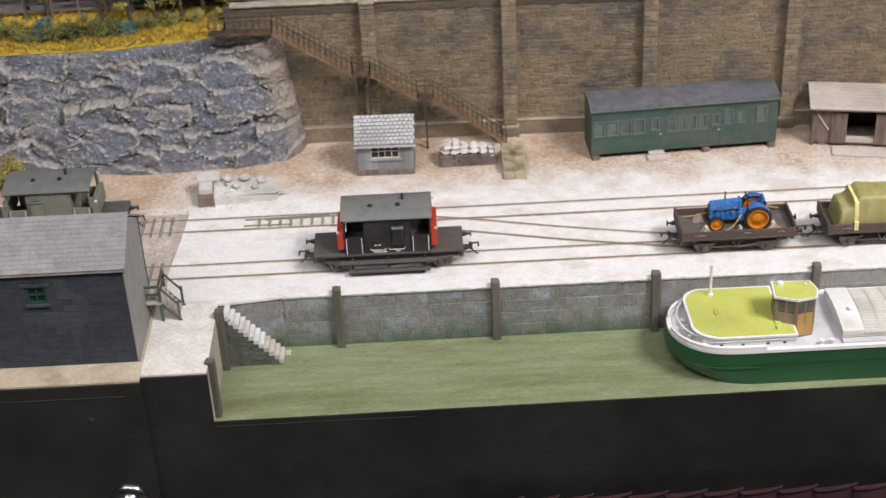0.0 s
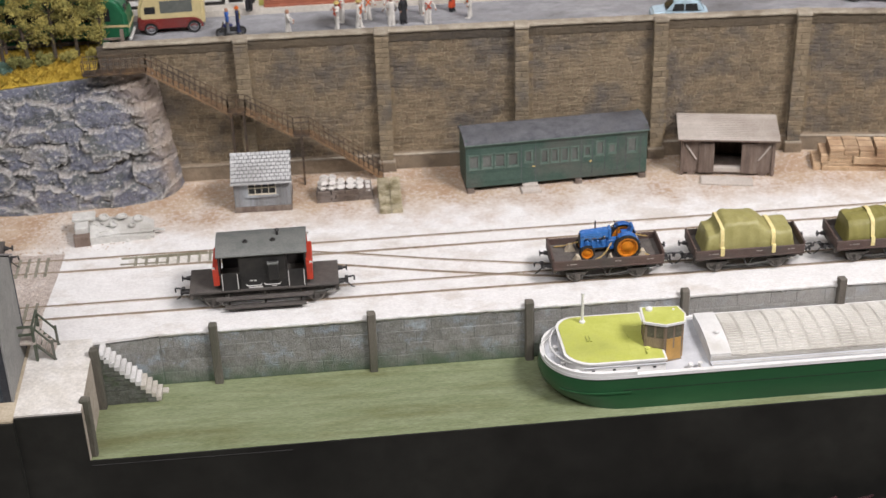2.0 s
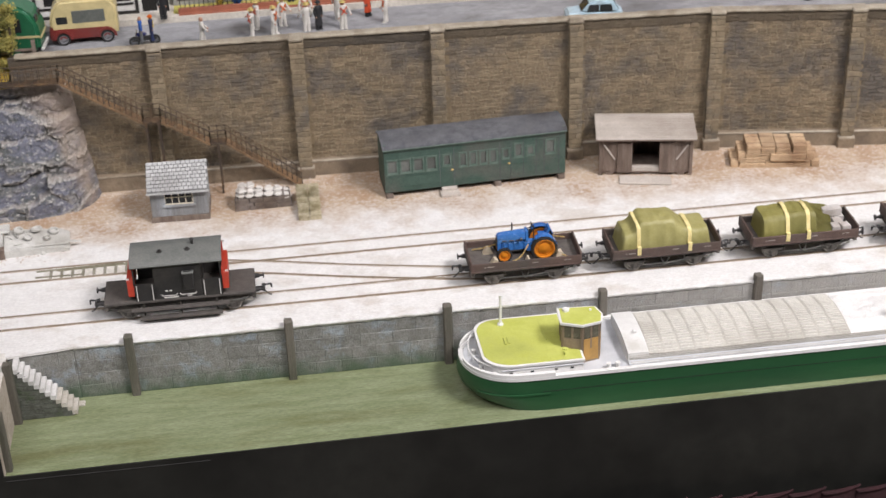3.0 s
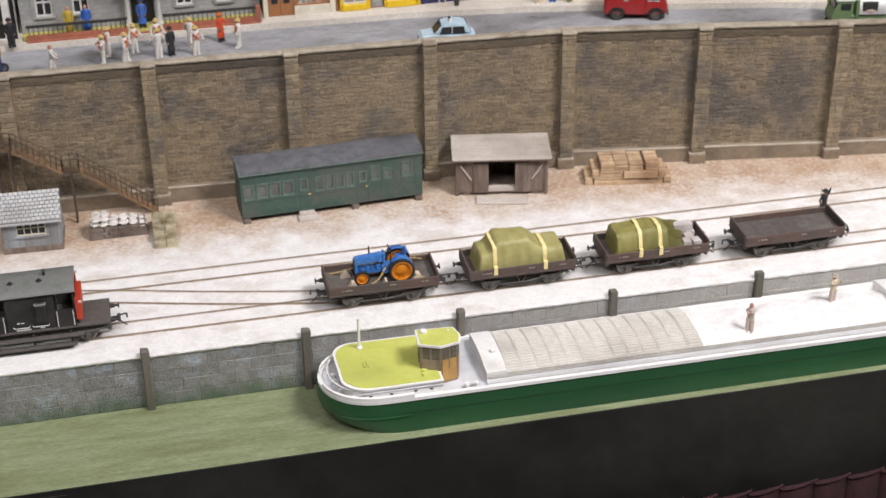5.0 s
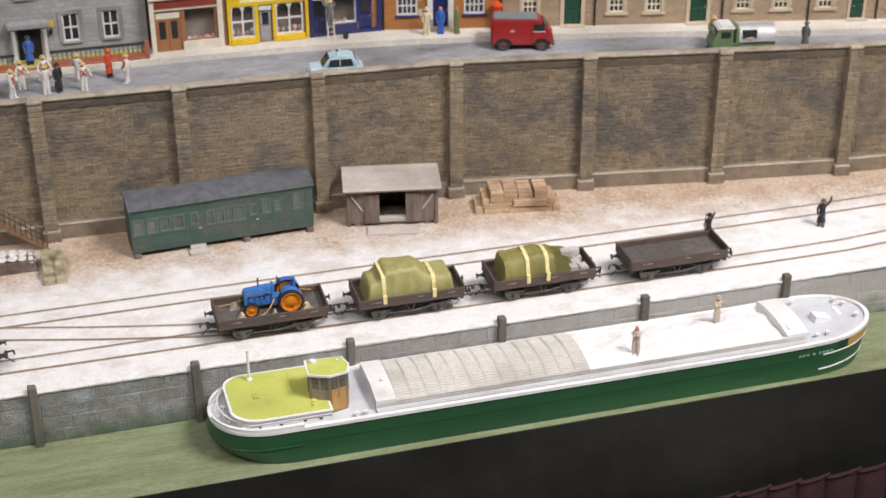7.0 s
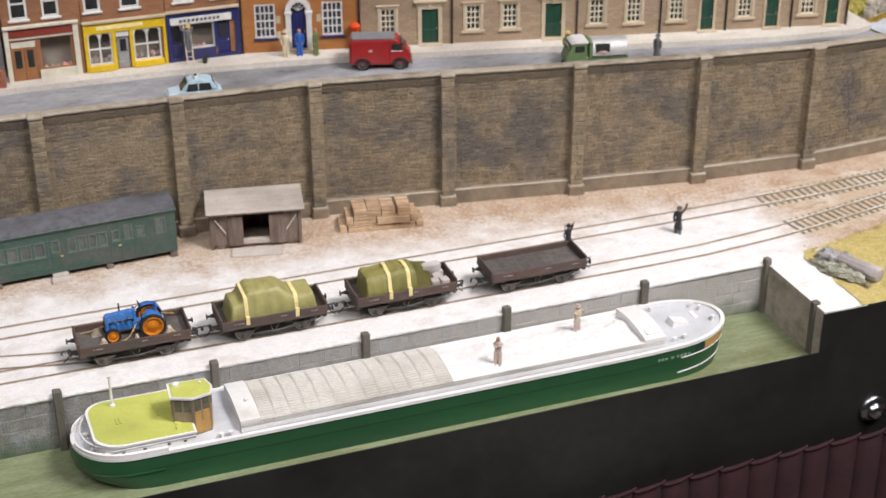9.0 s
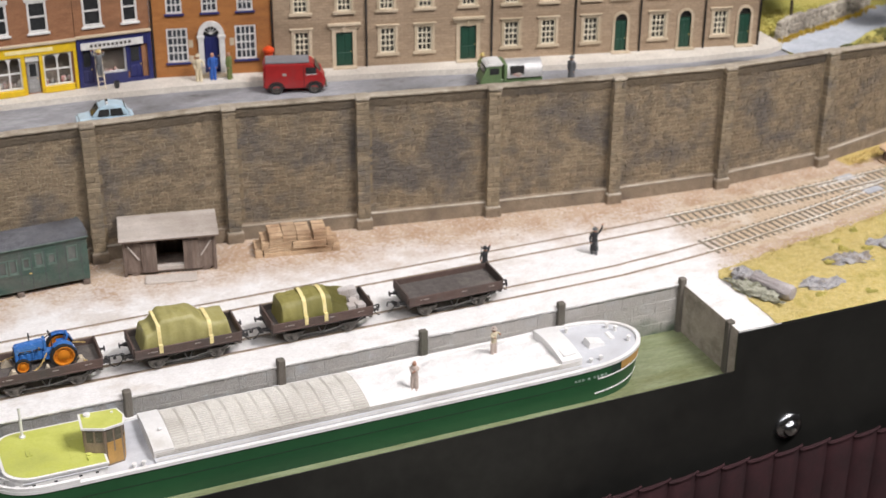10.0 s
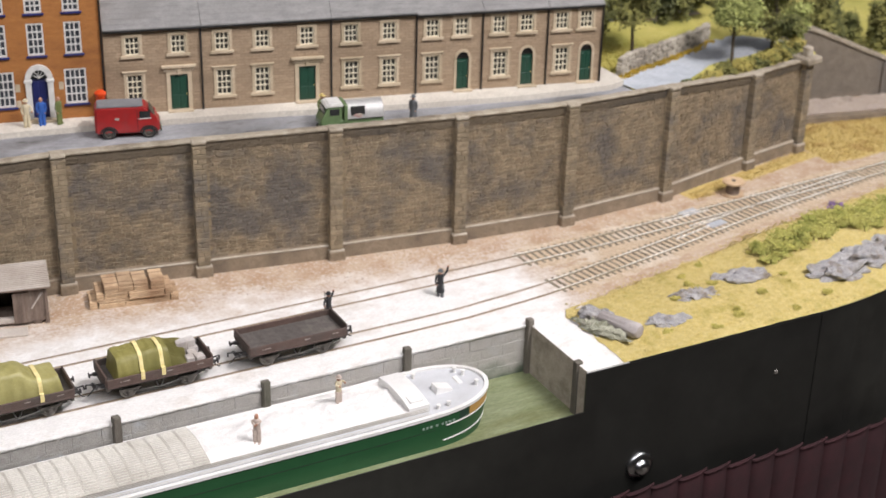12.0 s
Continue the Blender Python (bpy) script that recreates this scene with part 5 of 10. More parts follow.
for b in ((36.1, 36.14, -6.0, -1.0, 3.43, 3.445), (36.1, 37.5, -3.0, -2.96, 3.43, 3.445), (33.6, 33.72, -3.8, -3.1, 3.43, 3.5), (33.82, 33.94, -3.8, -3.1, 3.43, 3.5), (36.2, 36.3, -3.7, -3.0, 3.43, 3.5), (37.0, 37.05, -5.6, -5.3, 3.43, 3.6)):
    part("roof_rail", boxes(b), M["lime"], lime)
bm = bmesh.new()
turned(bm, (37.2, -4.9, 3.43), [(0.2, 0), (0.2, 0.06), (0.06, 0.1)], 10)
part("mushroom_vent", bm, M["lime"], lime)
for i, x in enumerate((33.6, 34.9, 36.4, 37.4)):
    bm = boxes((x - 0.1, x + 0.1, -6.16, -6.1, 2.8, 2.9), bevel=0.01)
    part("porthole", bm, M["glass_dark"], cabin)
part("cabin_ledge", boxes((33.0, 38.15, -6.18, -6.1, 3.05, 3.1)), M["deck_grey"], cabin)
bm = bmesh.new()
rod(bm, (33.7, -1.5, 3.4), (33.7, -1.5, 5.55), 0.09, 10)
turned(bm, (33.7, -1.5, 3.4), [(0.2, 0), (0.2, 0.12), (0.1, 0.2)], 10)
turned(bm, (33.7, -1.5, 5.5), [(0.12, 0), (0.12, 0.14)], 10)
part("mast", bm, M["hull_white"], barge)
# wheelhouse
wh = [(37.05, -4.72), (38.2, -5.2), (39.35, -4.95), (39.55, -4.2), (39.3, -3.35), (37.15, -3.2)]
bm = bmesh.new()
prism(bm, wh, 2.3, 5.15, "z")
house = part("wheelhouse", bm, M["teak"], barge, "brown wooden wheelhouse")
for p, q in zip(wh, wh[1:] + wh[:1]):
    d = Vector((q[0] - p[0], q[1] - p[1]))
    ln, ang = d.length, math.degrees(math.atan2(d.y, d.x))
    n = 2 if ln > 1.1 else 1
    for k in range(n):
        a, b = 0.12 + k * (ln - 0.1) / n, (k + 1) * (ln - 0.1) / n
        part("window", boxes((a, b, -0.02, 0.05, 4.2, 5.0)), M["dusty_pane"], house, m=at(p[0], p[1], 0, 0, 0, ang))
        part("glazing_bar", boxes((b - 0.02, b + 0.08, -0.05, 0.05, 3.45, 5.1)), M["teak"], house, m=at(p[0], p[1], 0, 0, 0, ang))
    if p in (wh[1], wh[2], wh[0]):
        lo = 2.5 if p != wh[0] else 3.5
        part("panel", boxes((0.1, ln - 0.1, -0.04, 0.05, lo + 0.1 if p != wh[0] else 3.5, 4.15)), M["ochre"] if p != wh[0] else M["teak"], house, m=at(p[0], p[1], 0, 0, 0, ang))
cx, cy = sum(p[0] for p in wh) / 6, sum(p[1] for p in wh) / 6
bm = bmesh.new()
prism(bm, [(cx + (x - cx) * 1.12, cy + (y - cy) * 1.12) for x, y in wh], 5.13, 5.28, "z")
part("wheelhouse_rim", bm, M["hull_white"], house)
bm = bmesh.new()
prism(bm, [(cx + (x - cx) * 1.02, cy + (y - cy) * 1.02) for x, y in wh], 5.26, 5.31, "z")
part("wheelhouse_roof", bm, M["lime"], house, "lime-green wheelhouse roof")
bm = bmesh.new()
turned(bm, (37.5, -3.5, 5.3), [(0.22, 0), (0.22, 0.15), (0.1, 0.2)], 10)
turned(bm, (39.0, -3.7, 5.3), [(0.08, 0), (0.08, 0.1)], 8)
part("roof_vent", bm, M["hull_white"], house)
# hold coaming, hatch covers, cargo
W0, W1 = -5.62, -1.08
for b in ((41.0, 70.8, W0 - 0.06, W0 + 0.1, 2.3, 3.0), (41.0, 70.8, W1 - 0.1, W1 + 0.06, 2.3, 3.0), (41.0, 41.2, W0, W1, 2.3, 3.0), (70.6, 70.8, W0, W1, 2.3, 3.0)):
    part("coaming", boxes(b, bevel=0.02), M["hull_white"], barge)
side_deck = part("coaming_step", boxes((41.0, 70.8, W0 - 0.5, W0 - 0.06, 2.3, 2.62)), M["deck_grey"], barge)
for z, y in ((2.68, -0.075), (2.8, -0.075), (2.92, -0.075), (2.62, -0.3), (2.62, -0.46)):
    part("coaming_rail", boxes((41.1, 70.7, W0 + y - 0.03, W0 + y + 0.01, z - 0.012, z + 0.025)), M["hatch"], side_deck)


def crown(x0, x1, zc, zs, name, material, parent, thick=0.12):
    """A cover arched from coaming to coaming."""
    bm = bmesh.new()
    k = 10
    ys = [W0 - 0.08 + (W1 - W0 + 0.16) * i / k for i in range(k + 1)]
    up = [(y, zs + (zc - zs) * (1 - (2 * i / k - 1) ** 2)) for i, y in enumerate(ys)]
    prism(bm, up + [(y, z - thick) for y, z in up[::-1]], x0, x1, "x")
    return part(name, bm, material, parent, smooth=30)


cover = crown(41.0, 42.3, 3.4, 3.14, "end_cover", M["hull_white"], barge, 0.34)
part("hatch_knob", boxes((41.7, 41.95, -4.0, -3.75, 3.45, 3.65), bevel=0.05), M["hull_white"], cover)
n = 13
for i in range(n):
    a = 42.32 + i * (55.3 - 42.32) / n
    b = a + (55.3 - 42.32) / n - 0.012
    c = crown(a, b, 3.36, 3.0, "hatch_cover", M["hatch"], barge)
    for k in range(19):
        y = W0 + 0.12 + k * 0.235
        t = 2 * (y - W0) / (W1 - W0) - 1
        z = 3.0 + 0.36 * (1 - t * t)
        part("batten", boxes((a + 0.08, b - 0.08, y - 0.05, y + 0.05, z - 0.04, z + 0.05), bevel=0.015), M["hatch_pale"], c)
    part("rib", boxes((b - 0.02, b + 0.05, W0 + 0.1, W1 - 0.1, 2.7, 3.0)), M["hatch"], c)
cargo = thing("clay_cargo", 62.2, BY, WATER + 2.5, 0, "heaped white china clay in the open hold", "cargo")
bm = sheet(55.35 - 62.2, 69.32 - 62.2, W0 + 0.1 - BY, W1 - 0.1 - BY, 0.22, 90, 32, 0.0)
for v in bm.verts:
    e = min(abs(v.co.y - (W0 + 0.1 - BY)), abs(v.co.y - (W1 - 0.1 - BY)))
    v.co.z += 0.22 * min(1, e / 1.2) + 0.16 * noise.noise(v.co * 0.8) + 0.09 * noise.noise(v.co * 3.1) + 0.05 * abs(noise.noise(v.co * 7))
part("clay", bm, M["clay"], cargo, smooth=70)
bm = sheet(55.35 - 62.2, 69.32 - 62.2, W0 + 0.1 - BY, W1 - 0.1 - BY, -0.2, 2, 2)
part("hold_floor", bm, M["deck_grey"], cargo)
box_c = crown(69.3, 70.85, 3.5, 3.2, "end_cover", M["hull_white"], barge, 0.7)
part("hatch_panel", boxes((69.6, 70.6, -5.3, -4.2, 3.28, 3.45), bevel=0.03), M["hull_white"], box_c)
# bow and stern fittings
bm = bmesh.new()
prism(bm, [(72.3, 2.4), (73.7, 2.4), (73.6, 2.75), (72.4, 3.05)], -3.9, -3.0)
part("bow_hatch", bm, M["hull_white"], barge)
part("windlass", boxes((74.3, 74.7, -3.4, -2.4, 2.4, 2.75), bevel=0.06), M["hull_white"], barge)
for x, y in ((71.6, -5.6), (72.4, -5.55), (71.2, -1.15), (71.9, -1.2), (40.3, -5.95), (39.7, -6.0), (31.7, -3.2), (31.9, -4.9), (32.6, -5.9), (74.8, -1.9), (75.15, -2.5), (75.35, -4.1)):
    bm = bmesh.new()
    turned(bm, (x, y, sheer(x) - 0.12), [(0.14, 0), (0.12, 0.08), (0.1, 0.3), (0.17, 0.34), (0.15, 0.42)], 10)
    part("bollard", bm, M["hull_white"], barge)
bm = bmesh.new()
turned(bm, (31.75, -4.3, 2.75), [(0.05, -0.3), (0.3, -0.28), (0.3, -0.2), (0.14, -0.18), (0.14, 0.18), (0.3, 0.2), (0.3, 0.28), (0.05, 0.3)], 12, "y")
part("winch_drum", bm, M["deck_grey"], barge)
stern = [Vector((33.6 + 2.25 * math.cos(radians(110 + i * 140 / 12)), BY + 2.6 * math.sin(radians(110 + i * 140 / 12)), sheer(32) + 0.55)) for i in range(13)]
bm = bmesh.new()
sweep(bm, stern, [(-0.04, -0.04), (0.04, -0.04), (0.04, 0.04), (-0.04, 0.04)])
rail = part("stern_rail", bm, M["hull_white"], barge)
for p in stern[::2]:
    bm = bmesh.new()
    rod(bm, p - Vector((0, 0, 0.6)), p, 0.035, 5)
    part("stanchion", bm, M["hull_white"], rail)
part("anchor_ring", boxes((30.75, 30.95, -3.6, -3.3, 1.6, 1.9), bevel=0.06), M["frame"], barge)

# ---- yard buildings and stacks ----
M["grey_board"] = surf("grey_boarding", (0.27, 0.29, 0.31), (0.36, 0.375, 0.39), (0.22, 0.22, 0.22), size=0.35, rough=0.85, bump=0.2, stretch=(1, 1, 0.2), rand=0.1)
M["slate_pale"] = surf("pale_slate", (0.44, 0.44, 0.435), (0.52, 0.52, 0.51), (0.36, 0.355, 0.345), size=0.4, rough=0.85, bump=0.2, rand=0.09)
M["slate_gap"] = surf("slate_gap", (0.17, 0.168, 0.165), (0.22, 0.218, 0.21), size=0.5, rough=0.95)
M["cream"] = paint("cream_paint", (0.68, 0.62, 0.48), 0.6)
M["white"] = paint("white_paint", (0.75, 0.74, 0.71), 0.55)
M["coach"] = surf("coach_green", (0.041, 0.078, 0.061), (0.054, 0.095, 0.075), (0.08, 0.092, 0.078), size=0.7, rough=0.6, bump=0.12, share=0.5, speck=0.2)
M["coach_roof"] = surf("coach_roof", (0.075, 0.077, 0.086), (0.14, 0.14, 0.15), (0.05, 0.047, 0.048), size=0.8, rough=0.9, bump=0.3, share=0.4)
M["old_wood"] = surf("weathered_wood", (0.14, 0.1, 0.078), (0.21, 0.16, 0.13), (0.28, 0.23, 0.19), size=0.35, rough=0.9, bump=0.3, stretch=(1, 1, 0.18), share=0.3, rand=0.15)
M["tin_pale"] = surf("pale_tin_roof", (0.45, 0.4, 0.35), (0.53, 0.48, 0.43), (0.37, 0.32, 0.275), size=0.7, rough=0.8, bump=0.1, rand=0.05)
M["pack_strap"] = paint("pack_strap", (0.25, 0.16, 0.1), 0.8)
M["brick_pale"] = surf("pale_planks", (0.46, 0.315, 0.19), (0.57, 0.42, 0.27), (0.3, 0.19, 0.11), size=0.35, rough=0.9, bump=0.25, rand=0.15)
M["sack"] = surf("white_sack", (0.62, 0.59, 0.55), (0.72, 0.69, 0.65), (0.45, 0.4, 0.35), size=0.3, rough=0.9, bump=0.35, rand=0.08)
M["slab"] = surf("dark_slab", (0.1, 0.075, 0.06), (0.15, 0.115, 0.09), (0.2, 0.17, 0.15), size=0.4, rough=0.9, bump=0.3, rand=0.15)
M["straw"] = surf("straw", (0.52, 0.45, 0.29), (0.68, 0.6, 0.43), (0.34, 0.285, 0.16), size=0.12, rough=1.0, bump=0.8, rand=0.15)
M["iron_rust"] = surf("rusty_ironwork", (0.05, 0.036, 0.027), (0.08, 0.056, 0.038), (0.15, 0.09, 0.045), size=0.4, rough=0.8, bump=0.2)
M["tread_rust"] = surf("rusty_tread", (0.2, 0.118, 0.058), (0.28, 0.175, 0.095), (0.13, 0.085, 0.05), size=0.4, rough=0.85, bump=0.2)
M["plaster"] = surf("plaster_wreck", (0.5, 0.49, 0.46), (0.63, 0.62, 0.58), (0.38, 0.36, 0.32), size=0.4, rough=0.95, bump=0.4)
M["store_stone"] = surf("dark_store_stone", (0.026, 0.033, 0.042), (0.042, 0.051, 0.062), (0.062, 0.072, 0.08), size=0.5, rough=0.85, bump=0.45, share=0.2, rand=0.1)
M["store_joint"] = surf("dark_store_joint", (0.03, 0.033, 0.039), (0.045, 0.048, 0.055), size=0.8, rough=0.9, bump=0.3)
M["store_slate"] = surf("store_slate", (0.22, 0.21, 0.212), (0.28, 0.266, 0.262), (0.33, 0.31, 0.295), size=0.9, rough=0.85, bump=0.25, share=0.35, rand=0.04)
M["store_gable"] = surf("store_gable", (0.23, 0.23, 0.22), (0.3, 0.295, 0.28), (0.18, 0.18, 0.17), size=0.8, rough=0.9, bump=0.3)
M["green_wood"] = surf("dull_green_wood", (0.06, 0.075, 0.05), (0.085, 0.1, 0.07), (0.12, 0.12, 0.1), size=0.4, rough=0.8, bump=0.15)
M["mossy"] = surf("mossy_stone", (0.085, 0.09, 0.07), (0.14, 0.145, 0.125), (0.07, 0.095, 0.05), size=0.5, rough=0.85, bump=0.8, big=2.5, share=0.4, speck=0.3)
M["step_worn"] = surf("worn_step_stone", (0.4, 0.37, 0.31), (0.5, 0.47, 0.42), (0.3, 0.29, 0.22), size=0.4, rough=0.9, bump=0.3)
M["step_stone"] = surf("step_stone", (0.6, 0.59, 0.57), (0.7, 0.69, 0.67), (0.45, 0.44, 0.42), size=0.5, rough=0.9, bump=0.3)
M["green_frame"] = paint("green_window", (0.01, 0.07, 0.045), 0.5)


def wall_holes(bm, x0, x1, z0, z1, holes, thick=0.3, y=0.0):
    """A wall in the plane y, holes cut right through it; rows of holes are x0, x1, z0, z1."""
    xs = sorted({x0, x1, *[h[0] for h in holes], *[h[1] for h in holes]})
    zs = sorted({z0, z1, *[h[2] for h in holes], *[h[3] for h in holes]})
    solid = {}
    for i in range(len(xs) - 1):
        for j in range(len(zs) - 1):
            cx, cz = (xs[i] + xs[i + 1]) / 2, (zs[j] + zs[j + 1]) / 2
            solid[i, j] = not any(h[0] < cx < h[1] and h[2] < cz < h[3] for h in holes)
    q = lambda *p: bm.faces.new([bm.verts.new(v) for v in p])
    for (i, j), s in solid.items():
        if not s:
            continue
        a, b, c, d = xs[i], xs[i + 1], zs[j], zs[j + 1]
        q((a, y, c), (b, y, c), (b, y, d), (a, y, d))
        q((b, y + thick, c), (a, y + thick, c), (a, y + thick, d), (b, y + thick, d))
        if not solid.get((i - 1, j)):
            q((a, y, c), (a, y, d), (a, y + thick, d), (a, y + thick, c))
        if not solid.get((i + 1, j)):
            q((b, y, d), (b, y, c), (b, y + thick, c), (b, y + thick, d))
        if not solid.get((i, j - 1)):
            q((b, y, c), (a, y, c), (a, y + thick, c), (b, y + thick, c))
        if not solid.get((i, j + 1)):
            q((a, y, d), (b, y, d), (b, y + thick, d), (a, y + thick, d))
    bmesh.ops.remove_doubles(bm, verts=bm.verts, dist=0.001)


def window(parent, x0, x1, z0, z1, nx, nz, frame_mat, y=0.0, bar=0.06, edge=0.1, sill=None, pane_mat=None, deep=0.1, name="window"):
    """A window in an opening: frame with glazing bars, panes, sill."""
    bm = bmesh.new()
    for b in ((x0, x1, z0, z0 + edge), (x0, x1, z1 - edge, z1), (x0, x0 + edge, z0 + edge, z1 - edge), (x1 - edge, x1, z0 + edge, z1 - edge)):
        box(bm, b[0], b[1], y + deep - 0.06, y + deep + 0.06, b[2], b[3])
    w = part(name, bm, frame_mat, parent)
    for i in range(1, nx):
        x = x0 + edge + (x1 - x0 - 2 * edge) * i / nx
        part("glazing_bar", boxes((x - bar / 2, x + bar / 2, y + deep - 0.04, y + deep + 0.04, z0 + edge, z1 - edge)), frame_mat, w)
    for j in range(1, nz):
        z = z0 + edge + (z1 - z0 - 2 * edge) * j / nz
        part("glazing_bar", boxes((x0 + edge, x1 - edge, y + deep - 0.035, y + deep + 0.035, z - bar / 2, z + bar / 2)), frame_mat, w)
    part("pane", boxes((x0 + edge * 0.5, x1 - edge * 0.5, y + deep + 0.045, y + deep + 0.075, z0 + edge * 0.5, z1 - edge * 0.5)), pane_mat or M["glass_dark"], w).visible_shadow = pane_mat is not M["glass"]
    if sill:
        part("sill", boxes((x0 - 0.15, x1 + 0.15, y - 0.16, y + 0.12, z0 - 0.16, z0 - 0.002), bevel=0.02), sill, w)
    return w


def lamp_hut():
    h = thing("yard_hut", 13.5, 16.6, YARD, -1.5, "small grey boarded hut with pale slate roof", "hut")
    part("base", boxes((-2.05, 2.05, -1.6, 1.6, 0, 0.42), bevel=0.03), M["old_wood"], h)
    bm = bmesh.new()
    wall_holes(bm, -1.95, 1.95, 0.42, 2.55, [(-1.0, 1.0, 1.3, 2.35)], 0.12, -1.5)
    part("front_wall", bm, M["grey_board"], h)
    for i in range(20):
        x = -1.93 + i * 0.195
        hi = 1.2 if -1.05 < x + 0.09 < 1.1 else 2.5
        part("board", boxes((0.012, 0.183, -0.035, 0.03, 0.45, hi)), M["grey_board"], h, m=at(x, -1.5, 0))
    part("back_wall", boxes((-1.95, 1.95, 1.4, 1.5, 0.42, 2.55)), M["grey_board"], h)
    for s in (-1, 1):
        bm = bmesh.new()
        prism(bm, [(-1.5, 0.42), (1.5, 0.42), (1.5, 2.55), (0, 3.75), (-1.5, 2.55)], s * 1.95 - 0.05, s * 1.95 + 0.05, "x")
        part("gable", bm, M["grey_board"], h)
    h.scale = (1, 1, 1.04)
    window(h, -1.0, 1.0, 1.3, 2.35, 4, 2, M["cream"], -1.5, 0.045, 0.05, M["grey_board"], None, 0.03)
    # slated roof
    slope = math.hypot(1.75, 1.4)
    ang = math.degrees(math.atan2(1.4, 1.75))
    bm = bmesh.new()
    prism(bm, [(-1.82, 2.42), (0, 3.86), (1.82, 2.42), (1.82, 2.34), (0, 3.76), (-1.82, 2.34)], -2.15, 2.15, "x")
    roof = part("roof", bm, M["slate_gap"], h)
    part("barge_board", boxes((-2.18, 2.18, -1.9, -1.8, 2.28, 2.4)), M["slate_pale"], roof)
    rows = 8
    random.seed(4)
    bm0 = bmesh.new()
    box(bm0, 0.03, 0.295, 0.05, slope / rows + 0.01, 0, 0.045)
    first = part("slate", bm0, M["slate_pale"], roof)
    for r in range(rows):
        x = -2.14 - (0.14 if r % 2 else 0)
        while x < 2.08:
            d = r * slope / rows
            room = min(1.0, (2.16 - x) / 0.31)
            o = first.copy()
            scene.collection.objects.link(o)
            o.matrix_basis = at(max(x, -2.16), -1.8 + d * math.cos(radians(ang)), 2.46 + d * math.sin(radians(ang)) + random.uniform(0, 0.015), ang - 2.2, 0, random.uniform(-1.5, 1.5))
            o.scale.x = room
            x += 0.325
    first.matrix_basis = at(-2.16, -1.8, 2.46, ang - 2.2)


lamp_hut()


def grounded_coach():
    c = thing("grounded_coach", 34.85, 17.55, YARD, 3.0, "grounded dark-green railway coach body with grey roof", "coach body")
    L, D, H = 6.7, 1.5, 3.95
    wins = [(-6.5, -5.72, 1.85, 3.0), (-5.55, -4.75, 1.85, 3.0), (-4.6, -3.8, 1.85, 3.0), (-3.65, -2.85, 1.85, 3.0), (-2.4, -1.8, 2.05, 3.0), (-1.22, -0.62, 1.85, 3.0), (-0.47, 0.13, 1.85, 3.0), (0.28, 0.88, 1.85, 3.0), (1.02, 1.62, 1.85, 3.0),
            (1.98, 2.52, 2.1, 2.95), (2.88, 3.5, 2.1, 3.25), (3.8, 4.38, 2.15, 2.95), (5.2, 5.95, 2.1, 3.3)]
    bm = bmesh.new()
    wall_holes(bm, -L, L, 0.42, H, wins, 0.14, -D)
    body = part("side_wall", bm, M["coach"], c)
    part("side_wall", boxes((-L, L, D - 0.14, D, 0.42, H)), M["coach"], c)
    for s in (-1, 1):
        part("end_wall", boxes((s * L - 0.07 - s * .07, s * L + 0.07 - s * .07, -D + 0.14, D - 0.14, 0.42, H + 0.2)), M["coach"], c)
    for a, b, z0, z1 in wins:
        w = window(c, a, b, z0, z1, 1, 1, M["coach_trim"], -D, 0.05, 0.09, None, M["dusty_glass"], 0.05)
        part("beading", boxes((a - 0.05, b + 0.05, -D - 0.03, -D + 0.01, z1, z1 + 0.05), (a - 0.05, b + 0.05, -D - 0.03, -D + 0.01, z0 - 0.05, z0)), M["coach_trim"], w)
    for z in (0.75, 1.6, 3.4):
        part("waist_beading", boxes((-L, L, -D - 0.025, -D, z, z + 0.05)), M["coach"], c)
    for x in (-2.65, -1.6, 1.8, 2.6, 3.55, 4.5, 5.1, 6.2):
        part("door_line", boxes((x - 0.02, x + 0.02, -D - 0.02, -D, 0.5, 3.55)), M["coach_roof"], c)
    for x in (-1.7, 2.52):
        part("door_handle", boxes((x - 0.12, x + 0.05, -D - 0.06, -D, 1.68, 1.76)), M["chain"], c)
    bm = bmesh.new()
    arc = [(1.62 * math.sin(radians(a)), H - 0.08 + 0.42 * math.cos(radians(a))) for a in range(-90, 91, 12)]
    prism(bm, arc + [(p * 0.97, q - 0.08) for p, q in arc[::-1]], -L - 0.1, L + 0.1, "x")
    part("roof", bm, M["coach_roof"], c, smooth=30)
    part("gutter", boxes((-L - 0.1, L + 0.1, -1.68, -1.6, H - 0.13, H - 0.06)), M["coach_trim"], c)
    c.matrix_basis = at(34.8, 17.55, YARD, 0, -0.1, 3.0)
    for s in (-1, 1):
        bm = bmesh.new()
        prism(bm, [(p * 0.95, q - 0.06) for p, q in arc] + [(1.5, H - 0.15), (-1.5, H - 0.15)], s * (L - 0.05) - 0.04, s * (L - 0.05) + 0.04, "x")
        part("roof_end", bm, M["coach"], c)
    part("underframe", boxes((-L, L, -D + 0.25, D - 0.05, 0.27, 0.43)), M["frame"], c)
    for x in (-6.4, -2.2, 1.6, 6.4):
        part("bearer", boxes((x - 0.26, x + 0.26, -D - 0.15, D, -0.06, 0.35), bevel=0.04), M["slab"], c)
    st = part("doorstep", boxes((-2.75, -1.35, -D - 1.0, -D - 0.2, 0, 0.22), bevel=0.03), M["tin_pale"], c)
    part("tread", boxes((-2.6, -1.45, -D - 0.4, -D, 0.2, 0.42), bevel=0.03), M["tin_pale"], st)


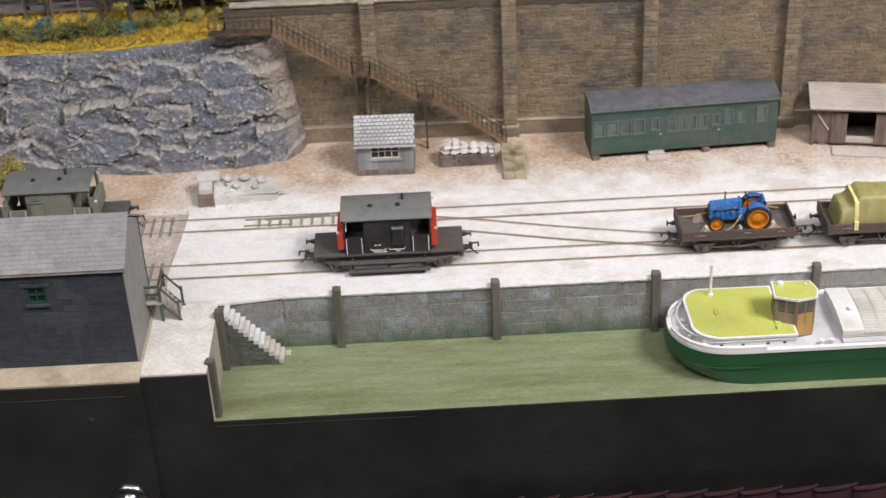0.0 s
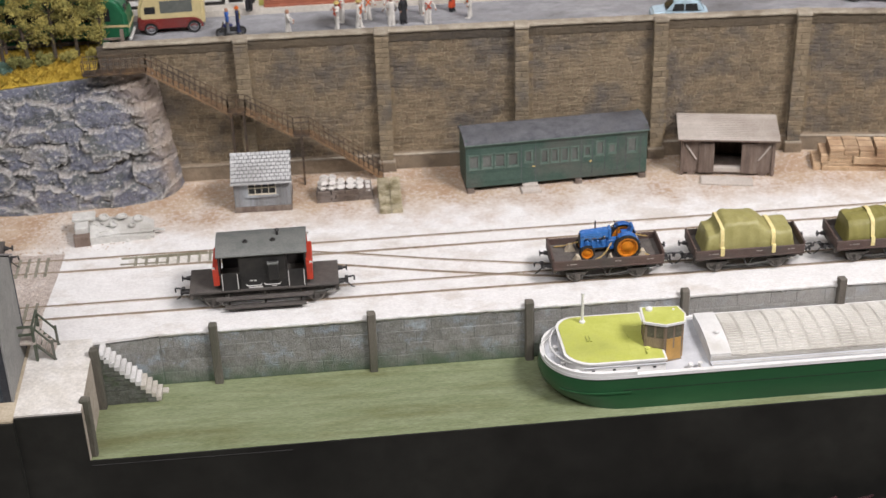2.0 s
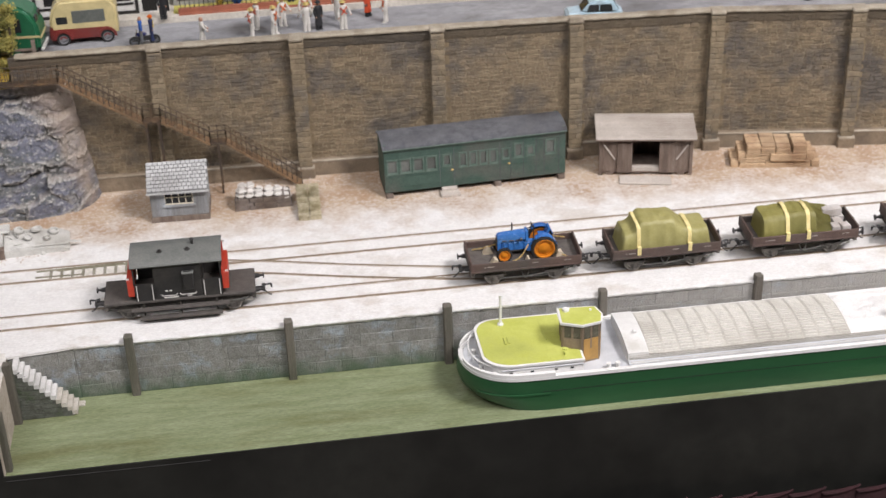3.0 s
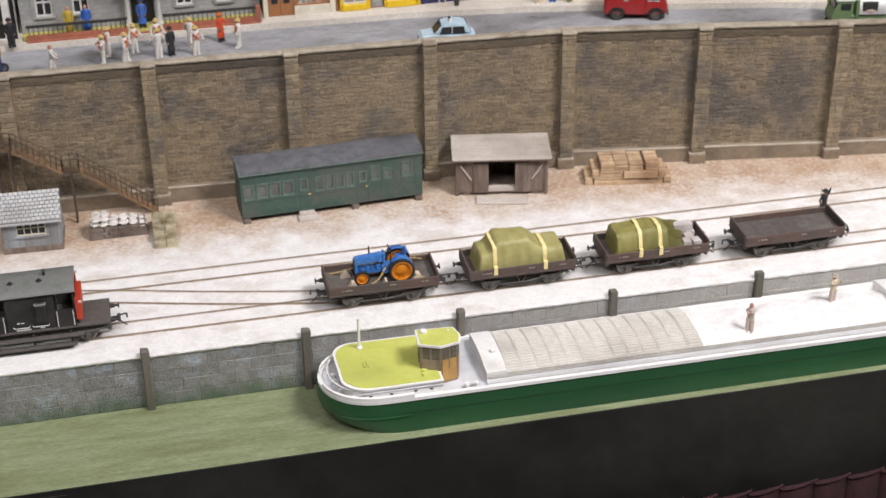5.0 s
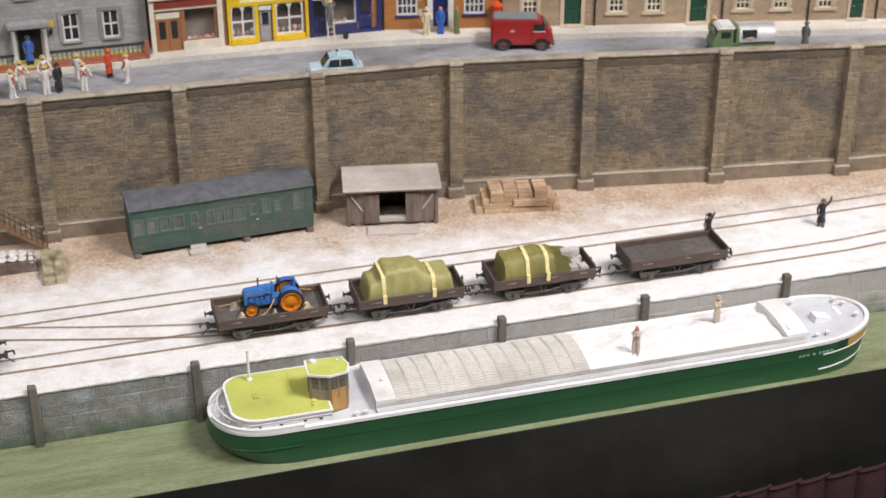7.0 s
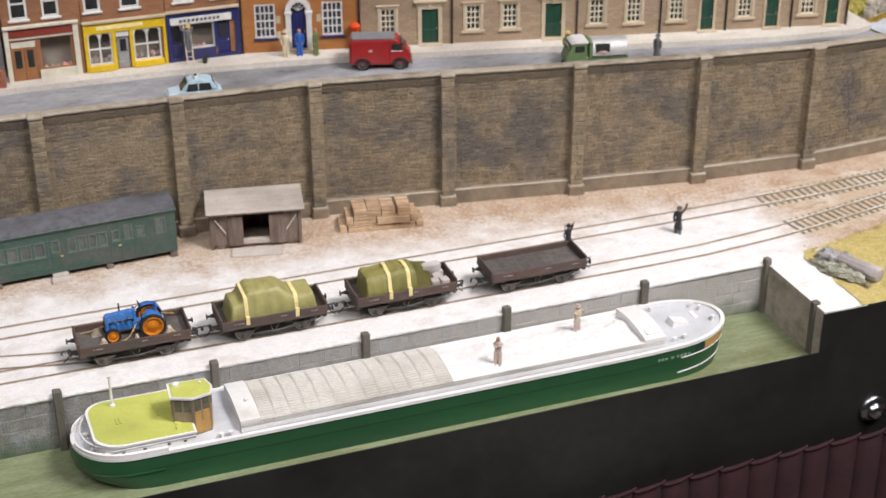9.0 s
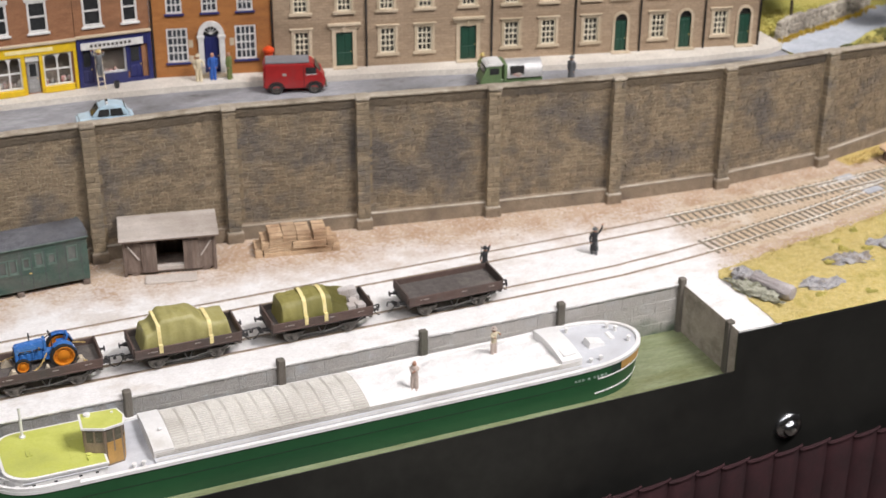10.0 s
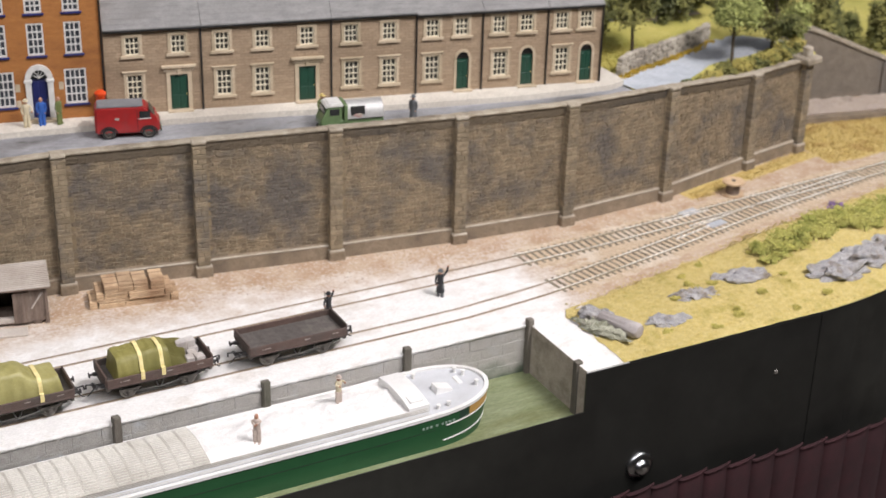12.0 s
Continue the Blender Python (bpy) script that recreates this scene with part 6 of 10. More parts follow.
M["dusty_glass"] = surf("dusty_glass", (0.1, 0.11, 0.1), (0.15, 0.155, 0.14), (0.075, 0.08, 0.072), size=0.5, rough=0.35, bump=0.05)
M["coach_trim"] = surf("coach_beading", (0.075, 0.12, 0.095), (0.13, 0.175, 0.145), size=0.4, rough=0.6, bump=0.1)
grounded_coach()


def goods_shed():
    s = thing("timber_shed", 47.72, 17.25, YARD, -10.6, "weathered brown timber shed with pale roof and sliding doors", "shed")
    L, D = 3.3, 1.55
    bm = bmesh.new()
    wall_holes(bm, -L, L, 0.25, 3.0, [(-1.05, 1.05, 0.25, 2.75)], 0.12, -D)
    part("front_wall", bm, M["old_wood"], s)
    part("back_wall", boxes((-L, L, D - 0.1, D, 0.25, 3.2)), M["old_wood"], s)
    for q in (-1, 1):
        bm = bmesh.new()
        prism(bm, [(-D + 0.12, 0.25), (D - 0.1, 0.25), (D - 0.1, 3.22), (-D + 0.12, 3.0)], q * L - q * 0.06 - 0.05, q * L - q * 0.06 + 0.05, "x")
        part("end_wall", bm, M["old_wood"], s)
        a, b = sorted((q * 0.98, q * 2.1))
        door = part("sliding_door", boxes((a, b, -D - 0.12, -D - 0.03, 0.2, 2.7), bevel=0.02), M["old_wood"], s)
        for k in range(5):
            xa = a + 0.03 + k * (b - a - 0.06) / 5
            part("plank", boxes((0, (b - a - 0.06) / 5 - 0.03, -0.03, 0.0, 0.05, 2.45)), M["old_wood"], door, m=at(xa, -D - 0.12, 0.22))
        bm = bmesh.new()
        rod(bm, (q * 2.25, -D - 0.06, 1.3), (q * 3.05, -D - 0.06, 2.5), 0.06, 5)
        part("brace", bm, M["tin_pale"], s)
        part("corner_post", boxes((q * L - 0.12, q * L + 0.12, -D - 0.1, -D + 0.05, 0.0, 2.9), bevel=0.03), M["old_wood"], s)
        part("foot", boxes((q * 2.6 - 0.25, q * 2.6 + 0.25, -D, D, 0, 0.26)), M["old_wood"], s)
    part("floor", boxes((-L, L, -D, D - 0.1, 0.2, 0.3)), M["old_wood"], s)
    part("threshold", boxes((-1.0, 1.0, -D - 0.02, -D + 0.4, 0.3, 0.62)), M["tin_pale"], s)
    bm = bmesh.new()
    prism(bm, [(-D - 0.45, 3.05), (D + 0.35, 3.32), (D + 0.35, 3.24), (-D - 0.45, 2.97)], -L - 0.35, L + 0.35, "x")
    roof = part("roof", bm, M["old_wood"], s)
    slope = math.hypot(2 * D + 0.8, 0.27)
    tilt = math.atan2(0.27, 3.9)
    rows = 15
    for r in range(rows):
        part("roof_board", boxes((-L - 0.37, L + 0.37, 0.03, slope / rows - 0.03, 0.0, 0.07), bevel=0.02), M["tin_pale"], roof,
             m=at(0, -D - 0.45 + r * slope / rows * math.cos(tilt), 3.055 + r * slope / rows * math.sin(tilt), math.degrees(tilt) - 2.5))


goods_shed()
bm = boxes((-1.9, 1.9, -0.65, 0.55, 0, 0.18), bevel=0.05)
tagged(part("loading_board", bm, M["tin_pale"], None, "grey weathered board lying before the timber shed", at(47.2, 14.75, YARD, 0, 0, -13)), category="board")
random.seed(21)


def stack_course(name, material, x, y, z, rz, nx, ny, lx, ly, lz, label, category, group, gap=0.03, jit=2.0):
    made = []
    for i in range(nx):
        for j in range(ny):
            bm = bmesh.new()
            box(bm, -lx / 2 + gap / 2, lx / 2 - gap / 2, -ly / 2 + gap / 2, ly / 2 - gap / 2, 0, lz - 0.01, bevel=0.025)
            c, s = math.cos(radians(rz)), math.sin(radians(rz))
            dx, dy = (i - (nx - 1) / 2) * lx, (j - (ny - 1) / 2) * ly
            ob = part(name, bm, material, None, label, at(x + dx * c - dy * s, y + dx * s + dy * c, z, 0, 0, rz + random.uniform(-jit, jit)))
            made.append(tagged(ob, category=category, group=group))
    return made


# sawn timber packs by the wall, stepped
cx, cy, rz = 57.3, 16.1, -10.3
c_, s_ = math.cos(radians(rz)), math.sin(radians(rz))
z = YARD
PACKS = [(-2.74, 0.56, 0.0, 0.5, 0), (2.74, 0.56, 0.0, 0.5, 0), (-1.55, 1.8, 0.0, 0.5, -0.05), (0.3, 1.88, 0.0, 0.5, 0.0), (1.84, 1.22, 0.0, 0.5, -0.02),
         (-2.28, 0.5, 0.5, 0.56, 0), (2.34, 0.56, 0.5, 0.5, 0), (-1.2, 1.64, 0.5, 0.5, 0.02), (0.84, 2.4, 0.5, 0.5, -0.12),
         (-1.52, 0.98, 1.0, 0.56, 0.0), (-0.52, 0.98, 1.0, 0.58, 0.03), (0.48, 0.98, 1.0, 0.54, -0.02), (1.62, 0.98, 1.0, 0.56, -0.04)]
for d, w, z, lz, dy in PACKS:
    d, w, z, lz = d * 1.08, w * 1.08, z * 1.15, lz * 1.15
    px, py = cx + d * c_ - dy * s_, cy + d * s_ + dy * c_
    pack = thing("timber_pack", px, py, YARD + z, 0, "pale brown strapped pack of sawn boards in a stepped stack", "timber pack", "timber stack")
    pack.matrix_basis = at(px, py, YARD + z, 0, 0, rz + random.uniform(-1.5, 1.5))
    for q in range(3):
        a, b = lz * q / 3, lz * (q + 1) / 3 - 0.03
        e, f = random.uniform(-0.05, 0.05), random.uniform(0.0, 0.03)
        part("board", boxes((-w / 2 + 0.012 + f, w / 2 - 0.012, -1.05 + e, 1.05 + e, a, b), bevel=0.015), M["brick_pale"], pack)
    for y in (-0.55, 0.5):
        part("strap", boxes((-w / 2 + 0.004, w / 2 - 0.004, y - 0.03, y + 0.03, 0.0, lz - 0.012)), M["pack_strap"], pack)
# cement sacks on courses of dark slabs
for k in range(3):
    n = 3 if k % 2 else 4
    stack_course("stone_slab", M["slab"], 19.35, 16.45, YARD + k * 0.3, 1, n, 1, (4.15 - 0.1 * k) / n, 1.5, 0.3, "dark brown stone slab under the white sacks", "slab", "slab stack")
for i, (x, z) in enumerate(((17.75, 0.9), (18.42, 0.9), (19.1, 0.9), (19.8, 0.9), (20.45, 0.85), (21.05, 0.6), (17.9, 1.27), (18.5, 1.27))):
    for j in range(2):
        bm = bmesh.new()
        box(bm, -0.31, 0.31, -0.36, 0.36, 0, 0.36, bevel=0.14, seg=3)
        for v in bm.verts:
            v.co += Vector((1, 1, 0.6)) * 0.05 * noise.noise(v.co * 4 + Vector((i, j, 0)))
        tagged(part("cement_sack", bm, M["sack"], None, "plump white cement sack on the stack", at(x, 16.1 + j * 0.72, YARD + z, 0, 0, random.uniform(-8, 8)), smooth=60), category="sack", group="cement sacks")
bm = bmesh.new()
rings = []
for q in range(13):
    k = 0.36 if q in (0, 12) else 0.4 if q % 2 else 0.375
    rings.append([bm.verts.new((x * k, y * k * 0.86, 0.36 * q / 12)) for x, y in ((-1, -0.9), (-0.9, -1), (-0.5, -0.97), (-0.45, -0.9), (-0.4, -0.97), (0.4, -0.97), (0.45, -0.9), (0.5, -0.97), (0.9, -1), (1, -0.9), (1, 0.9), (0.9, 1), (-0.9, 1), (-1, 0.9))])
skin(bm, rings)
bale = part("straw_bale", bm, M["straw"], None, "small yellow straw bale in a stepped stack")
tagged(bale, category="bale", group="straw bales")
SPOTS = [(i, j, k) for i in range(2) for j, hgt in enumerate((1, 2, 2, 3, 3)) for k in range(hgt)]
for i, j, k in SPOTS:
    m = at(22.15 + i * 0.84, 13.75 + j * 0.72, YARD + k * 0.37, 0, 0, random.uniform(-3, 3))
    if (i, j, k) == (0, 0, 0):
        bale.matrix_basis = m
    else:
        copy_thing(bale, m)

# broken-up plaster-dusted engine by the rock
w = thing("scrap_engine", 2.6, 13.15, YARD, 5, "white-dusted pile of scrapped engine parts and plates", "scrap heap")
random.seed(14)
part("cab", boxes((-2.2, -1.25, -0.75, 0.75, 0, 1.2), bevel=0.06), M["plaster"], w)
part("cab_roof", boxes((-2.35, -0.75, 0.15, 1.25, 1.2, 1.42), bevel=0.05), M["plaster"], w)
part("footplate", boxes((-2.3, -1.2, -1.3, -0.6, 0, 0.75), bevel=0.04), M["old_wood"], w)
bm = bmesh.new()
prism(bm, [(-1.2, 0.0), (3.1, 0.0), (3.2, 0.3), (2.6, 0.62), (-0.2, 0.95), (-1.2, 1.0)], -1.15, 1.05)
for v in bm.verts:
    if v.co.z > 0.2 and v.co.y < 0:
        v.co.z *= 0.55
part("wreck_body", bm, M["plaster"], w)
for i in range(9):
    a = -0.9 + i * 0.42
    bm = boxes((-1.1, 1.1, -0.09, 0.09, 0, 0.09), bevel=0.02)
    part("plate", bm, M["plaster"], w, m=at(a + 0.4, -0.9 + 0.16 * (i % 3), 0.42 + 0.03 * (i % 4), 14, 4, random.uniform(-14, 10)))
for x, y, z, r, tilt in ((-0.2, 0.7, 0.98, 0.36, 12), (1.0, 0.75, 0.9, 0.42, -8), (2.15, 0.6, 0.68, 0.36, 10), (0.4, -0.1, 0.84, 0.28, 20), (1.7, -0.2, 0.64, 0.25, 5)):
    bm = bmesh.new()
    turned(bm, (0, 0, 0), [(r * 0.7, 0), (r, 0.02), (r, 0.16), (r * 0.82, 0.2), (r * 0.66, 0.16), (r * 0.6, 0.05), (0.05, 0.05)], 16)
    part("ring", bm, M["plaster"], w, m=at(x, y, z, tilt, tilt / 2))
for i in range(22):
    bm = bmesh.new()
    a = Vector((random.uniform(-1.0, 2.6), random.uniform(-0.95, 0.95), 0))
    a.z = 0.95 - 0.16 * (a.x + 1) + 0.25 * min(0, a.y)
    b = a + Vector((random.uniform(-1.0, 1.2), random.uniform(-0.45, 0.45), random.uniform(-0.12, 0.16)))
    rod(bm, a, b, random.uniform(0.035, 0.075), 6)
    part("pipe", bm, M["plaster"], w)
for i in range(16):
    bm = bmesh.new()
    s_ = random.uniform(0.1, 0.24)
    ball(bm, (0, 0, 0), s_ * 1.3, s_, s_ * 0.7, 0.5, 8, 5, i)
    x, y = random.uniform(-1.1, 3.0), random.uniform(-1.25, 1.1)
    part("lump", bm, M["plaster"], w, m=at(x, y, max(0.05, 0.8 - 0.16 * (x + 1) + 0.3 * min(0, y))))

# ---- iron stairway down the wall ----
stair = thing("iron_stairway", 0, 0, 0, 0, "rusty iron footbridge stairway against the stone wall", "stairway")
SY0, SY1 = 18.75, 19.6
FL = [((6.0, 9.5), (11.4, 5.9)), ((12.65, 5.86), (15.95, 3.8)), ((17.1, 3.76), (22.3, -0.2))]
LAND = [((1.6, 9.5), (6.0, 9.5)), ((11.4, 5.88), (12.65, 5.88)), ((15.95, 3.78), (17.1, 3.78))]
for (xa, za), (xb, zb) in FL:
    for y in (SY0, SY1):
        bm = bmesh.new()
        prism(bm, [(xa, za - 0.16), (xb, zb - 0.16), (xb, zb), (xa, za)], y - 0.05, y + 0.05)
        part("stringer", bm, M["tread_rust"], stair)
    n = max(3, int((za - zb) / 0.27))
    for k in range(n):
        t = (k + 0.5) / n
        x, z = xa + (xb - xa) * t, za + (zb - za) * t
        part("tread", boxes((x - 0.2, x + 0.2, SY0, SY1, z - 0.06, z)), M["tread_rust"], stair)
for (xa, za), (xb, zb) in LAND:
    part("landing", boxes((xa, xb, SY0, SY1, za - 0.14, za)), M["iron_rust"], stair)
runs = [LAND[0], FL[0], LAND[1], FL[1], LAND[2], FL[2]]
for y in (SY0, SY1):
    for (xa, za), (xb, zb) in runs:
        bm = bmesh.new()
        rod(bm, (xa, y, za + 1.02), (xb, y, zb + 1.02), 0.035, 5)
        rod(bm, (xa, y, za + 0.52), (xb, y, zb + 0.52), 0.022, 5)
        part("handrail", bm, M["iron_rust"], stair)
        n = max(2, int(math.hypot(xb - xa, zb - za) / 0.42))
        for k in range(n + 1):
            x, z = xa + (xb - xa) * k / n, za + (zb - za) * k / n
            part("baluster", boxes((-0.028, 0.028, -0.028, 0.028, 0, 1.02)), M["iron_rust"], stair, m=at(x, y, z))
for x, z in ((11.6, 5.8), (16.5, 3.7), (12.5, 5.8)):
    for y in (SY0, SY1):
        part("support", boxes((x - 0.07, x + 0.07, y - 0.07, y + 0.07, YARD, z)), M["iron_rust"], stair)

# ---- dockside stone store ----
store = thing("stone_store", 0, 0, YARD, 0, "dark stone dockside store with grey slate roof", "building")
E0, E1 = 6.72, 8.5
X0, X1, F0, F1 = -26.0, -1.2, -6.25, -0.4
bm = bmesh.new()
wall_holes(bm, X0, X1, 0, E0, [(-7.05, -5.9, 4.45, 5.6)], 0.35, F0)
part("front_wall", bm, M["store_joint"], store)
part("back_wall", boxes((X0, X1, F1 - 0.3, F1, 0, E0)), M["store_joint"], store)
for x in (X0, X1 - 0.3):
    bm = bmesh.new()
    prism(bm, [(F0 + 0.35, 0), (F1 - 0.3, 0), (F1 - 0.3, E0), ((F0 + F1) / 2, E1 - 0.2), (F0 + 0.35, E0)], x, x + 0.3, "x")
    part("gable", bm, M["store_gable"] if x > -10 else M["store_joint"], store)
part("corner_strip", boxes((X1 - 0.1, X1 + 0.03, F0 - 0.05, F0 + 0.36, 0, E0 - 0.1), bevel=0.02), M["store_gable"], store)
window(store, -7.05, -5.9, 4.45, 5.6, 2, 2, M["green_frame"], F0, 0.09, 0.14, M["store_stone"], None, 0.12)
part("lintel", boxes((-7.3, -5.6, F0 - 0.05, F0 + 0.2, 5.62, 5.85)), M["store_stone"], store)
bm = bmesh.new()
mid = (F0 + F1) / 2
prism(bm, [(F0 - 0.25, E0 - 0.1), (mid, E1), (F1 + 0.25, E0 - 0.1), (F1 + 0.25, E0 - 0.22), (mid, E1 - 0.13), (F0 - 0.25, E0 - 0.22)], X0, X1 + 0.12, "x")
roof = part("roof", bm, M["store_slate"], store)
tilt = math.degrees(math.atan2(E1 - E0 + 0.1, mid - F0 + 0.25))
slope = math.hypot(E1 - E0 + 0.1, mid - F0 + 0.25)
rows = 12
bm = boxes((0.0005, 0.6295, 0, slope / rows + 0.09, 0, 0.1), bevel=0.015)
slate0 = part("slate", bm, M["store_slate"], roof)
for r in range(rows):
    x = -14.0 - (0.3 if r % 2 else 0)
    end = X1 + 0.12
    while x < end - 0.02:
        d = r * slope / rows
        room = min(1.0, (end - x) / 0.62)
        o = slate0.copy()
        scene.collection.objects.link(o)
        o.matrix_basis = at(x, F0 - 0.25 + d * math.cos(radians(tilt)), E0 - 0.08 + d * math.sin(radians(tilt)), tilt - 6.0)
        o.scale.x = room
        x += 0.63
slate0.matrix_basis = at(-14.3, F0 - 0.25, E0 - 0.08, tilt - 6.0)
# landing and steps on the gable
earlier = set(store.children)
part("landing", boxes((-1.2, 0.05, -2.9, -0.9, 1.25, 1.4)), M["tin_pale"], store)
for x, y in ((-0.05, -2.8), (-0.05, -1.0), (-1.1, -2.8)):
    part("post", boxes((x - 0.08, x + 0.08, y - 0.08, y + 0.08, 0, 2.55)), M["green_wood"], store)
for z in (1.95, 2.5):
    part("rail_bar", boxes((-1.2, 0.0, -2.86, -2.76, z - 0.07, z + 0.07)), M["green_wood"], store)
    part("rail_bar", boxes((-0.1, 0.0, -2.8, -1.0, z - 0.07, z + 0.07)), M["green_wood"], store)
for k in range(4):
    part("step", boxes((0.05 + k * 0.22, 0.3 + k * 0.22, -2.75, -1.2, 1.12 - k * 0.33, 1.2 - k * 0.33)), M["tin_pale"], store)
for y in (-2.8, -1.15):
    bm = bmesh.new()
    prism(bm, [(0.0, 1.35), (0.0, 1.1), (0.95, 0), (1.15, 0)], y - 0.05, y + 0.05)
    part("stringer", bm, M["green_wood"], store)
    bm = bmesh.new()
    prism(bm, [(0.0, 2.5), (0.0, 2.36), (0.95, 1.15), (1.05, 1.2)], y - 0.05, y + 0.05)
    part("stair_rail", bm, M["green_wood"], store)
    part("newel", boxes((0.93, 1.07, y - 0.07, y + 0.07, 0, 1.4)), M["green_wood"], store)
for o in store.children:
    if o not in earlier:
        o.location += Vector((-0.28, 0.75, 0)) * U

# ---- dock steps ----
steps = tagged(new("dock_steps"), "white-dusted stone steps down to the water", kind="structure")
n = 12
run = 3.45 / n
bm = bmesh.new()
prism(bm, [(3.3, WATER - 0.3), (6.6, WATER - 0.3), (6.6, WATER + 0.1), (3.5, YARD - 0.35), (3.3, YARD - 0.35)], -1.76, -0.45)
part("step_mass", bm, M["mossy"], steps)
for c in range(10):
    # rough courses of the flank
    z = WATER + c * 0.36
    a, b = 3.3, 6.55 - c * 0.31
    cnt = max(1, int((b - a) / 0.62))
    for k in range(cnt):
        w = (b - a) / cnt
        part("stone", boxes((a + k * w + 0.02, a + k * w + w - 0.02, -1.76 - random.uniform(0.03, 0.07), -1.7, z + 0.02, z + 0.34), bevel=0.02), M["mossy"], steps)
for k in range(n):
    zt = YARD - 0.12 - k * (3.72 / n)
    x = 3.28 + k * run
    part("step", boxes((x, x + run + 0.06, -1.83 + random.uniform(-0.02, 0.02), -0.45, zt - 0.33, zt), bevel=0.025), M["step_stone"] if k < 8 else M["step_worn"], steps)
part("step", boxes((6.7, 7.15, -0.9, -0.4, WATER - 0.3, WATER + 0.12), bevel=0.04), M["step_worn"], steps)

# ---- street: houses ----
M["cottage"] = surf("cottage_stone", (0.3, 0.218, 0.143), (0.355, 0.265, 0.178), (0.25, 0.182, 0.12), size=0.6, rough=0.9, bump=0.35, share=0.35, stretch=(0.4, 0.4, 1.6), bricks=(0.6, 0.24, (0.85, 0.83, 0.8)))
M["dressing"] = surf("cream_dressing", (0.45, 0.36, 0.25), (0.52, 0.43, 0.31), (0.37, 0.3, 0.2), size=0.6, rough=0.8, bump=0.15)
M["sash"] = paint("cream_sash", (0.72, 0.66, 0.5), 0.5)
M["pane_mid"] = surf("cottage_pane", (0.035, 0.032, 0.028), (0.06, 0.055, 0.048), size=0.5, rough=0.45, bump=0.02)
M["pane_blue"] = surf("townhouse_pane", (0.03, 0.033, 0.04), (0.05, 0.055, 0.065), size=0.5, rough=0.45, bump=0.02)
for k in ("pane_mid", "pane_blue", "glass_dark"):
    M[k].node_tree.nodes["Principled BSDF"].inputs["Specular IOR Level"].default_value = 0.2
M["sash_white"] = paint("white_sash", (0.64, 0.63, 0.6), 0.5)
M["door_green"] = paint("door_green", (0.012, 0.056, 0.034), 0.45)
M["door_navy"] = paint("door_navy", (0.015, 0.02, 0.1), 0.4)
M["navy"] = paint("shop_navy", (0.018, 0.022, 0.11), 0.45)
M["yellow"] = paint("shop_yellow", (0.66, 0.44, 0.012), 0.45)
M["shop_cream"] = paint("shop_cream", (0.62, 0.58, 0.47), 0.5)
M["orange_brick"] = surf("orange_brick", (0.29, 0.112, 0.027), (0.345, 0.14, 0.036), (0.235, 0.09, 0.024), size=0.5, rough=0.85, bump=0.25, share=0.3, stretch=(0.5, 0.5, 2), bricks=(0.3, 0.11, (1.15, 1.2, 1.3)))
M["red_brick"] = surf("red_brown_brick", (0.205, 0.09, 0.04), (0.26, 0.12, 0.055), (0.16, 0.075, 0.036), size=0.5, rough=0.85, bump=0.3, share=0.35, stretch=(0.5, 0.5, 2), bricks=(0.3, 0.11, (1.15, 1.2, 1.3)))
M["bank_stone"] = surf("bank_stone", (0.27, 0.268, 0.262), (0.33, 0.328, 0.32), (0.22, 0.218, 0.212), size=0.6, rough=0.85, bump=0.25, stretch=(0.6, 0.6, 1.5), bricks=(0.8, 0.36, (0.8, 0.8, 0.8)))
M["slate"] = surf("roof_slate", (0.18, 0.175, 0.172), (0.24, 0.233, 0.226), (0.15, 0.142, 0.137), size=0.7, rough=0.8, bump=0.2, stretch=(0.6, 1, 2.0), share=0.3)
M["pipe"] = paint("black_pipe", (0.015, 0.014, 0.013), 0.4)
M["shop_wood"] = surf("shop_wood", (0.24, 0.1, 0.035), (0.3, 0.13, 0.05), size=0.3, rough=0.5, bump=0.1, stretch=(1, 1, 0.2))
M["shop_dim"] = surf("shop_interior", (0.16, 0.115, 0.085), (0.22, 0.165, 0.125), size=0.8, rough=0.9, bump=0.05)
M["goods"] = surf("shop_goods", (0.4, 0.3, 0.22), (0.25, 0.3, 0.3), (0.45, 0.12, 0.1), size=0.3, rough=0.8, bump=0.2, big=2, share=0.5)
M["forecourt_brick"] = surf("forecourt_brick", (0.3, 0.1, 0.055), (0.37, 0.135, 0.08), (0.24, 0.08, 0.05), size=0.4, rough=0.85, bump=0.3)
M["field"] = surf("field_grass", (0.45, 0.4, 0.1), (0.55, 0.48, 0.14), (0.34, 0.32, 0.07), size=1.0, rough=1.0, bump=0.8)
M["red_sign"] = paint("dark_red_sign", (0.22, 0.035, 0.02), 0.5)


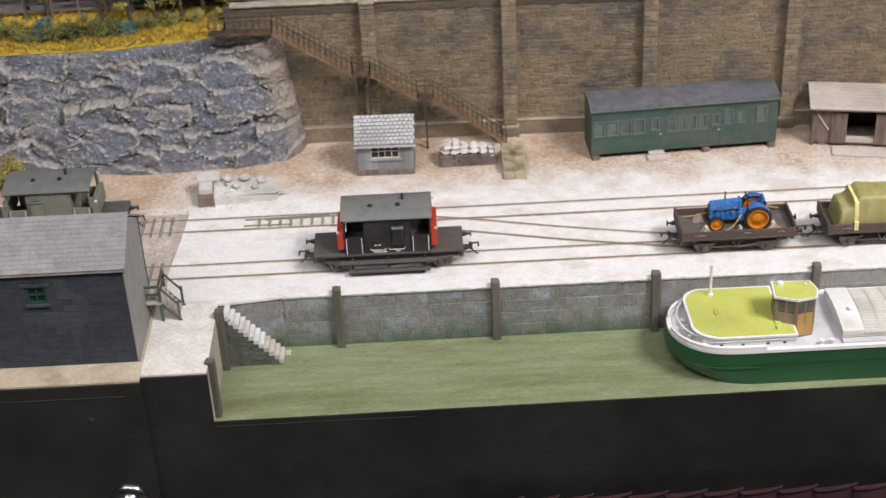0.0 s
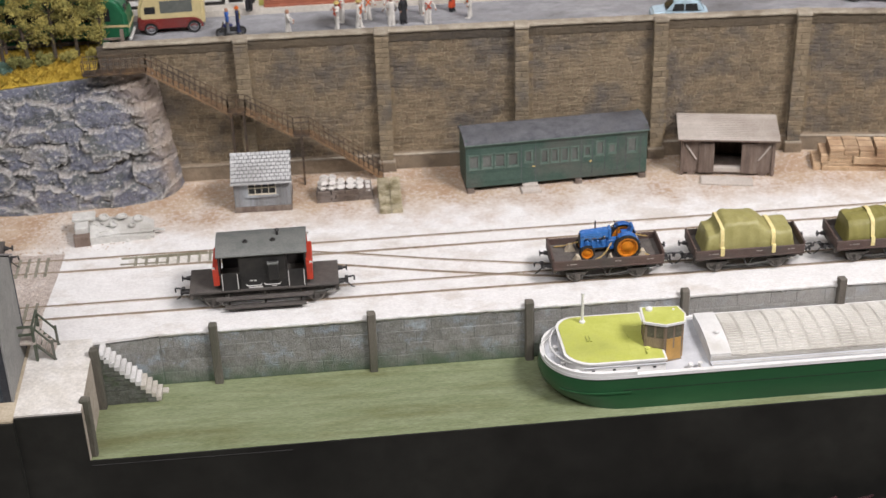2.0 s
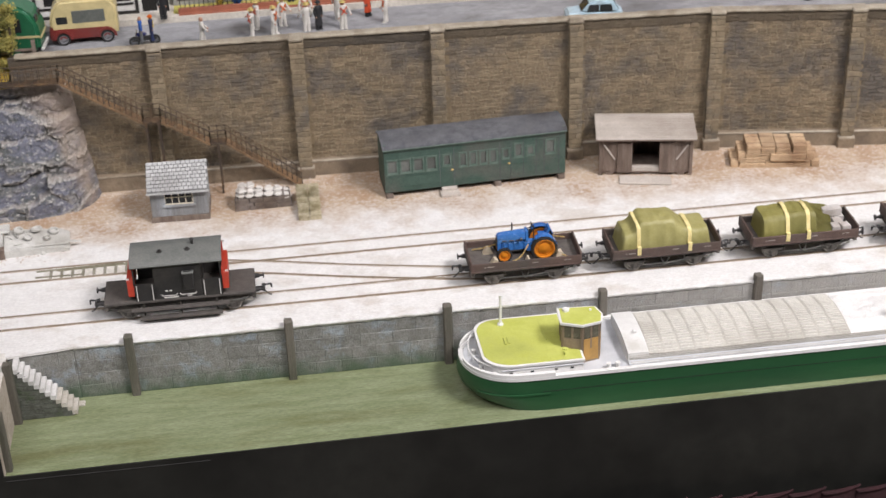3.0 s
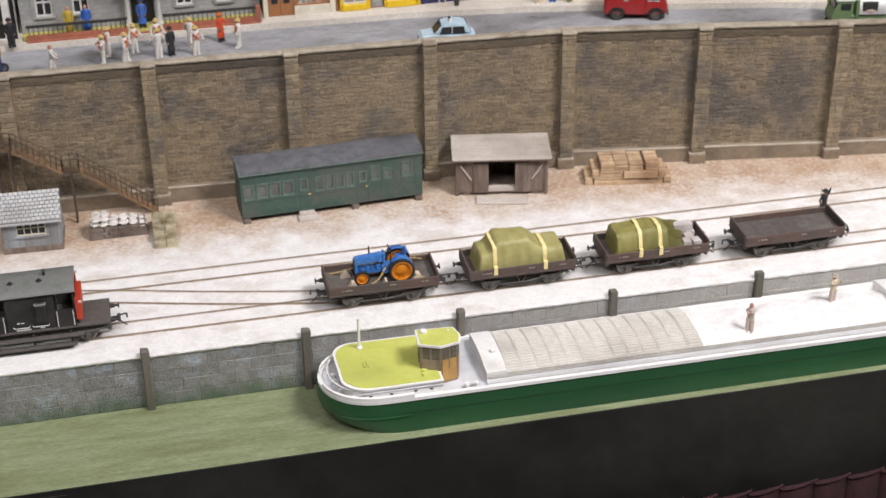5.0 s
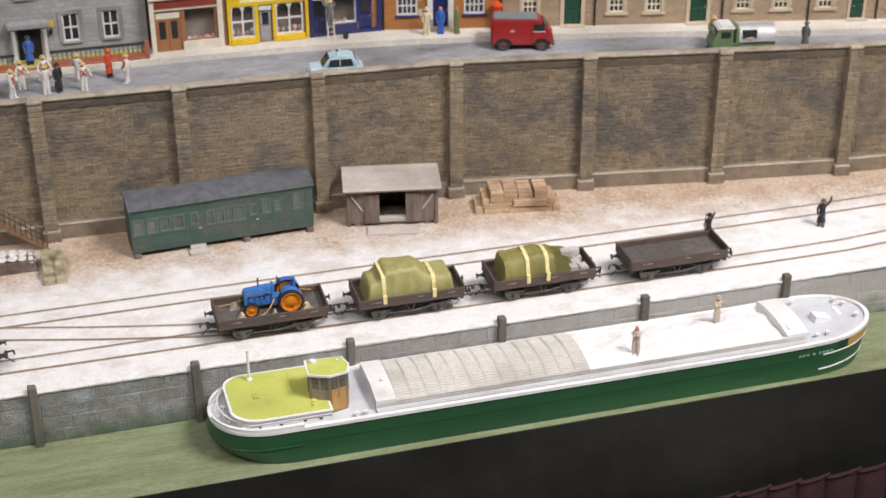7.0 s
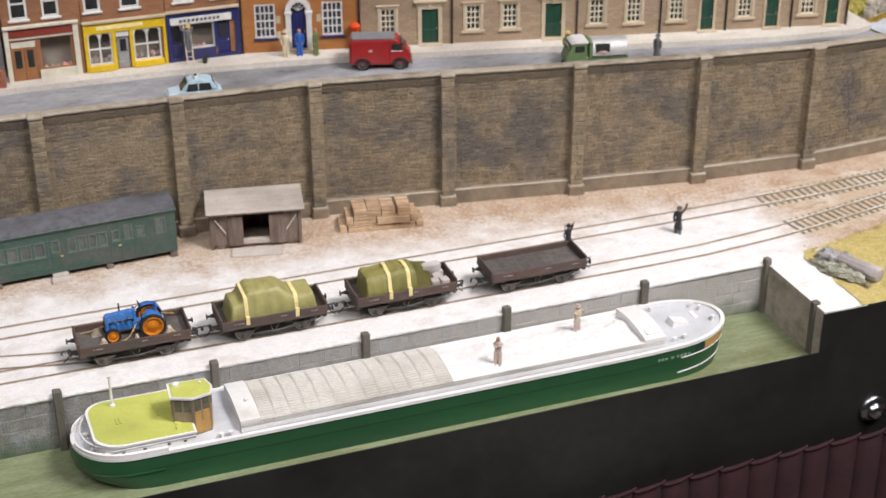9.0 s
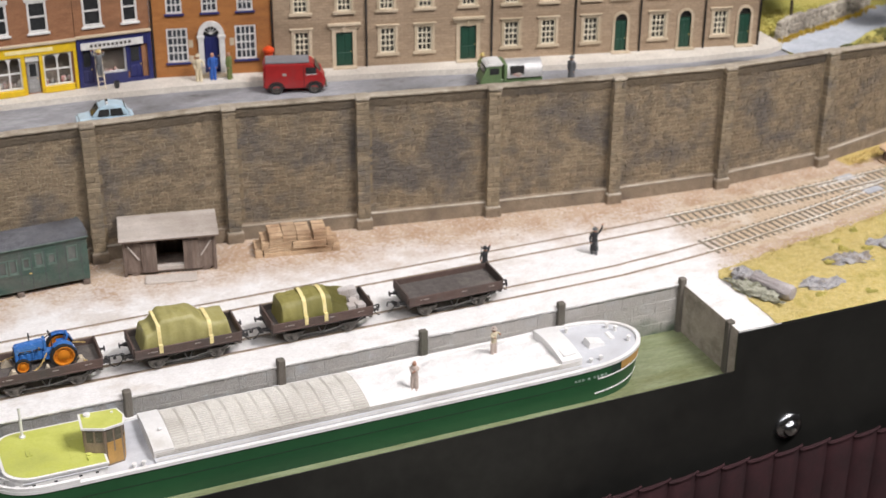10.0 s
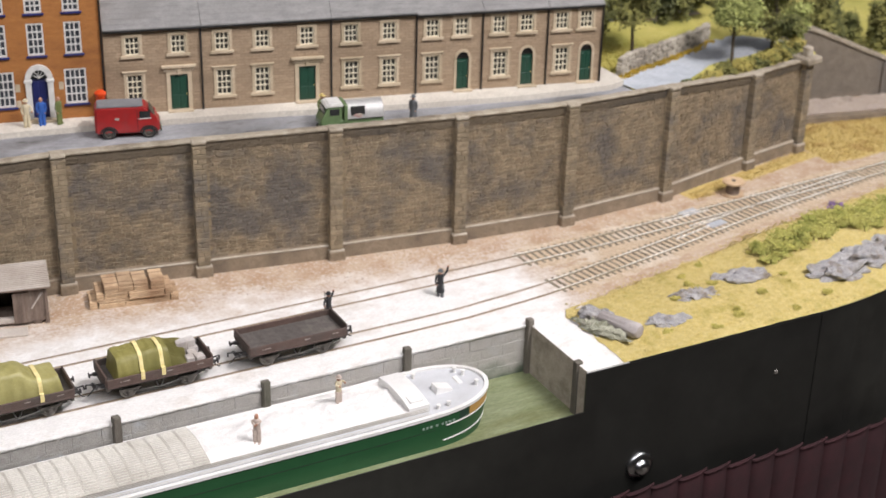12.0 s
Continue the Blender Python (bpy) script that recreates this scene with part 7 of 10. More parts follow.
def house_shell(h, w, high, depth, wall_mat, holes, roof_high, hip=0.0, roof_mat=None, over=0.2):
    """Front wall with openings, side and back walls, slate roof; local x along the front, y into the house."""
    bm = bmesh.new()
    wall_holes(bm, 0, w, 0, high, holes, 0.3, 0)
    front = part("wall", bm, wall_mat, h)
    part("wall", boxes((0, w, depth - 0.3, depth, 0, high)), wall_mat, h)
    for x in (0.0, w - 0.3):
        bm = bmesh.new()
        prism(bm, [(0.3, 0), (depth - 0.3, 0), (depth - 0.3, high), (depth / 2, high + roof_high - 0.15), (0.3, high)], x, x + 0.3, "x")
        part("wall", bm, wall_mat, h)
    bm = bmesh.new()
    m = depth / 2
    prism(bm, [(-over, high - 0.05), (m, high + roof_high), (depth + over, high - 0.05), (depth + over, high - 0.18), (m, high + roof_high - 0.14), (-over, high - 0.18)], 0.0, w, "x")
    roof = part("roof", bm, roof_mat or M["slate"], h)
    ang = math.atan2(roof_high + 0.05, m + over)
    slope = math.hypot(roof_high + 0.05, m + over)
    rows = 9
    for r in range(rows):
        part("slate_course", boxes((0.01, w - 0.01, 0, slope / rows + 0.05, 0, 0.035)), roof_mat or M["slate"], roof,
             m=at(0, -over + r * slope / rows * math.cos(ang), high - 0.04 + r * slope / rows * math.sin(ang), math.degrees(ang) - 1.5))
    part("gutter", boxes((0.0, w, -over - 0.1, -over + 0.06, high - 0.24, high - 0.1)), M["pipe"], roof)
    return front, roof


def surround(h, x0, x1, z0, z1, t=0.2, mat=None, sill=True, cap=True):
    mat = mat or M["dressing"]
    bm = bmesh.new()
    box(bm, x0 - t, x0, -0.07, 0.1, z0, z1)
    box(bm, x1, x1 + t, -0.07, 0.1, z0, z1)
    box(bm, x0 - t, x1 + t, -0.07, 0.1, z1, z1 + t)
    part("surround", bm, mat, h)
    if cap:
        part("drip_mould", boxes((x0 - t - 0.12, x1 + t + 0.12, -0.16, 0.1, z1 + t, z1 + t + 0.1)), mat, h)
    if sill:
        part("sill", boxes((x0 - t - 0.12, x1 + t + 0.12, -0.18, 0.12, z0 - 0.2, z0 - 0.003)), mat, h)


def panel_door(h, x0, x1, z0, z1, mat):
    d = part("door", boxes((x0, x1, 0.1, 0.2, z0, z1)), mat, h)
    w = (x1 - x0)
    for a, b in ((0.1, 0.45), (0.55, 0.9)):
        for c, e in ((0.08, 0.4), (0.47, 0.93)):
            part("panel", boxes((x0 + w * a, x0 + w * b, 0.07, 0.12, z0 + (z1 - z0) * c, z0 + (z1 - z0) * e), bevel=0.02), mat, d)
    part("knob", boxes((x1 - 0.16, x1 - 0.09, 0.02, 0.08, z0 + (z1 - z0) * 0.42, z0 + (z1 - z0) * 0.45)), M["chain"], d)
    return d


ROW = -12.37
RC, RS = math.cos(radians(ROW)), math.sin(radians(ROW))


def row_place(s):
    return 59.8 + s * RC, 26.9 + s * RS


def cottage(s0, s1, ups, lows, doors, grand, high, label):
    x, y = row_place(s0)
    h = thing("cottage", x, y, PAVE, ROW, label, "house", "terraced cottages")
    w = s1 - s0
    holes = []
    for c in ups:
        holes.append((c - s0 - 0.56, c - s0 + 0.56, 4.72, 6.2))
    for c in lows:
        holes.append((c - s0 - 0.6, c - s0 + 0.6, 1.05, 3.15))
    for c in doors:
        half = 0.68 if grand else 0.52
        holes.append((c - s0 - half, c - s0 + half, 0.0, 3.0 if grand else 3.35))
    house_shell(h, w, high, 6.5, M["cottage"], holes, 2.7)
    for a, b, z0, z1 in holes:
        if z0 > 0:
            window(h, a, b, z0, z1, 3, 4 if z1 - z0 > 1.7 else 3, M["sash"], 0, 0.085, 0.1, None, M["pane_mid"], 0.1)
            surround(h, a, b, z0, z1, 0.22, cap=z0 < 4)
        else:
            top = 3.0 if grand else 2.75
            panel_door(h, a, b, 0.06, top - (0 if grand else 0.06), M["door_green"])
            part("door_step", boxes((a - 0.3, b + 0.3, -0.5, 0.1, 0, 0.12), bevel=0.02), M["dressing"], h)
            if grand:
                surround(h, a, b, 0.12, top, 0.3, sill=False, cap=False)
                part("entablature", boxes((a - 0.5, b + 0.5, -0.14, 0.1, top + 0.3, top + 0.55)), M["dressing"], h)
                part("cornice", boxes((a - 0.65, b + 0.65, -0.3, 0.1, top + 0.55, top + 0.78), bevel=0.04), M["dressing"], h)
                part("keystone", boxes(((a + b) / 2 - 0.12, (a + b) / 2 + 0.12, -0.2, 0.1, top + 0.02, top + 0.55)), M["dressing"], h)
            else:
                # arched fanlight
                bm = bmesh.new()
                r = (b - a) / 2
                c = (a + b) / 2
                fan = [(c + r * math.cos(radians(q)), 2.75 + 0.58 * math.sin(radians(q))) for q in range(0, 181, 20)]
                prism(bm, fan, 0.12, 0.18)
                part("fanlight", bm, M["pipe"], h)
                bm = bmesh.new()
                outer = [(c + (r + 0.2) * math.cos(radians(q)), 2.75 + 0.8 * math.sin(radians(q))) for q in range(0, 181, 20)]
                inner = [(c + r * math.cos(radians(q)), 2.75 + 0.58 * math.sin(radians(q))) for q in range(180, -1, -20)]
                prism(bm, outer + inner, -0.08, 0.15)
                part("arch", bm, M["dressing"], h)
                part("jamb", boxes((a - 0.2, a, -0.07, 0.1, 0.1, 2.75)), M["dressing"], h)
                part("jamb", boxes((b, b + 0.2, -0.07, 0.1, 0.1, 2.75)), M["dressing"], h)
    bm = bmesh.new()
    rod(bm, (w - 0.06, -0.12, 0.0), (w - 0.06, -0.12, high - 0.2), 0.08, 8)
    part("drainpipe", bm, M["pipe"], h)
    # chimney at the party wall
    ch = part("chimney", boxes((w - 1.2, w - 0.1, 2.6, 3.9, high + 1.6, high + 4.2), bevel=0.04), M["cottage"], h)
    for k in range(2):
        bm = bmesh.new()
        turned(bm, (w - 0.9 + k * 0.5, 3.25, high + 4.2), [(0.18, 0), (0.14, 0.6), (0.18, 0.65)], 10)
        part("chimney_pot", bm, M["orange_brick"], ch)
    return h


LB = "brown stone terraced cottage with green door and slate roof"
cottage(-0.35, 7.1, [1.8, 5.3], [1.85], [5.26], True, 6.9, LB)
cottage(7.12, 17.4, [8.7, 11.85, 15.4], [8.78, 11.8], [15.4], True, 6.9, LB)
cottage(17.42, 24.4, [18.95, 22.1], [19.0, 22.1], [], True, 6.9, "brown stone terraced cottage with cream window surrounds")
cottage(24.42, 29.98, [25.7, 28.15], [25.7], [28.3], False, 6.75, LB)
cottage(30.0, 35.58, [31.35, 33.7], [31.5], [33.85], False, 6.75, LB)
cottage(35.6, 40.4, [36.75, 38.9], [36.9], [39.05], False, 6.75, LB)


def townhouse():
    s0, s1 = -9.95, -0.38
    x, y = row_place(s0)
    h = thing("townhouse", x, y, PAVE, ROW, "tall orange-brick townhouse with navy door and white arch", "house")
    w = s1 - s0
    holes = []
    for c in (-8.05, -5.3, -2.55):
        holes.append((c - s0 - 0.62, c - s0 + 0.62, 5.2, 7.7))
        holes.append((c - s0 - 0.62, c - s0 + 0.62, 8.5, 10.4))
    for c in (-7.95, -2.6):
        holes.append((c - s0 - 0.82, c - s0 + 0.82, 1.2, 4.0))
    door = (-5.3 - s0 - 0.62, -5.3 - s0 + 0.62, 0.0, 3.4)
    house_shell(h, w, 11.6, 6.5, M["orange_brick"], holes + [door], 2.6)
    for a, b, z0, z1 in holes:
        window(h, a, b, z0, z1, 4 if z0 < 2 else 3, 4, M["sash_white"], 0, 0.1, 0.13, M["navy"], M["pane_blue"], 0.08)
    a, b, z0, z1 = door
    panel_door(h, a, b, 0.2, 3.35, M["door_navy"])
    c, r = (a + b) / 2, (b - a) / 2
    bm = bmesh.new()
    prism(bm, [(c + (r + 0.42) * math.cos(radians(q)), 3.35 + 1.15 * math.sin(radians(q))) for q in range(0, 181, 12)] + [(c + r * math.cos(radians(q)), 3.35 + 0.75 * math.sin(radians(q))) for q in range(180, -1, -12)], -0.22, 0.0)
    part("arch", bm, M["sash_white"], h, "white moulded arch")
    bm = bmesh.new()
    prism(bm, [(c + r * math.cos(radians(q)), 3.38 + 0.73 * math.sin(radians(q))) for q in range(0, 181, 12)], -0.06, -0.01)
    fan = part("fanlight", bm, M["glass_dark"], h)
    for q in (30, 60, 90, 120, 150):
        bm = bmesh.new()
        rod(bm, (c, -0.08, 3.4), (c + r * math.cos(radians(q)), -0.08, 3.4 + 0.72 * math.sin(radians(q))), 0.03, 4)
        part("glazing_bar", bm, M["sash_white"], fan)
    for s in (-1, 1):
        px = c + s * (r + 0.2)
        part("pilaster", boxes((px - 0.22, px + 0.22, -0.22, 0.0, 0.0, 3.3), bevel=0.03), M["sash_white"], h)
        part("capital", boxes((px - 0.3, px + 0.3, -0.28, 0.0, 3.1, 3.35), bevel=0.03), M["sash_white"], h)
    for zz, px in ((2.7, a - 1.0), (2.7, b + 1.0), (1.4, a - 1.0)):
        part("plaque", boxes((px - 0.18, px + 0.18, -0.05, 0.0, zz - 0.3, zz + 0.3)), M["dressing"], h)
    part("front_step", boxes((a - 0.6, b + 0.6, -0.7, 0.0, 0, 0.22), bevel=0.03), M["dressing"], h)
    for x_ in (0.12, w - 0.1):
        bm = bmesh.new()
        rod(bm, (x_, -0.12, 0), (x_, -0.12, 11.4), 0.08, 8)
        part("drainpipe", bm, M["pipe"], h)


townhouse()
SHOP_Y = 29.05


def shop_base(name, x0, x1, label, wall_mat, ups, holes, high=10.6):
    h = thing(name, x0, SHOP_Y, PAVE, 0, label, "shop", "shops")
    w = x1 - x0
    wins = [(a - x0, b - x0, 4.85, 7.3) for a, b in ups]
    house_shell(h, w, high, 6.5, wall_mat, wins + [(a - x0, b - x0, c, d) for a, b, c, d in holes], 2.6)
    for a, b, c, d in wins:
        window(h, a, b, c, d, 1, 2, M["sash_white"], 0, 0.13, 0.16, M["sash_white"], None, 0.06)
        part("lintel", boxes((a - 0.15, b + 0.15, -0.06, 0.1, d, d + 0.32)), M["sash_white"], h)
    return h


def shopfront(h, mat, *rows):
    """Pilasters, fascia and stall risers, each a part of its own under the first."""
    base = part("shopfront", boxes(rows[0]), mat, h)
    for r in rows[1:]:
        part("front_panel", boxes(r), mat, base)
    return base


def goods(h, x0, x1, z0, seed):
    rnd = random.Random(seed)
    part("display_back", boxes((x0 - 0.3, x1 + 0.3, 1.0, 1.06, 0.3, 3.4)), M["shop_dim"], h)
    for k in range(5):
        x = x0 + (x1 - x0) * (k + 0.5) / 5
        r = rnd.uniform(0.14, 0.24)
        bm = bmesh.new()
        ball(bm, (x, 0.55, z0 + r), r, r, r * rnd.uniform(1, 1.8), 0.3, 8, 6, k)
        part("display_item", bm, M["goods"], h)


# navy-fronted shop
h = shop_base("navy_shop", 44.25, 50.05, "brick shop with navy front and white sign", M["red_brick"], ((44.95, 46.4), (47.95, 49.15)), [(45.65, 48.0, 0.9, 3.0), (48.2, 49.25, 0.05, 3.0), (44.55, 45.4, 0.05, 3.0)])
x0 = 44.25
fr = shopfront(h, M["navy"], (0.0, 0.3, -0.18, 0.0, 0, 4.0), (5.45, 5.78, -0.18, 0.0, 0, 4.0), (0.3, 5.45, -0.14, 0.0, 3.0, 4.0), (0.3, 5.45, -0.12, 0.0, 0, 0.3), (1.15, 3.8, -0.13, 0.0, 0.3, 0.9), (1.15, 1.4, -0.13, 0.0, 0.9, 3.0), (3.75, 3.95, -0.13, 0.0, 0.9, 3.0))
part("cornice", boxes((-0.05, 5.82, -0.34, 0.0, 4.0, 4.18), bevel=0.03), M["dressing"], fr)
sign = part("sign_board", boxes((0.3, 5.15, -0.22, -0.14, 3.05, 3.6)), M["sash_white"], fr)
for k in range(10):
    part("sign_bar", boxes((1.0 + k * 0.33, 1.22 + k * 0.33, -0.235, -0.22, 3.22, 3.44)), M["frame"], sign)
window(h, 45.65 - x0, 48.0 - x0, 0.9, 3.0, 1, 1, M["sash_white"], 0, 0.1, 0.12, None, M["glass"], 0.06)
goods(h, 1.6, 3.5, 0.6, 1)
panel_door(h, 48.2 - x0, 49.25 - x0, 0.05, 3.0, M["navy"])
part("door_glass", boxes((48.4 - x0, 49.05 - x0, 0.04, 0.07, 1.6, 2.8)), M["glass_dark"], h)
panel_door(h, 44.55 - x0, 45.4 - x0, 0.05, 3.0, M["navy"])
part("door_glass", boxes((44.7 - x0, 45.25 - x0, 0.04, 0.07, 1.6, 2.8)), M["glass_dark"], h)
# yellow shop with two arched bays
x0 = 37.85
h = shop_base("yellow_shop", x0, 44.2, "brick shop with bright yellow front and arched windows", M["red_brick"], ((38.1, 39.35), (40.85, 42.3)), [(38.1, 39.95, 0.5, 3.1), (41.6, 43.75, 0.5, 3.1), (40.3, 41.3, 0.05, 3.0)])
fr = shopfront(h, M["yellow"], (0.0, 0.25, -0.2, 0.0, 0, 3.9), (6.1, 6.33, -0.2, 0.0, 0, 3.9), (0.25, 6.1, -0.16, 0.0, 3.1, 3.9), (0.2, 2.15, -0.35, 0.0, 0.05, 0.5), (3.7, 6.0, -0.35, 0.0, 0.05, 0.5), (2.1, 2.4, -0.15, 0.0, 0.0, 3.1), (3.5, 3.75, -0.15, 0.0, 0.0, 3.1))
part("cornice", boxes((-0.05, 6.38, -0.32, 0.0, 3.9, 4.1), bevel=0.03), M["dressing"], fr)
part("name_strip", boxes((1.0, 4.6, -0.19, -0.16, 3.35, 3.65)), M["strap"], fr)
for a, b in ((38.1 - x0, 39.95 - x0), (41.6 - x0, 43.75 - x0)):
    window(h, a, b, 0.5, 3.1, 2, 2, M["sash_white"], 0, 0.12, 0.12, None, M["glass"], 0.02)
    for k in range(2):
        c = a + (b - a) * (k + 0.5) / 2
        r = (b - a) / 4 - 0.06
        bm = bmesh.new()
        pts = [(c + r * math.cos(radians(q)), 2.55 + 0.5 * math.sin(radians(q))) for q in range(0, 181, 20)]
        prism(bm, [(c + r + 0.06, 2.55), (c + r + 0.06, 3.12), (c - r - 0.06, 3.12), (c - r - 0.06, 2.55)] + pts[::-1], -0.06, 0.02)
        part("arch_head", bm, M["sash_white"], h)
    goods(h, a, b, 0.5, 5 + int(a))
d = panel_door(h, 40.35 - x0, 41.25 - x0, 0.05, 2.6, M["bank_stone"])
part("door_glass", boxes((40.55 - x0, 41.05 - x0, 0.03, 0.07, 1.4, 2.4)), M["glass_dark"], d)
part("transom", boxes((40.3 - x0, 41.3 - x0, -0.04, 0.1, 2.62, 3.1)), M["sash_white"], h)
# cream shop with timber door
x0 = 31.95
h = shop_base("cream_shop", x0, 37.8, "brick shop with cream pilasters and brown door", M["red_brick"], ((32.6, 33.9), (35.0, 36.25)), [(34.45, 37.0, 0.7, 3.3), (32.4, 34.2, 0.05, 3.1)])
fr = shopfront(h, M["shop_cream"], (0.0, 0.35, -0.2, 0.0, 0, 4.3), (5.15, 5.55, -0.2, 0.0, 0, 4.3), (0.35, 5.15, -0.12, 0.0, 3.3, 3.5), (2.4, 5.15, -0.12, 0.0, 0, 0.7))
part("cornice", boxes((-0.05, 5.6, -0.36, 0.0, 4.2, 4.42), bevel=0.03), M["shop_cream"], fr)
part("sign_board", boxes((0.35, 5.15, -0.18, -0.02, 3.5, 4.2)), M["red_sign"], fr)
window(h, 34.45 - x0, 37.0 - x0, 0.7, 3.3, 1, 1, M["shop_wood"], 0, 0.1, 0.14, None, M["glass"], 0.06)
goods(h, 2.7, 5.0, 0.45, 9)
d = part("door", boxes((0.45, 1.35, 0.05, 0.15, 0.05, 2.6), (1.38, 2.25, 0.05, 0.15, 0.05, 2.6)), M["shop_wood"], h)
part("door_glass", boxes((0.65, 1.15, 0.02, 0.05, 1.0, 2.4)), M["glass_dark"], d)
part("door_glass", boxes((1.58, 2.05, 0.02, 0.05, 1.0, 2.4)), M["glass_dark"], d)
part("transom", boxes((0.45, 2.25, 0.02, 0.15, 2.62, 3.1)), M["shop_cream"], h)
# grey stone bank behind a railed brick wall
x0 = 13.9
h = thing("stone_bank", x0, 30.1, PAVE, 0, "grey stone police house with white portico", "building")
wins = [(c - x0 - 0.62, c - x0 + 0.62, 1.2, 3.4) for c in (15.7, 18.4, 26.1, 29.1)] + [(c - x0 - 0.62, c - x0 + 0.62, 4.9, 7.0) for c in (15.7, 18.4, 23.0, 26.1, 29.1)]
door = (22.1 - x0, 23.8 - x0, 0.0, 2.7)
house_shell(h, 17.9, 8.6, 6.5, M["bank_stone"], wins + [door], 2.7)
for a, b, z0, z1 in wins:
    window(h, a, b, z0, z1, 2, 2, M["sash_white"], 0, 0.12, 0.13, M["store_gable"], None, 0.1)
    surround(h, a, b, z0, z1, 0.3, M["store_gable"], sill=False, cap=False)
part("door", boxes((*door[:2], 0.15, 0.25, 0, 2.7)), M["pipe"], h)
for px in (door[0] - 0.3, door[1] + 0.3):
    bm = bmesh.new()
    turned(bm, (px, -0.55, 0.0), [(0.26, 0), (0.26, 0.2), (0.19, 0.25), (0.17, 2.5), (0.25, 2.6), (0.25, 2.75)], 14)
    part("column", bm, M["sash_white"], h, smooth=40)
part("portico", boxes((door[0] - 0.7, door[1] + 0.7, -0.9, 0.0, 2.75, 3.2), bevel=0.05), M["bank_stone"], h)
part("notice", boxes((24.3 - x0, 24.85 - x0, -0.05, 0.0, 2.5, 3.0)), M["yellow"], h)
part("lamp", boxes((24.5 - x0, 24.7 - x0, -0.25, -0.05, 2.0, 2.4)), M["pipe"], h)
fw = tagged(new("wall_forecourt"), "low red-brick forecourt wall with dark railing", kind="structure")
part("brick_base", boxes((14.3, 21.7, 28.15, 28.45, ROAD - 0.1, PAVE + 0.45), (24.3, 31.6, 28.15, 28.45, ROAD - 0.1, PAVE + 0.45), (31.3, 31.65, 28.05, 28.5, ROAD - 0.1, PAVE + 1.3), (14.3, 31.6, 27.95, 28.15, ROAD - 0.1, PAVE + 0.12)), M["forecourt_brick"], fw)
for a, b in ((14.3, 21.7), (24.3, 31.3)):
    bm = bmesh.new()
    rod(bm, (a, 28.3, PAVE + 1.15), (b, 28.3, PAVE + 1.15), 0.12, 8)
    part("railing", bm, M["pipe"], fw)
    n = int((b - a) / 0.35)
    for k in range(n):
        part("railing_bar", boxes((-0.03, 0.03, -0.03, 0.03, 0, 0.7)), M["pipe"], fw, m=at(a + (k + 0.5) * (b - a) / n, 28.3, PAVE + 0.45))
structure("forecourt", boxes((13.9, 31.7, 28.45, 30.1, ROAD - 0.1, PAVE + 0.02)), M["field"], "ochre forecourt strip")
# black-and-white frontage further along
x0 = 1.0
h = thing("timbered_shop", x0, 29.2, PAVE, 0, "white shopfront with black timber framing", "shop", "shops")
ho = [(1.0, 2.2, 0.05, 3.0), (3.4, 6.0, 1.0, 3.0), (7.2, 9.8, 1.0, 3.0), (10.6, 11.7, 0.05, 3.0)]
house_shell(h, 12.6, 8.5, 6.5, M["sash_white"], ho, 2.7)
for a, b, c, d in (ho[1], ho[2]):
    window(h, a, b, c, d, 4, 2, M["pipe"], 0, 0.12, 0.16, None, None, 0.08)
for a, b, c, d in (ho[0], ho[3]):
    panel_door(h, a, b, c, d, M["pipe"])
for a, b, c, d in ((0.0, 12.6, 3.2, 3.5), (0.0, 0.3, 0, 8.4), (12.3, 12.6, 0, 8.4), (2.6, 2.85, 0, 3.2), (6.5, 6.75, 0, 3.2), (10.1, 10.35, 0, 3.2), (2.9, 10.1, 0.0, 0.25), (3.0, 10.0, 0.75, 0.9)):
    part("timber", boxes((a, b, -0.08, 0.0, c, d)), M["pipe"], h)
for px in (4.6, 8.4):
    bm = bmesh.new()
    turned(bm, (px, -0.1, 0.5), [(0.3, 0), (0.32, 0.06), (0.2, 0.06), (0.2, 0.0)], 14, "y")
    part("roundel", bm, M["pipe"], h)

# ---- street: vehicles ----
M["van_cream"] = paint("van_cream", (0.62, 0.52, 0.27), 0.35, coat=0.3)
M["van_maroon"] = paint("van_maroon", (0.19, 0.03, 0.025), 0.35, coat=0.3)
M["post_red"] = paint("mail_red", (0.33, 0.02, 0.02), 0.35, coat=0.3)
M["van_grey"] = paint("roof_grey", (0.2, 0.2, 0.21), 0.6)
M["cart_green"] = paint("cart_green", (0.13, 0.2, 0.09), 0.45, coat=0.2)
M["alloy"] = surf("dull_alloy", (0.36, 0.355, 0.35), (0.44, 0.435, 0.42), (0.3, 0.29, 0.28), size=0.6, rough=0.5, bump=0.05, metal=0.3, share=0.3)
M["pale_blue"] = paint("pale_blue", (0.46, 0.6, 0.68), 0.35, coat=0.3)
M["bus_green"] = paint("bus_green", (0.02, 0.13, 0.06), 0.35, coat=0.3)
M["box_red"] = paint("postbox_red", (0.6, 0.06, 0.01), 0.4)


def rounded(bm, outline, y0, y1, r=0.12, seg=2):
    prism(bm, outline, y0, y1)
    bmesh.ops.bevel(bm, geom=list(bm.edges), offset=r, segments=seg, affect="EDGES", clamp_overlap=True)


def road_wheel(v, x, y, r, rim):
    return wheel(v, x, y, r, r, 0.28, rim)


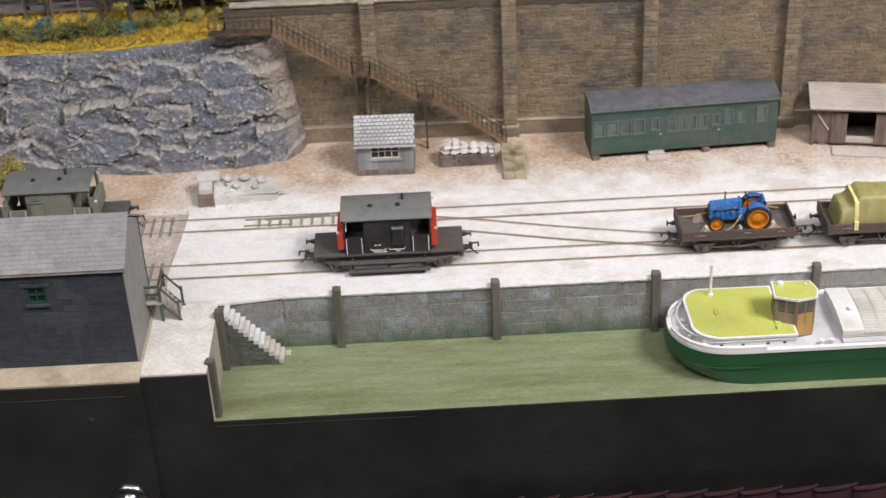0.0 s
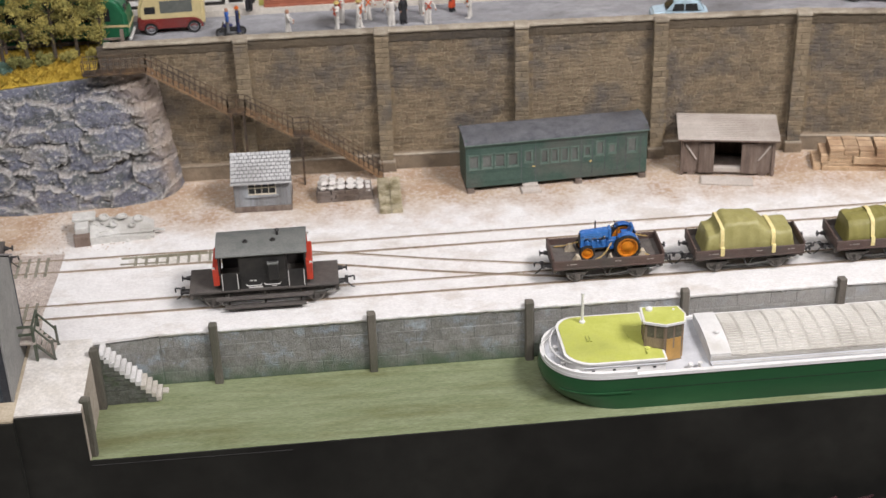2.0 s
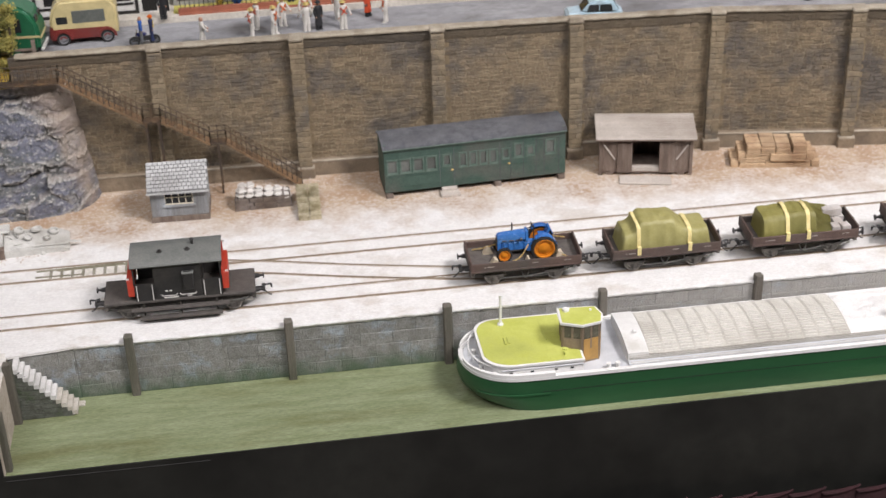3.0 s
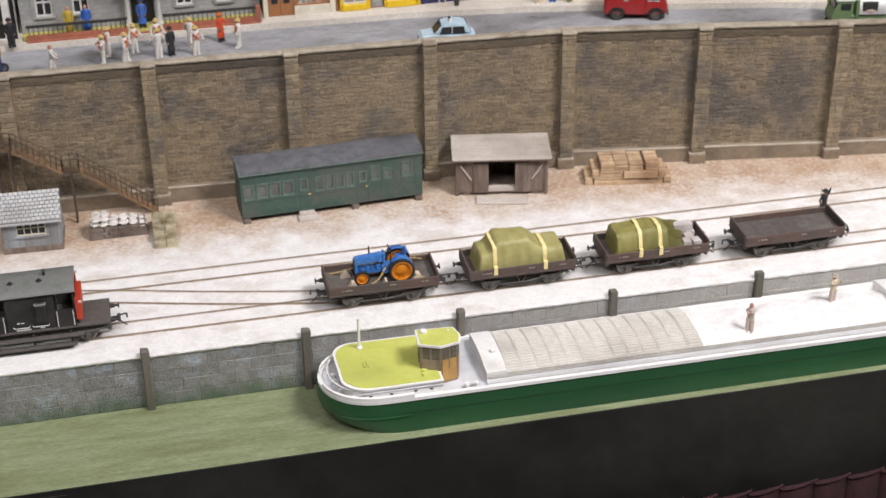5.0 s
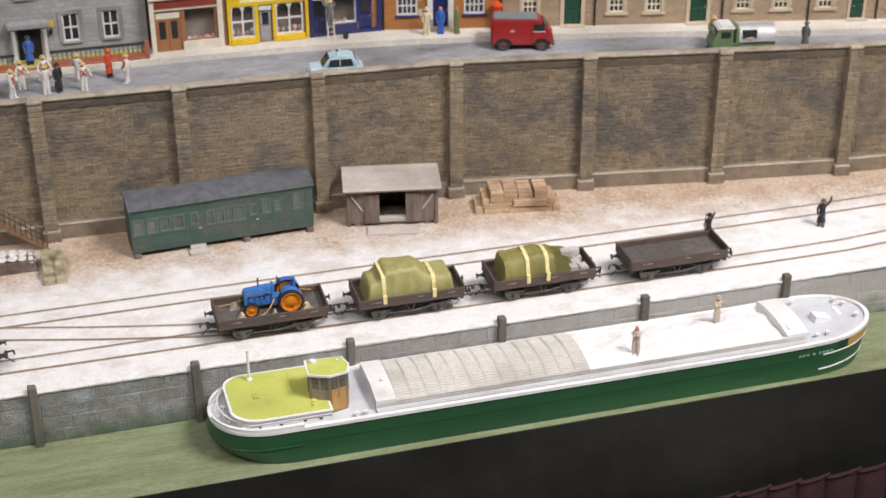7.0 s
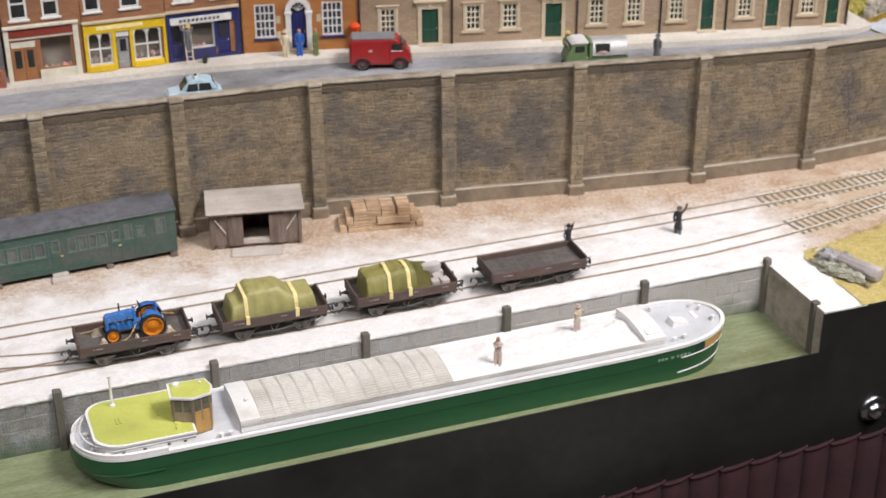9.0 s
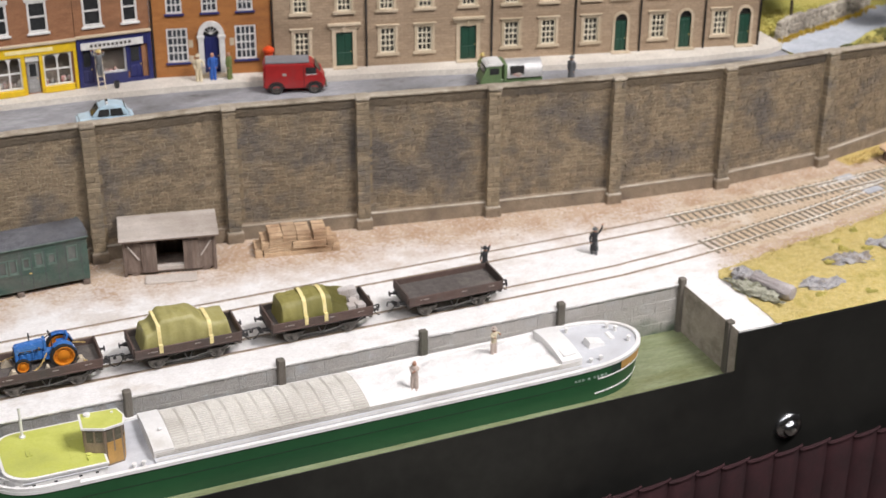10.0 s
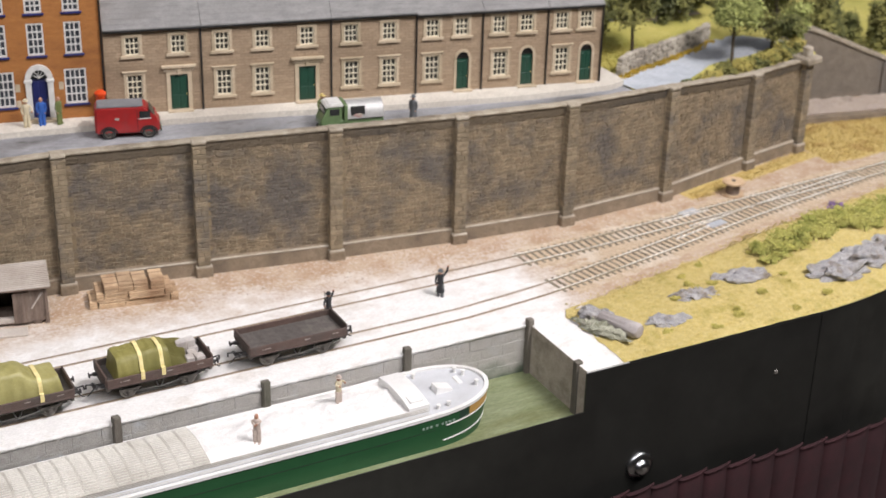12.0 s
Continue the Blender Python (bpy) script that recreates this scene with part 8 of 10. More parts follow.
def mail_van():
    v = thing("mail_van", 60.05, 23.65, ROAD, -16, "red post van with grey roof", "van")
    bm = bmesh.new()
    rounded(bm, [(-2.25, 0.42), (2.0, 0.42), (2.15, 0.9), (2.1, 1.5), (1.75, 1.75), (1.35, 2.55), (1.1, 2.75), (-2.1, 2.75), (-2.25, 2.5)], -0.95, 0.95, 0.16, 3)
    part("body", bm, M["post_red"], v, smooth=40)
    bm = bmesh.new()
    rounded(bm, [(-2.1, 2.66), (1.0, 2.66), (1.05, 2.82), (-2.05, 2.84)], -0.85, 0.85, 0.06)
    part("roof", bm, M["van_grey"], v, smooth=40)
    for s in (-1, 1):
        part("cab_window", boxes((0.75, 1.5, s * 0.955 - 0.02, s * 0.955 + 0.02, 1.75, 2.35), bevel=0.02), M["glass_dark"], v)
        part("door_line", boxes((0.6, 0.63, s * 0.96 - 0.01, s * 0.96 + 0.01, 0.5, 2.5)), M["rubber"], v)
        part("badge", boxes((-0.9, -0.6, s * 0.96 - 0.01, s * 0.96 + 0.01, 1.65, 1.85)), M["letter_dim"], v)
        part("window_trim", boxes((0.7, 1.55, s * 0.955 - 0.015, s * 0.955 + 0.015, 1.68, 1.75)), M["sash_white"], v)
        for x in (-1.35, 1.35):
            road_wheel(v, x, s * 0.85, 0.48, M["frame"])
            bm = bmesh.new()
            outer = [(x + 0.62 * math.cos(radians(a)), 0.5 + 0.62 * math.sin(radians(a))) for a in range(0, 181, 20)]
            inner = [(x + 0.52 * math.cos(radians(a)), 0.5 + 0.52 * math.sin(radians(a))) for a in range(180, -1, -20)]
            prism(bm, outer + inner, s * 0.95 - 0.08, s * 0.95 + 0.08)
            part("wheel_arch", bm, M["rubber"], v)
        bm = bmesh.new()
        turned(bm, (2.05, s * 0.6, 1.1), [(0.17, 0), (0.17, 0.08), (0.05, 0.12)], 10, "x")
        part("headlamp", bm, M["chrome"], v)
    bm = bmesh.new()
    prism(bm, [(1.42, 2.48), (1.78, 1.78), (1.83, 1.8), (1.46, 2.5)], -0.8, 0.8)
    part("windscreen", bm, M["glass_dark"], v)
    part("bumper", boxes((2.1, 2.25, -0.9, 0.9, 0.45, 0.62), bevel=0.04), M["chrome"], v)
    v.scale = (1.1, 1.0, 0.92)


mail_van()


def dust_cart():
    v = thing("dust_cart", 75.85, 17.85, ROAD, -10.5, "green three-wheeled dust cart with silver drum body", "refuse cart")
    bm = bmesh.new()
    rounded(bm, [(-2.45, 0.5), (-0.75, 0.5), (-0.75, 2.2), (-1.95, 2.2), (-2.2, 1.35), (-2.5, 1.15)], -0.85, 0.85, 0.1)
    part("cab", bm, M["cart_green"], v, smooth=40)
    bm = bmesh.new()
    rounded(bm, [(-2.15, 2.1), (-0.65, 2.1), (-0.7, 2.4), (-1.85, 2.4)], -0.9, 0.9, 0.1)
    part("cab_roof", bm, M["sash_white"], v, smooth=40)
    for s in (-1, 1):
        part("cab_window", boxes((-1.75, -1.0, s * 0.86 - 0.02, s * 0.86 + 0.02, 1.5, 2.0)), M["glass_dark"], v)
        road_wheel(v, 1.7, s * 0.75, 0.42, M["cart_green"])
    part("windscreen", boxes((-2.16, -2.08, -0.65, 0.65, 1.5, 2.05)), M["glass_dark"], v)
    wheel(v, -2.3, 0, 0.36, 0.36, 0.2, M["cart_green"])
    part("chassis", boxes((-0.9, 2.55, -0.85, 0.85, 0.45, 1.05), bevel=0.05), M["cart_green"], v)
    part("front_board", boxes((-0.62, -0.35, -0.95, 0.95, 0.9, 2.3), bevel=0.04), M["cart_green"], v)
    bm = bmesh.new()
    arc = [(0.98 * math.cos(radians(a)), 1.15 + 1.2 * math.sin(radians(a))) for a in range(0, 181, 12)]
    prism(bm, arc, -0.35, 2.5, "x")
    drum = part("drum", bm, M["alloy"], v, smooth=30)
    part("hatch_opening", boxes((-0.1, 1.0, -0.96, -0.6, 1.35, 2.05)), M["rubber"], drum)
    bm = bmesh.new()
    ball(bm, (0.45, -0.9, 1.4), 0.5, 0.12, 0.2, 0.5, 10, 6, 3)
    part("refuse", bm, M["goods"], drum)
    for x in (1.1, 2.45):
        bm = bmesh.new()
        prism(bm, [(p * 1.02, 1.15 + (q - 1.15) * 1.02) for p, q in arc] + [(p * 0.98, 1.15 + (q - 1.15) * 0.98) for p, q in arc[::-1]], x, x + 0.06, "x")
        part("drum_band", bm, M["alloy"], drum)


dust_cart()


def saloon(x, y, rz, mat, label):
    v = thing("police_car", x, y, ROAD, rz, label, "car")
    bm = bmesh.new()
    rounded(bm, [(-2.1, 0.3), (2.05, 0.3), (2.12, 0.75), (2.0, 1.05), (-0.9, 1.12), (-2.05, 1.0), (-2.15, 0.6)], -0.85, 0.85, 0.14, 3)
    part("body", bm, mat, v, smooth=40)
    bm = bmesh.new()
    rounded(bm, [(-1.05, 1.05), (1.8, 1.05), (1.5, 1.66), (1.2, 1.84), (0.4, 1.92), (-0.3, 1.87), (-0.55, 1.74)], -0.76, 0.76, 0.2, 4)
    roof = part("cabin", bm, mat, v, smooth=40)
    for s in (-1, 1):
        for a, b in ((-0.62, 0.25), (0.33, 1.28)):
            bm = bmesh.new()
            prism(bm, [(a, 1.15), (b, 1.15), (b - 0.12 * (b > 1), 1.68), (a + 0.18 * (a < 0), 1.68)], s * 0.77 - 0.02, s * 0.77 + 0.02)
            part("side_window", bm, M["glass_dark"], v)
        part("white_door", boxes((-0.6, 1.3, s * 0.86 - 0.015, s * 0.86 + 0.015, 0.45, 1.0)), M["sash_white"], v)
        for wx in (-1.35, 1.3):
            road_wheel(v, wx, s * 0.75, 0.36, M["chrome"])
    for a, b in (((-1.0, 1.18), (-0.5, 1.78)), ((1.72, 1.15), (1.4, 1.75))):
        bm = bmesh.new()
        sx = -1 if a[0] < 0 else 1
        prism(bm, [a, b, (b[0] + sx * 0.03, b[1]), (a[0] + sx * 0.03, a[1])], -0.64, 0.64)
        part("screen", bm, M["glass_dark"], v)
    part("roof_sign", boxes((0.1, 0.3, -0.3, 0.3, 1.86, 2.05), bevel=0.03), M["sash_white"], roof)
    bm = bmesh.new()
    turned(bm, (0.2, 0, 2.03), [(0.09, 0), (0.09, 0.15), (0.03, 0.2)], 8)
    part("beacon", bm, M["rubber"], roof)
    return v


saloon(44.65, 21.45, -5, M["pale_blue"], "pale blue police car with roof beacon")


def old_van():
    v = thing("delivery_van", 7.6, 26.0, ROAD, 2, "cream and maroon rounded delivery van", "van")
    bm = bmesh.new()
    rounded(bm, [(-2.4, 0.95), (1.6, 0.95), (1.9, 0.5), (2.4, 0.5), (2.42, 2.8), (1.9, 3.4), (-1.6, 3.4), (-2.1, 2.9), (-2.45, 2.0)], -1.0, 1.0, 0.2, 3)
    part("upper_body", bm, M["van_cream"], v, smooth=40)
    bm = bmesh.new()
    rounded(bm, [(-2.55, 0.4), (1.9, 0.4), (2.1, 1.0), (1.7, 1.35), (-2.5, 1.4)], -1.03, 1.03, 0.12, 2)
    part("lower_body", bm, M["van_maroon"], v, smooth=40)
    for s in (-1, 1):
        part("cab_window", boxes((-1.95, -1.15, s * 1.0 - 0.02, s * 1.0 + 0.02, 1.65, 2.2), bevel=0.02), M["glass_dark"], v)
        part("side_window", boxes((-0.8, 1.55, s * 1.0 - 0.02, s * 1.0 + 0.02, 1.65, 2.6), bevel=0.02), M["dusty_glass"], v)
        for x in (-1.6, 1.55):
            road_wheel(v, x, s * 0.92, 0.48, M["van_grey"])
            bm = bmesh.new()
            outer = [(x + 0.72 * math.cos(radians(a)), 0.5 + 0.72 * math.sin(radians(a))) for a in range(0, 181, 20)]
            inner = [(x + 0.55 * math.cos(radians(a)), 0.5 + 0.55 * math.sin(radians(a))) for a in range(180, -1, -20)]
            prism(bm, outer + inner, s * 1.05 - 0.1, s * 1.05 + 0.1)
            part("wing", bm, M["van_maroon"], v)


old_van()
v = thing("single_deck_bus", -0.5, 24.6, ROAD, -4, "dark green single-deck bus with cream stripe", "bus")
bm = bmesh.new()
rounded(bm, [(-5.5, 0.45), (5.1, 0.45), (5.3, 1.2), (5.2, 2.6), (4.6, 3.6), (3.8, 3.95), (-5.2, 3.95), (-5.5, 3.5)], -1.25, 1.25, 0.3, 3)
part("body", bm, M["bus_green"], v, smooth=40)
for s in (-1, 1):
    part("stripe", boxes((-5.3, 5.25, s * 1.26 - 0.02, s * 1.26 + 0.02, 1.55, 1.72)), M["van_cream"], v)
    for k in range(6):
        part("side_window", boxes((-5.0 + k * 1.55, -3.7 + k * 1.55, s * 1.26 - 0.02, s * 1.26 + 0.02, 2.0, 3.0), bevel=0.02), M["glass_dark"], v)
    for x in (-3.4, 3.4):
        road_wheel(v, x, s * 1.1, 0.55, M["bus_green"])
    part("rear_window", boxes((4.95, 5.1, s * 0.55 - 0.35, s * 0.55 + 0.35, 2.3, 3.0)), M["glass_dark"], v)
part("stripe", boxes((5.2, 5.34, -1.0, 1.0, 1.4, 1.55)), M["van_cream"], v)
part("bumper", boxes((5.2, 5.4, -1.15, 1.15, 0.5, 0.7), bevel=0.04), M["sash_white"], v)
# pillar box
pb = thing("pillar_box", 58.85, 26.6, PAVE, 0, "orange-red cast-iron pillar box", "post box")
bm = bmesh.new()
turned(bm, (0, 0, 0), [(0.42, 0), (0.42, 0.2), (0.36, 0.25), (0.36, 1.85), (0.46, 1.9), (0.46, 2.1), (0.2, 2.3), (0.02, 2.32)], 16)
part("pillar", bm, M["box_red"], pb, smooth=35)
part("slot", boxes((-0.18, 0.18, -0.38, -0.34, 1.55, 1.65)), M["rubber"], pb)
# motorcycle
mc = thing("motorcycle", 11.9, 23.8, ROAD, 8, "dark motorcycle ridden by two model figures", "motorcycle")
for x in (-0.75, 0.75):
    wheel(mc, x, 0, 0.38, 0.38, 0.14, M["chrome"])
part("frame", boxes((-0.6, 0.6, -0.12, 0.12, 0.4, 0.75), bevel=0.05), M["rubber"], mc)
bm = bmesh.new()
ball(bm, (-0.2, 0, 0.9), 0.4, 0.16, 0.16)
part("tank", bm, M["navy"], mc, smooth=60)
bm = bmesh.new()
rod(bm, (-0.75, 0, 0.4), (-0.5, 0, 1.15), 0.05, 6)
rod(bm, (-0.5, -0.35, 1.15), (-0.5, 0.35, 1.15), 0.04, 6)
part("fork", bm, M["chrome"], mc)

# ---- rock face, banks, foliage ----
M["rock"] = surf("rock_blue_grey", (0.15, 0.152, 0.165), (0.23, 0.23, 0.24), (0.27, 0.262, 0.25), size=1.1, rough=0.8, bump=1.0, big=2.2, share=0.4, fine=0.3, speck=0.4)
M["boulder"] = surf("boulder_grey", (0.33, 0.325, 0.34), (0.5, 0.48, 0.47), (0.27, 0.225, 0.18), size=0.5, rough=0.9, bump=1.0, big=2.5, share=0.4, speck=0.35)
M["leaf_ochre"] = surf("foliage_ochre", (0.3, 0.25, 0.06), (0.4, 0.34, 0.1), (0.18, 0.175, 0.045), size=0.5, rough=0.9, bump=0.3, big=4, share=0.5, island=0.35)
M["leaf_dark"] = surf("foliage_dark", (0.09, 0.1, 0.03), (0.15, 0.15, 0.05), (0.05, 0.06, 0.025), size=0.5, rough=0.9, bump=0.3, big=4, share=0.5, island=0.35)
M["leaf_teal"] = surf("foliage_teal", (0.1, 0.17, 0.14), (0.17, 0.25, 0.21), (0.07, 0.12, 0.08), size=0.5, rough=0.9, bump=0.3, big=4, share=0.4, island=0.3)
M["leaf_lime"] = surf("foliage_lime", (0.27, 0.3, 0.085), (0.36, 0.38, 0.13), (0.19, 0.21, 0.06), size=0.6, rough=0.9, bump=0.3, big=4, share=0.4, island=0.3)
M["bark"] = surf("bark", (0.06, 0.045, 0.03), (0.1, 0.078, 0.055), size=0.4, rough=0.95, bump=0.5)
M["purple"] = surf("purple_flowers", (0.22, 0.12, 0.3), (0.3, 0.18, 0.38), (0.1, 0.13, 0.04), size=0.4, rough=0.9, bump=0.2, island=0.3)
M["net"] = surf("camouflage_net", (0.42, 0.42, 0.31), (0.62, 0.61, 0.5), (0.2, 0.2, 0.12), size=0.25, rough=1.0, bump=1.0, big=2, speck=0.3)
M["log"] = surf("grey_log", (0.38, 0.34, 0.33), (0.48, 0.44, 0.43), (0.28, 0.25, 0.24), size=0.5, rough=0.9, bump=0.5)
M["drystone"] = surf("dry_stone", (0.33, 0.29, 0.23), (0.44, 0.4, 0.33), (0.24, 0.21, 0.17), size=0.6, rough=0.95, bump=0.5, rand=0.25)
M["leaf_olive"] = surf("foliage_olive", (0.15, 0.15, 0.04), (0.23, 0.21, 0.06), (0.09, 0.1, 0.03), size=0.6, rough=0.9, bump=0.3, big=4, share=0.5, island=0.35)
M["moss"] = surf("moss_olive", (0.36, 0.34, 0.08), (0.46, 0.43, 0.13), (0.26, 0.27, 0.06), size=0.5, rough=1.0, bump=0.4, big=3, share=0.5, island=0.25)
M["tuft"] = surf("tuft_olive", (0.42, 0.36, 0.09), (0.52, 0.45, 0.13), (0.34, 0.31, 0.075), size=0.5, rough=1.0, bump=0.2, island=0.2)
M["straw_grass"] = surf("straw_grass", (0.5, 0.36, 0.11), (0.58, 0.45, 0.18), (0.42, 0.28, 0.09), size=0.5, rough=1.0, bump=0.7, big=4, share=0.4)
M["verge"] = surf("golden_verge", (0.5, 0.33, 0.035), (0.6, 0.42, 0.06), (0.36, 0.26, 0.04), size=0.5, rough=1.0, bump=1.0, big=5, share=0.35)


def rock_material():
    """Blue-violet slab faces, grey broken rock, pale dust with top light painted in on ledges, worn arrises, shade
    painted into hollows, tan earth at the east end.
    """
    m = M["rock"]
    nt = m.node_tree
    bs = nt.nodes["Principled BSDF"]
    col = bs.inputs["Base Color"].links[0].from_socket
    add, link = nt.nodes.new, nt.links.new
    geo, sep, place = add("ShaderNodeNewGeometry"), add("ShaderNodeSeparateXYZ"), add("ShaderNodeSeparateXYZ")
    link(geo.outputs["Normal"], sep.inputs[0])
    link(geo.outputs["Position"], place.inputs[0])

    def cloud(size, stretch, seed):
        mp, nz = add("ShaderNodeMapping"), add("ShaderNodeTexNoise")
        mp.inputs["Scale"].default_value, mp.inputs["Rotation"].default_value, mp.inputs["Location"].default_value = stretch, (0, 0.12, 0), (seed, 3 * seed, 7 * seed)
        nz.inputs["Scale"].default_value, nz.inputs["Detail"].default_value, nz.inputs["Distortion"].default_value = 1 / (size * U), 7, 0.5
        link(geo.outputs["Position"], mp.inputs["Vector"])
        link(mp.outputs["Vector"], nz.inputs["Vector"])
        return nz.outputs["Fac"]

    def calc(op, x, y):
        k = add("ShaderNodeMath")
        k.operation = op
        for sock, v in zip(k.inputs, (x, y)):
            if isinstance(v, (int, float)):
                sock.default_value = v
            else:
                link(v, sock)
        return k.outputs[0]

    def lay(src, lo, hi, rgb, most):
        r, mx = add("ShaderNodeMapRange"), add("ShaderNodeMix")
        r.inputs["From Min"].default_value, r.inputs["From Max"].default_value, r.inputs["To Max"].default_value = lo, hi, most
        mx.data_type = "RGBA"
        link(src, r.inputs["Value"])
        link(r.outputs["Result"], mx.inputs[0])
        link(col, mx.inputs[6])
        mx.inputs[7].default_value = (*rgb, 1)
        return mx.outputs[2]

    seam = add("ShaderNodeAttribute")
    seam.attribute_name = "rubble"
    broken = calc("ADD", seam.outputs["Fac"], calc("MULTIPLY", calc("SUBTRACT", cloud(0.9, (0.8, 1, 1), 1.0), 0.5), 1.5))
    col = lay(broken, 0.85, 0.55, (0.15, 0.158, 0.205), 0.85)
    col = lay(broken, 0.8, 1.3, (0.3, 0.285, 0.26), 0.55)
    col = lay(cloud(1.3, (0.6, 1, 1.4), 2.0), 0.5, 0.62, (0.095, 0.102, 0.095), 0.75)
    col = lay(cloud(1.7, (0.5, 1, 1.2), 3.0), 0.54, 0.68, (0.34, 0.31, 0.275), 0.35)
    grit = cloud(0.35, (1, 1, 1), 4.0)
    # up-facing ledges: a dust tone that also paints in light from above
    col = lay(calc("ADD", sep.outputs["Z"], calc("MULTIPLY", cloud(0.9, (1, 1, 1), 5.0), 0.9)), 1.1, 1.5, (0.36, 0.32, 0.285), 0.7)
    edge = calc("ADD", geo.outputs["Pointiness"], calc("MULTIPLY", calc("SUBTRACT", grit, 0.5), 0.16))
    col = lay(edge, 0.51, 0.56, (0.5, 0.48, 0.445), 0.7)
    col = lay(cloud(0.28, (0.8, 1, 1.2), 8.0), 0.6, 0.68, (0.55, 0.54, 0.5), 0.7)
    col = lay(cloud(0.4, (0.8, 1, 1.2), 9.0), 0.6, 0.67, (0.07, 0.075, 0.07), 0.7)
    # near-black in the hollows: crevice shade put into the colour
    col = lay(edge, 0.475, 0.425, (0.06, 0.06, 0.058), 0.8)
    slant = calc("ADD", place.outputs["X"], calc("MULTIPLY", place.outputs["Z"], 0.5))
    east = calc("ADD", slant, calc("MULTIPLY", calc("SUBTRACT", cloud(2.0, (1, 1, 0.4), 6.0), 0.5), 5 * U))
    col = lay(east, 6.6 * U, 8.8 * U, (0.4, 0.315, 0.245), 0.7)
    link(col, bs.inputs["Base Color"])


ROCK_TOP = [(-40, 21.5, 7.7), (-20, 21.2, 7.8), (-13.8, 20.8, 7.85), (-5.7, 20.4, 8.0), (1.3, 19.9, 8.75), (4.6, 19.7, 9.1), (5.8, 20.2, 9.0), (6.4, 20.9, 8.7)]


def rock_lip(x):
    """Depth and height of the rock's upper edge at x."""
    for (xa, ya, za), (xb, yb, zb) in zip(ROCK_TOP, ROCK_TOP[1:]):
        if x <= xb:
            t = max(0, (x - xa) / (xb - xa))
            return ya + (yb - ya) * t, za + (zb - za) * t
    return ROCK_TOP[-1][1:]


def rock_face():
    n, k = 480, 130
    base = spline([(-34, 18.6, 0), (-20, 18.2, 0), (-12.2, 17.7, 0), (-6.4, 17.1, 0), (-0.2, 16.9, 0), (4.6, 17.5, 0), (6.9, 18.9, 0), (7.6, 20.6, 0)], 0.1)
    top = spline(ROCK_TOP[1:], 0.1)
    verts, faces = [], []

    def along(line, f):
        f *= len(line) - 1
        o = min(int(f), len(line) - 2)
        return line[o].lerp(line[o + 1], f - o)

    def slabs(px, pz, wide, high, salt, jut, tilt):
        """Broken slabs in staggered rows: how far each point stands out, and its distance from the slab's edge."""
        rnd = random.Random(salt)
        seeds, z = [], -3.0
        while z < 15:
            x = -36 + rnd.uniform(0, wide)
            while x < 12:
                seeds.append((x, z + rnd.uniform(-0.4, 0.4) * high, rnd.uniform(-jut, jut), rnd.uniform(-0.2, 0.2), tilt * rnd.uniform(0.1, 1.5), rnd.uniform(-0.5, 0.5), rnd.uniform(0.0, 0.5)))
                x += wide * rnd.uniform(0.45, 1.7)
            z += high * rnd.uniform(0.8, 1.2)
        first, second = np.full(px.shape, 1e9), np.full(px.shape, 1e9)
        out = np.zeros(px.shape)
        for x, z, o, tx, tz, lean, reach in seeds:
            dx, dz = (px - x), (pz - z)
            d = np.hypot((dx + lean * dz) / wide, (dz + 0.12 * lean * dx) / high) - 0.5 * reach
            near = d < first
            second = np.where(near, first, np.minimum(second, d))
            out = np.where(near, o + tx * dx + tz * dz, out)
            first = np.where(near, d, first)
        return out, second - first

    rows = k + 5
    ground = [[None] * rows for _ in range(n + 1)]
    qx, qz, patch = np.zeros((n + 1, rows)), np.zeros((n + 1, rows)), np.zeros((n + 1, rows))
    for i in range(n + 1):
        a, b = along(base, i / n), along(top, i / n)
        for j in range(rows):
            t = min(1.0, j / k)
            p = Vector((a.x + (b.x - a.x) * t, a.y + (b.y - a.y) * t ** 1.1, YARD - 0.2 + (b.z - YARD + 0.2) * t))
            ground[i][j] = p
            qx[i, j] = p.x + 0.9 * noise.noise(p * 0.4) + 0.35 * noise.noise(p * 1.5) + 0.12 * noise.noise(p * 4.1)
            qz[i, j] = p.z + 0.05 * p.x + 0.6 * noise.noise(p * 0.35 + Vector((5, 5, 5))) + 0.26 * noise.noise(p * 1.3 + Vector((2, 7, 4))) + 0.1 * noise.noise(p * 3.9 + Vector((1, 3, 8)))
            patch[i, j] = noise.noise(p * 0.45 + Vector((9, 2, 6))) + 0.5 * noise.noise(p * 1.2)
    big, edge = slabs(qx, qz, 3.3, 1.6, 31, 0.26, 0.3)
    mid, crack = slabs(qx + 0.3 * qz, qz, 1.2, 0.62, 32, 0.12, 0.2)
    small, _ = slabs(qx - 0.2 * qz, qz, 0.5, 0.3, 33, 0.05, 0.14)
    rubble = np.clip(1.25 - 3.2 * edge + 0.9 * patch, 0.25, 1.0)
    bulge = big + rubble * (mid + small) - 0.06 * np.exp(-edge / 0.05) - 0.05 * np.exp(-crack / 0.06) * rubble
    pad = np.pad(bulge, 1, mode="edge")
    bulge = 0.5 * bulge + 0.125 * (pad[1:-1, :-2] + pad[1:-1, 2:] + pad[:-2, 1:-1] + pad[2:, 1:-1])
    for i in range(n + 1):
        for j in range(rows):
            t, p = min(1.0, j / k), ground[i][j]
            out = bulge[i, j] + 0.08 * noise.fractal(p * 0.9, 0.6, 2.1, 7) + rubble[i, j] * (0.1 * abs(noise.noise(p * 2.7)) + 0.07 * abs(noise.noise(p * 4.6)) + 0.04 * noise.noise(p * 7.5))
